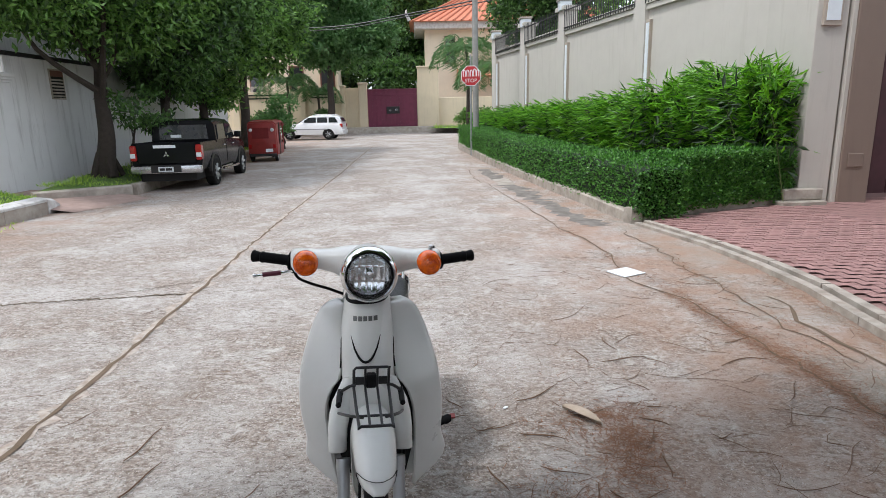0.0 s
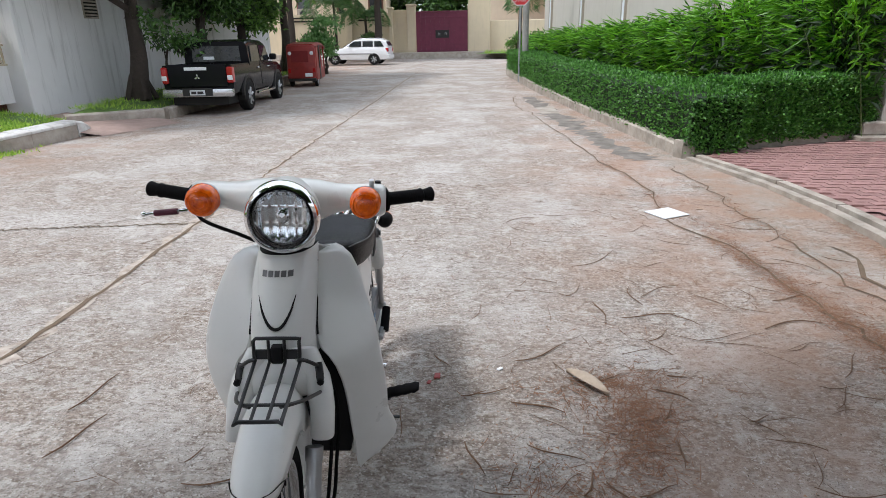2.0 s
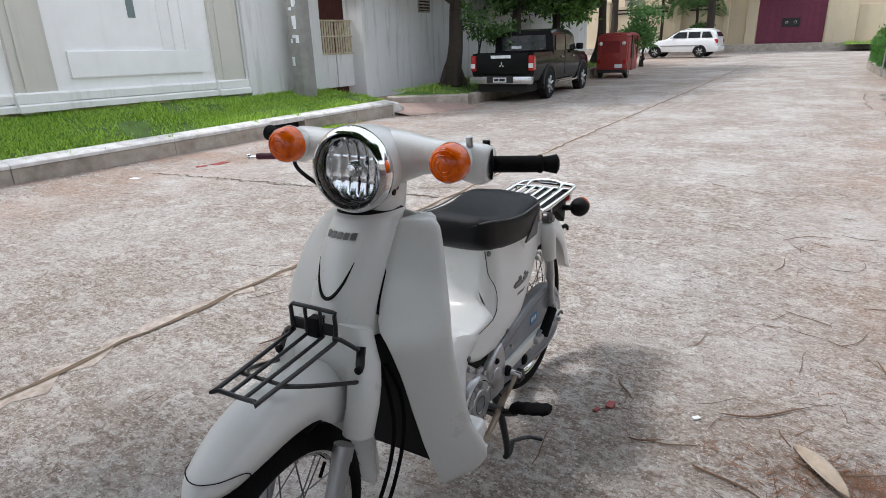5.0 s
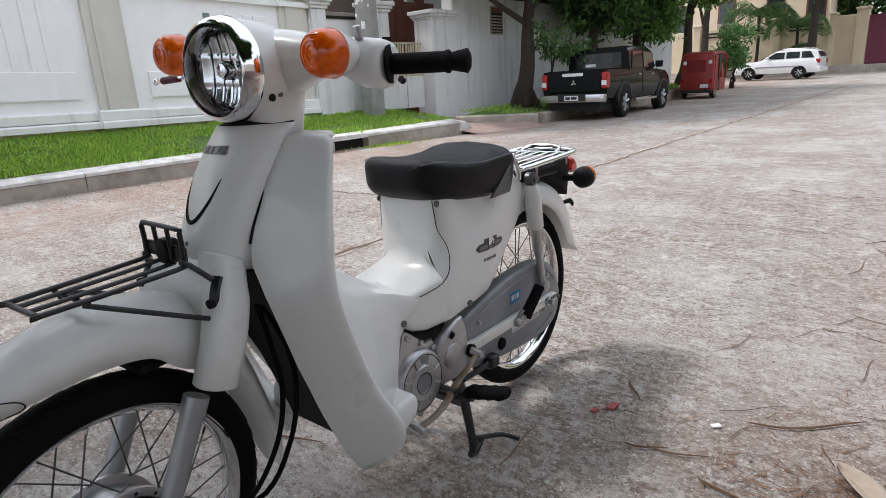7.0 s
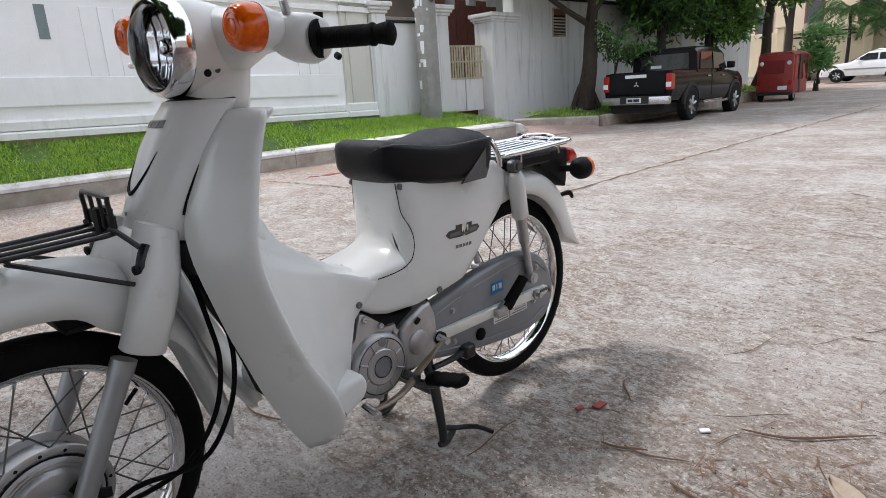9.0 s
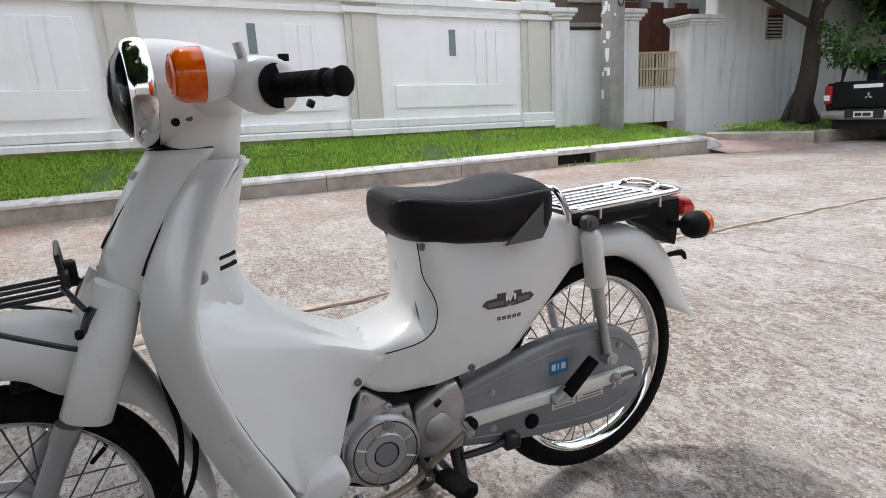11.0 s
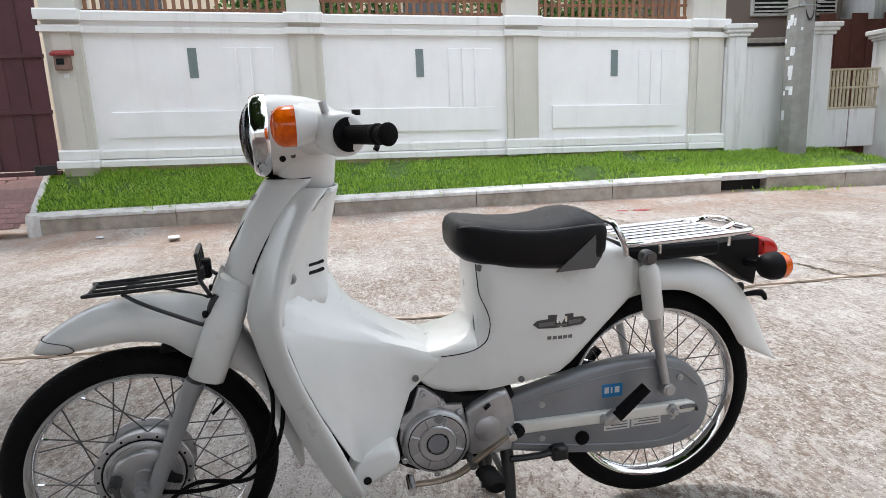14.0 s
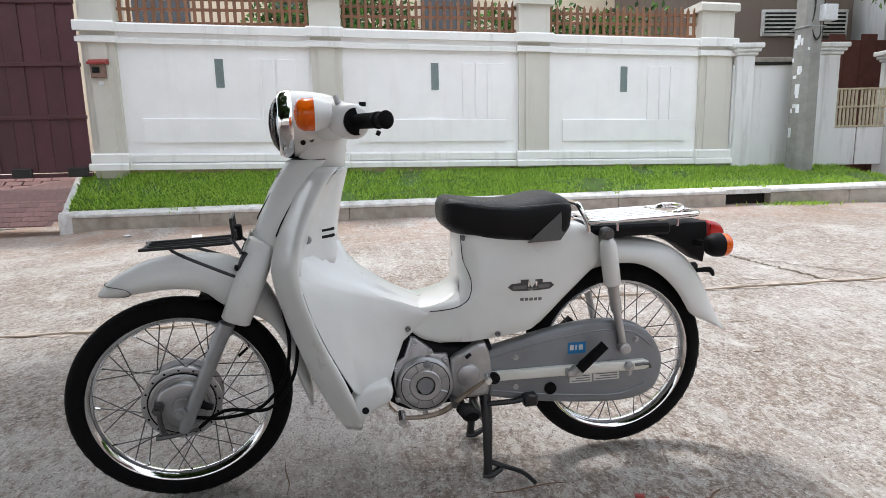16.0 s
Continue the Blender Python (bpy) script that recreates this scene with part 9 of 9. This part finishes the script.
TW = [(-0.77, 4.53, 0.20, -0.31, 0.15), (-0.76, 5.21, 0.30, 0.69, 0.35), (-0.81, 4.80, 0.21, -0.24, -0.25), (-1.05, 4.49, 0.18, -1.11, 0.10), (-0.20, 5.62, 0.28, 0.25, -0.15), (-0.03, 5.59, 0.17, -0.79, -0.20), (0.07, 5.35, 0.45, -0.24, 0.12), (0.10, 5.41, 0.25, 0.41, 0.20), (-0.20, 5.40, 0.18, 0.83, 0.40),
      (-0.23, 5.86, 0.25, -1.45, 0.50), (-0.43, 5.66, 0.22, -1.39, -0.30), (0.46, 5.56, 0.31, 0.29, -0.60), (0.59, 5.86, 0.21, 0.44, 0.10), (0.54, 5.17, 0.27, 0.99, 0.10), (0.38, 4.92, 0.22, 0.98, 0.20), (0.50, 4.92, 0.23, -0.31, 0.10), (0.59, 4.98, 0.14, 0.59, -0.40), (0.44, 4.68, 0.08, -0.46, 0.10),
      (0.00, 4.76, 0.09, 0.56, 0.20), (-0.34, 4.55, 0.15, -1.64, -0.10), (-0.67, 4.39, 0.13, 1.25, 0.30), (-0.58, 4.35, 0.13, -0.84, 0.10), (-0.46, 4.37, 0.15, 0.49, 0.10), (-0.69, 5.89, 0.12, -0.24, 0.15), (-0.80, 7.02, 0.21, -0.82, 0.20), (-0.60, 6.76, 0.12, 0.08, 0.30), (-0.32, 6.42, 0.45, 0.83, 0.45),
      (-1.21, 5.12, 0.12, -0.84, 0.10), (-2.51, 4.53, 0.27, 1.34, 0.08), (-2.62, 4.81, 0.28, 1.46, 0.10), (-1.88, 4.33, 0.24, 0.30, 0.30), (-2.02, 4.45, 0.09, 1.21, 0.20), (-3.05, 5.06, 0.21, 1.13, 0.15), (0.76, 6.37, 0.25, -0.16, -0.20), (1.15, 6.45, 0.22, -0.63, 0.30), (-0.99, 4.89, 0.15, 0.34, 0.40),
      (-1.06, 4.87, 0.11, 0.46, 0.30), (-0.22, 5.04, 0.08, -0.12, 0.10), (-0.27, 4.91, 0.14, -0.53, -0.30), (-0.55, 5.00, 0.23, 0.31, 0.60), (-0.32, 4.79, 0.17, 1.08, 0.20), (-0.95, 4.33, 0.18, -0.06, 0.20), (-0.52, 5.94, 0.24, 1.14, 0.40), (-1.29, 4.28, 0.13, 0.23, 0.20)]
for k, (x, y, ln, a, bd) in enumerate(TW):
    tagged(part("twig", twig_mesh(x, y, ln, a, bd, 0.0026 + 0.001 * math.sin(7 * k)), M["twig"]), "thin curved dry twig lying on the road", "twig", group="twigs on the road")
b = bmesh.new()
for k in range(46):
    x, y = r.normal(0.2, 0.8), r.uniform(3.6, 7.8)
    join(b, twig_mesh(x, y, r.uniform(0.12, 0.32), r.normal(0.3, 0.8), r.uniform(-0.7, 0.7), r.uniform(0.0012, 0.0022)))
for k in range(150):
    x, y = r.normal(0.1, 1.0), r.uniform(3.2, 8.5)
    join(b, twig_mesh(x, y, r.uniform(0.05, 0.22), r.uniform(0, 3.1), r.uniform(-0.5, 0.5), r.uniform(0.001, 0.002)))
for k in range(60):
    x, y = r.uniform(-6.3, -1.2), r.uniform(3.0, 9.5)
    join(b, twig_mesh(x, y, r.uniform(0.04, 0.15), r.uniform(0, 3.1), r.uniform(-0.5, 0.5), 0.0014))
tagged(part("small_twigs", b, M["twig"]), "many short twigs scattered over the road", "twigs", kind="stuff")
# rust-coloured dust lying along the crack and in a patch beside the motorcycle
M["dust"] = mat("rust_dust", (0.38, 0.225, 0.14), 0.95, amount=0.9, dark=(0.17, 0.095, 0.06), scale=26, bump=0.004, bump_scale=70)
P0, SP = [], []
for pts, w, n in (([(0.5, 6.9), (0.68, 5.95), (0.79, 5.2), (0.83, 4.3)], 0.045, 5200), ([(0.22, 9.2), (0.4, 8.4), (0.37, 7.4)], 0.02, 900), ([(-0.36, 5.02), (-0.42, 4.86), (-0.46, 4.72), (-0.54, 4.55), (-0.7, 4.4)], 0.1, 500), ([(1.55, 7.3), (1.42, 5.9), (1.35, 5.0)], 0.05, 1800), ([(1.0, 8.0), (0.95, 7.4), (1.05, 6.8)], 0.035, 900), ([(-0.9, 4.5), (-0.65, 4.3), (-0.3, 4.2)], 0.14, 500)):
    q = np.array(pts)
    u = r.uniform(0, len(pts) - 1, n)
    c = np.column_stack([np.interp(u, range(len(pts)), q[:, k]) for k in (0, 1)])
    clump = 0.55 + 0.9 * np.abs(np.sin(u * 7.3 + q[0, 0] * 5) * np.sin(u * 3.1))
    P0.append(np.column_stack([c + r.normal(0, 1, (n, 2)) * (w * clump)[:, None], np.zeros(n)]))
P0 = np.concatenate(P0)
P0[:, 2] = [road_z(v) for v in P0[:, 1]]
P0[:, 2] += r.uniform(0.002, 0.0055, len(P0))
a = r.uniform(0, 6.28, len(P0))
P1 = P0 + np.column_stack([np.cos(a), np.sin(a), np.zeros(len(P0))]) * r.uniform(0.004, 0.014, len(P0))[:, None]
tagged(strips("dust_drift", P0, P1, r.uniform(0.004, 0.013, len(P0)), M["dust"]), "rust-brown crumbs and dust drifted along the road cracks", "dust", kind="stuff")
# rust-coloured needles in drifts
P0, P1 = [], []
DRIFT = [(-0.45, 4.78, 0.11, 0.08, 900), (-0.5, 4.56, 0.06, 0.09, 600), (-0.64, 4.38, 0.12, 0.05, 340), (-0.4, 5.02, 0.14, 0.05, 500), (-0.7, 4.9, 0.12, 0.06, 260), (-0.42, 4.7, 0.05, 0.14, 900), (-0.52, 4.98, 0.07, 0.02, 350), (-0.85, 4.38, 0.06, 0.1, 240), (0.6, 6.6, 0.05, 0.5, 700), (0.69, 5.9, 0.07, 0.35, 900), (0.79, 5.2, 0.08, 0.35, 1100), (0.4, 7.8, 0.06, 0.4, 300), (0.22, 9.2, 0.1, 0.12, 250), (1.03, 6.2, 0.1, 0.6, 600), (0.95, 8.1, 0.08, 0.6, 300), (-0.3, 5.3, 0.5, 0.6, 500), (1.5, 6.3, 0.08, 0.8, 700), (-6.9, 4.5, 0.1, 2.2, 300)]
for x, y, sx, sy, n in DRIFT:
    n = n // 2 if x < 0 else n
    q = np.column_stack([r.normal(x, sx, n), r.normal(y, sy, n)])
    a = r.uniform(0, 2 * math.pi, n)
    ln = r.uniform(0.025, 0.1, n)
    z = np.array([road_z(v) for v in q[:, 1]]) + r.uniform(0.002, 0.009, n)
    P0.append(np.column_stack([q, z]))
    P1.append(np.column_stack([q[:, 0] + np.cos(a) * ln, q[:, 1] + np.sin(a) * ln, z + r.normal(0, 0.002, n)]))
nd = strips("needle_litter", np.concatenate(P0), np.concatenate(P1), np.full(sum(len(p) for p in P0), 0.0036), M["needle"])
tagged(nd, "rust-brown needle litter drifted along the cracks", "needles", kind="stuff")
# specks of grit
P0 = np.column_stack([r.uniform(-3.2, 1.4, 2600), r.uniform(2.8, 7.5, 2600), np.zeros(2600)])
P0[:, 2] = [road_z(v) + 0.003 for v in P0[:, 1]]
a = r.uniform(0, 6.28, 2600)
P1 = P0 + np.column_stack([np.cos(a), np.sin(a), np.zeros(2600)]) * r.uniform(0.003, 0.012, 2600)[:, None]
tagged(strips("grit", P0, P1, r.uniform(0.003, 0.009, 2600), M["joint"]), "dark grit and crumbs on the concrete", "grit", kind="stuff")
# a large dry leaf, a paper, small scraps
b = bmesh.new()
rows = []
for k in range(9):
    t = k / 8
    w = 0.032 * math.sin(math.pi * t) ** 0.7 + 0.001
    rows.append([(-0.675 + 0.145 * t - 0.6 * w * s, 5.05 - 0.175 * t - 0.75 * w * s, 0.008 + 0.02 * abs(s) + 0.012 * math.sin(3.1 * t)) for s in (-1, -0.5, 0, 0.5, 1)])
loft(rows, closed_ring=False, caps=False, bm=b)
DLF = tagged(shell(part("dry_leaf", b, M["dry_leaf"]), 0.001), "large pale dry leaf curled on the road", "leaf")
part("leaf_stem", tube([(-0.68, 5.055, 0.01), (-0.71, 5.1, 0.012), (-0.72, 5.13, 0.008)], 0.0016, 5, 3), M["twig"], DLF)
b = box(0.25, 7.34, 0.012, 0.50, 7.57, 0.02, 0.002)
bmesh.ops.rotate(b, cent=(0.375, 7.455, 0), matrix=Matrix.Rotation(0.5, 3, "Z"), verts=b.verts[:])
tagged(part("paper_sheet", b, M["paper"], smooth=0), "folded white paper lying on the road", "paper")
for x, y, s, c in ((-0.955, 5.07, 0.013, "paper"), (-1.25, 4.95, 0.012, "red_paint"), (-1.22, 5.0, 0.02, "red_paint"), (-6.6, 2.25, 0.09, "paper"), (-6.9, 1.4, 0.05, "paper"), (-6.6, 6.4, 0.05, "paper"), (-6.45, 7.3, 0.09, "red_paint"), (-6.5, 7.1, 0.06, "red_paint")):
    b = box(x - s, y - s * 0.6, 0.003, x + s, y + s * 0.6, 0.008 + s * 0.05, 0.001)
    bmesh.ops.rotate(b, cent=(x, y, 0), matrix=Matrix.Rotation(x * 9, 3, "Z"), verts=b.verts[:])
    tagged(part("scrap", b, M[c], smooth=0), "small scrap of litter on the road", "litter", group="scraps on the road")
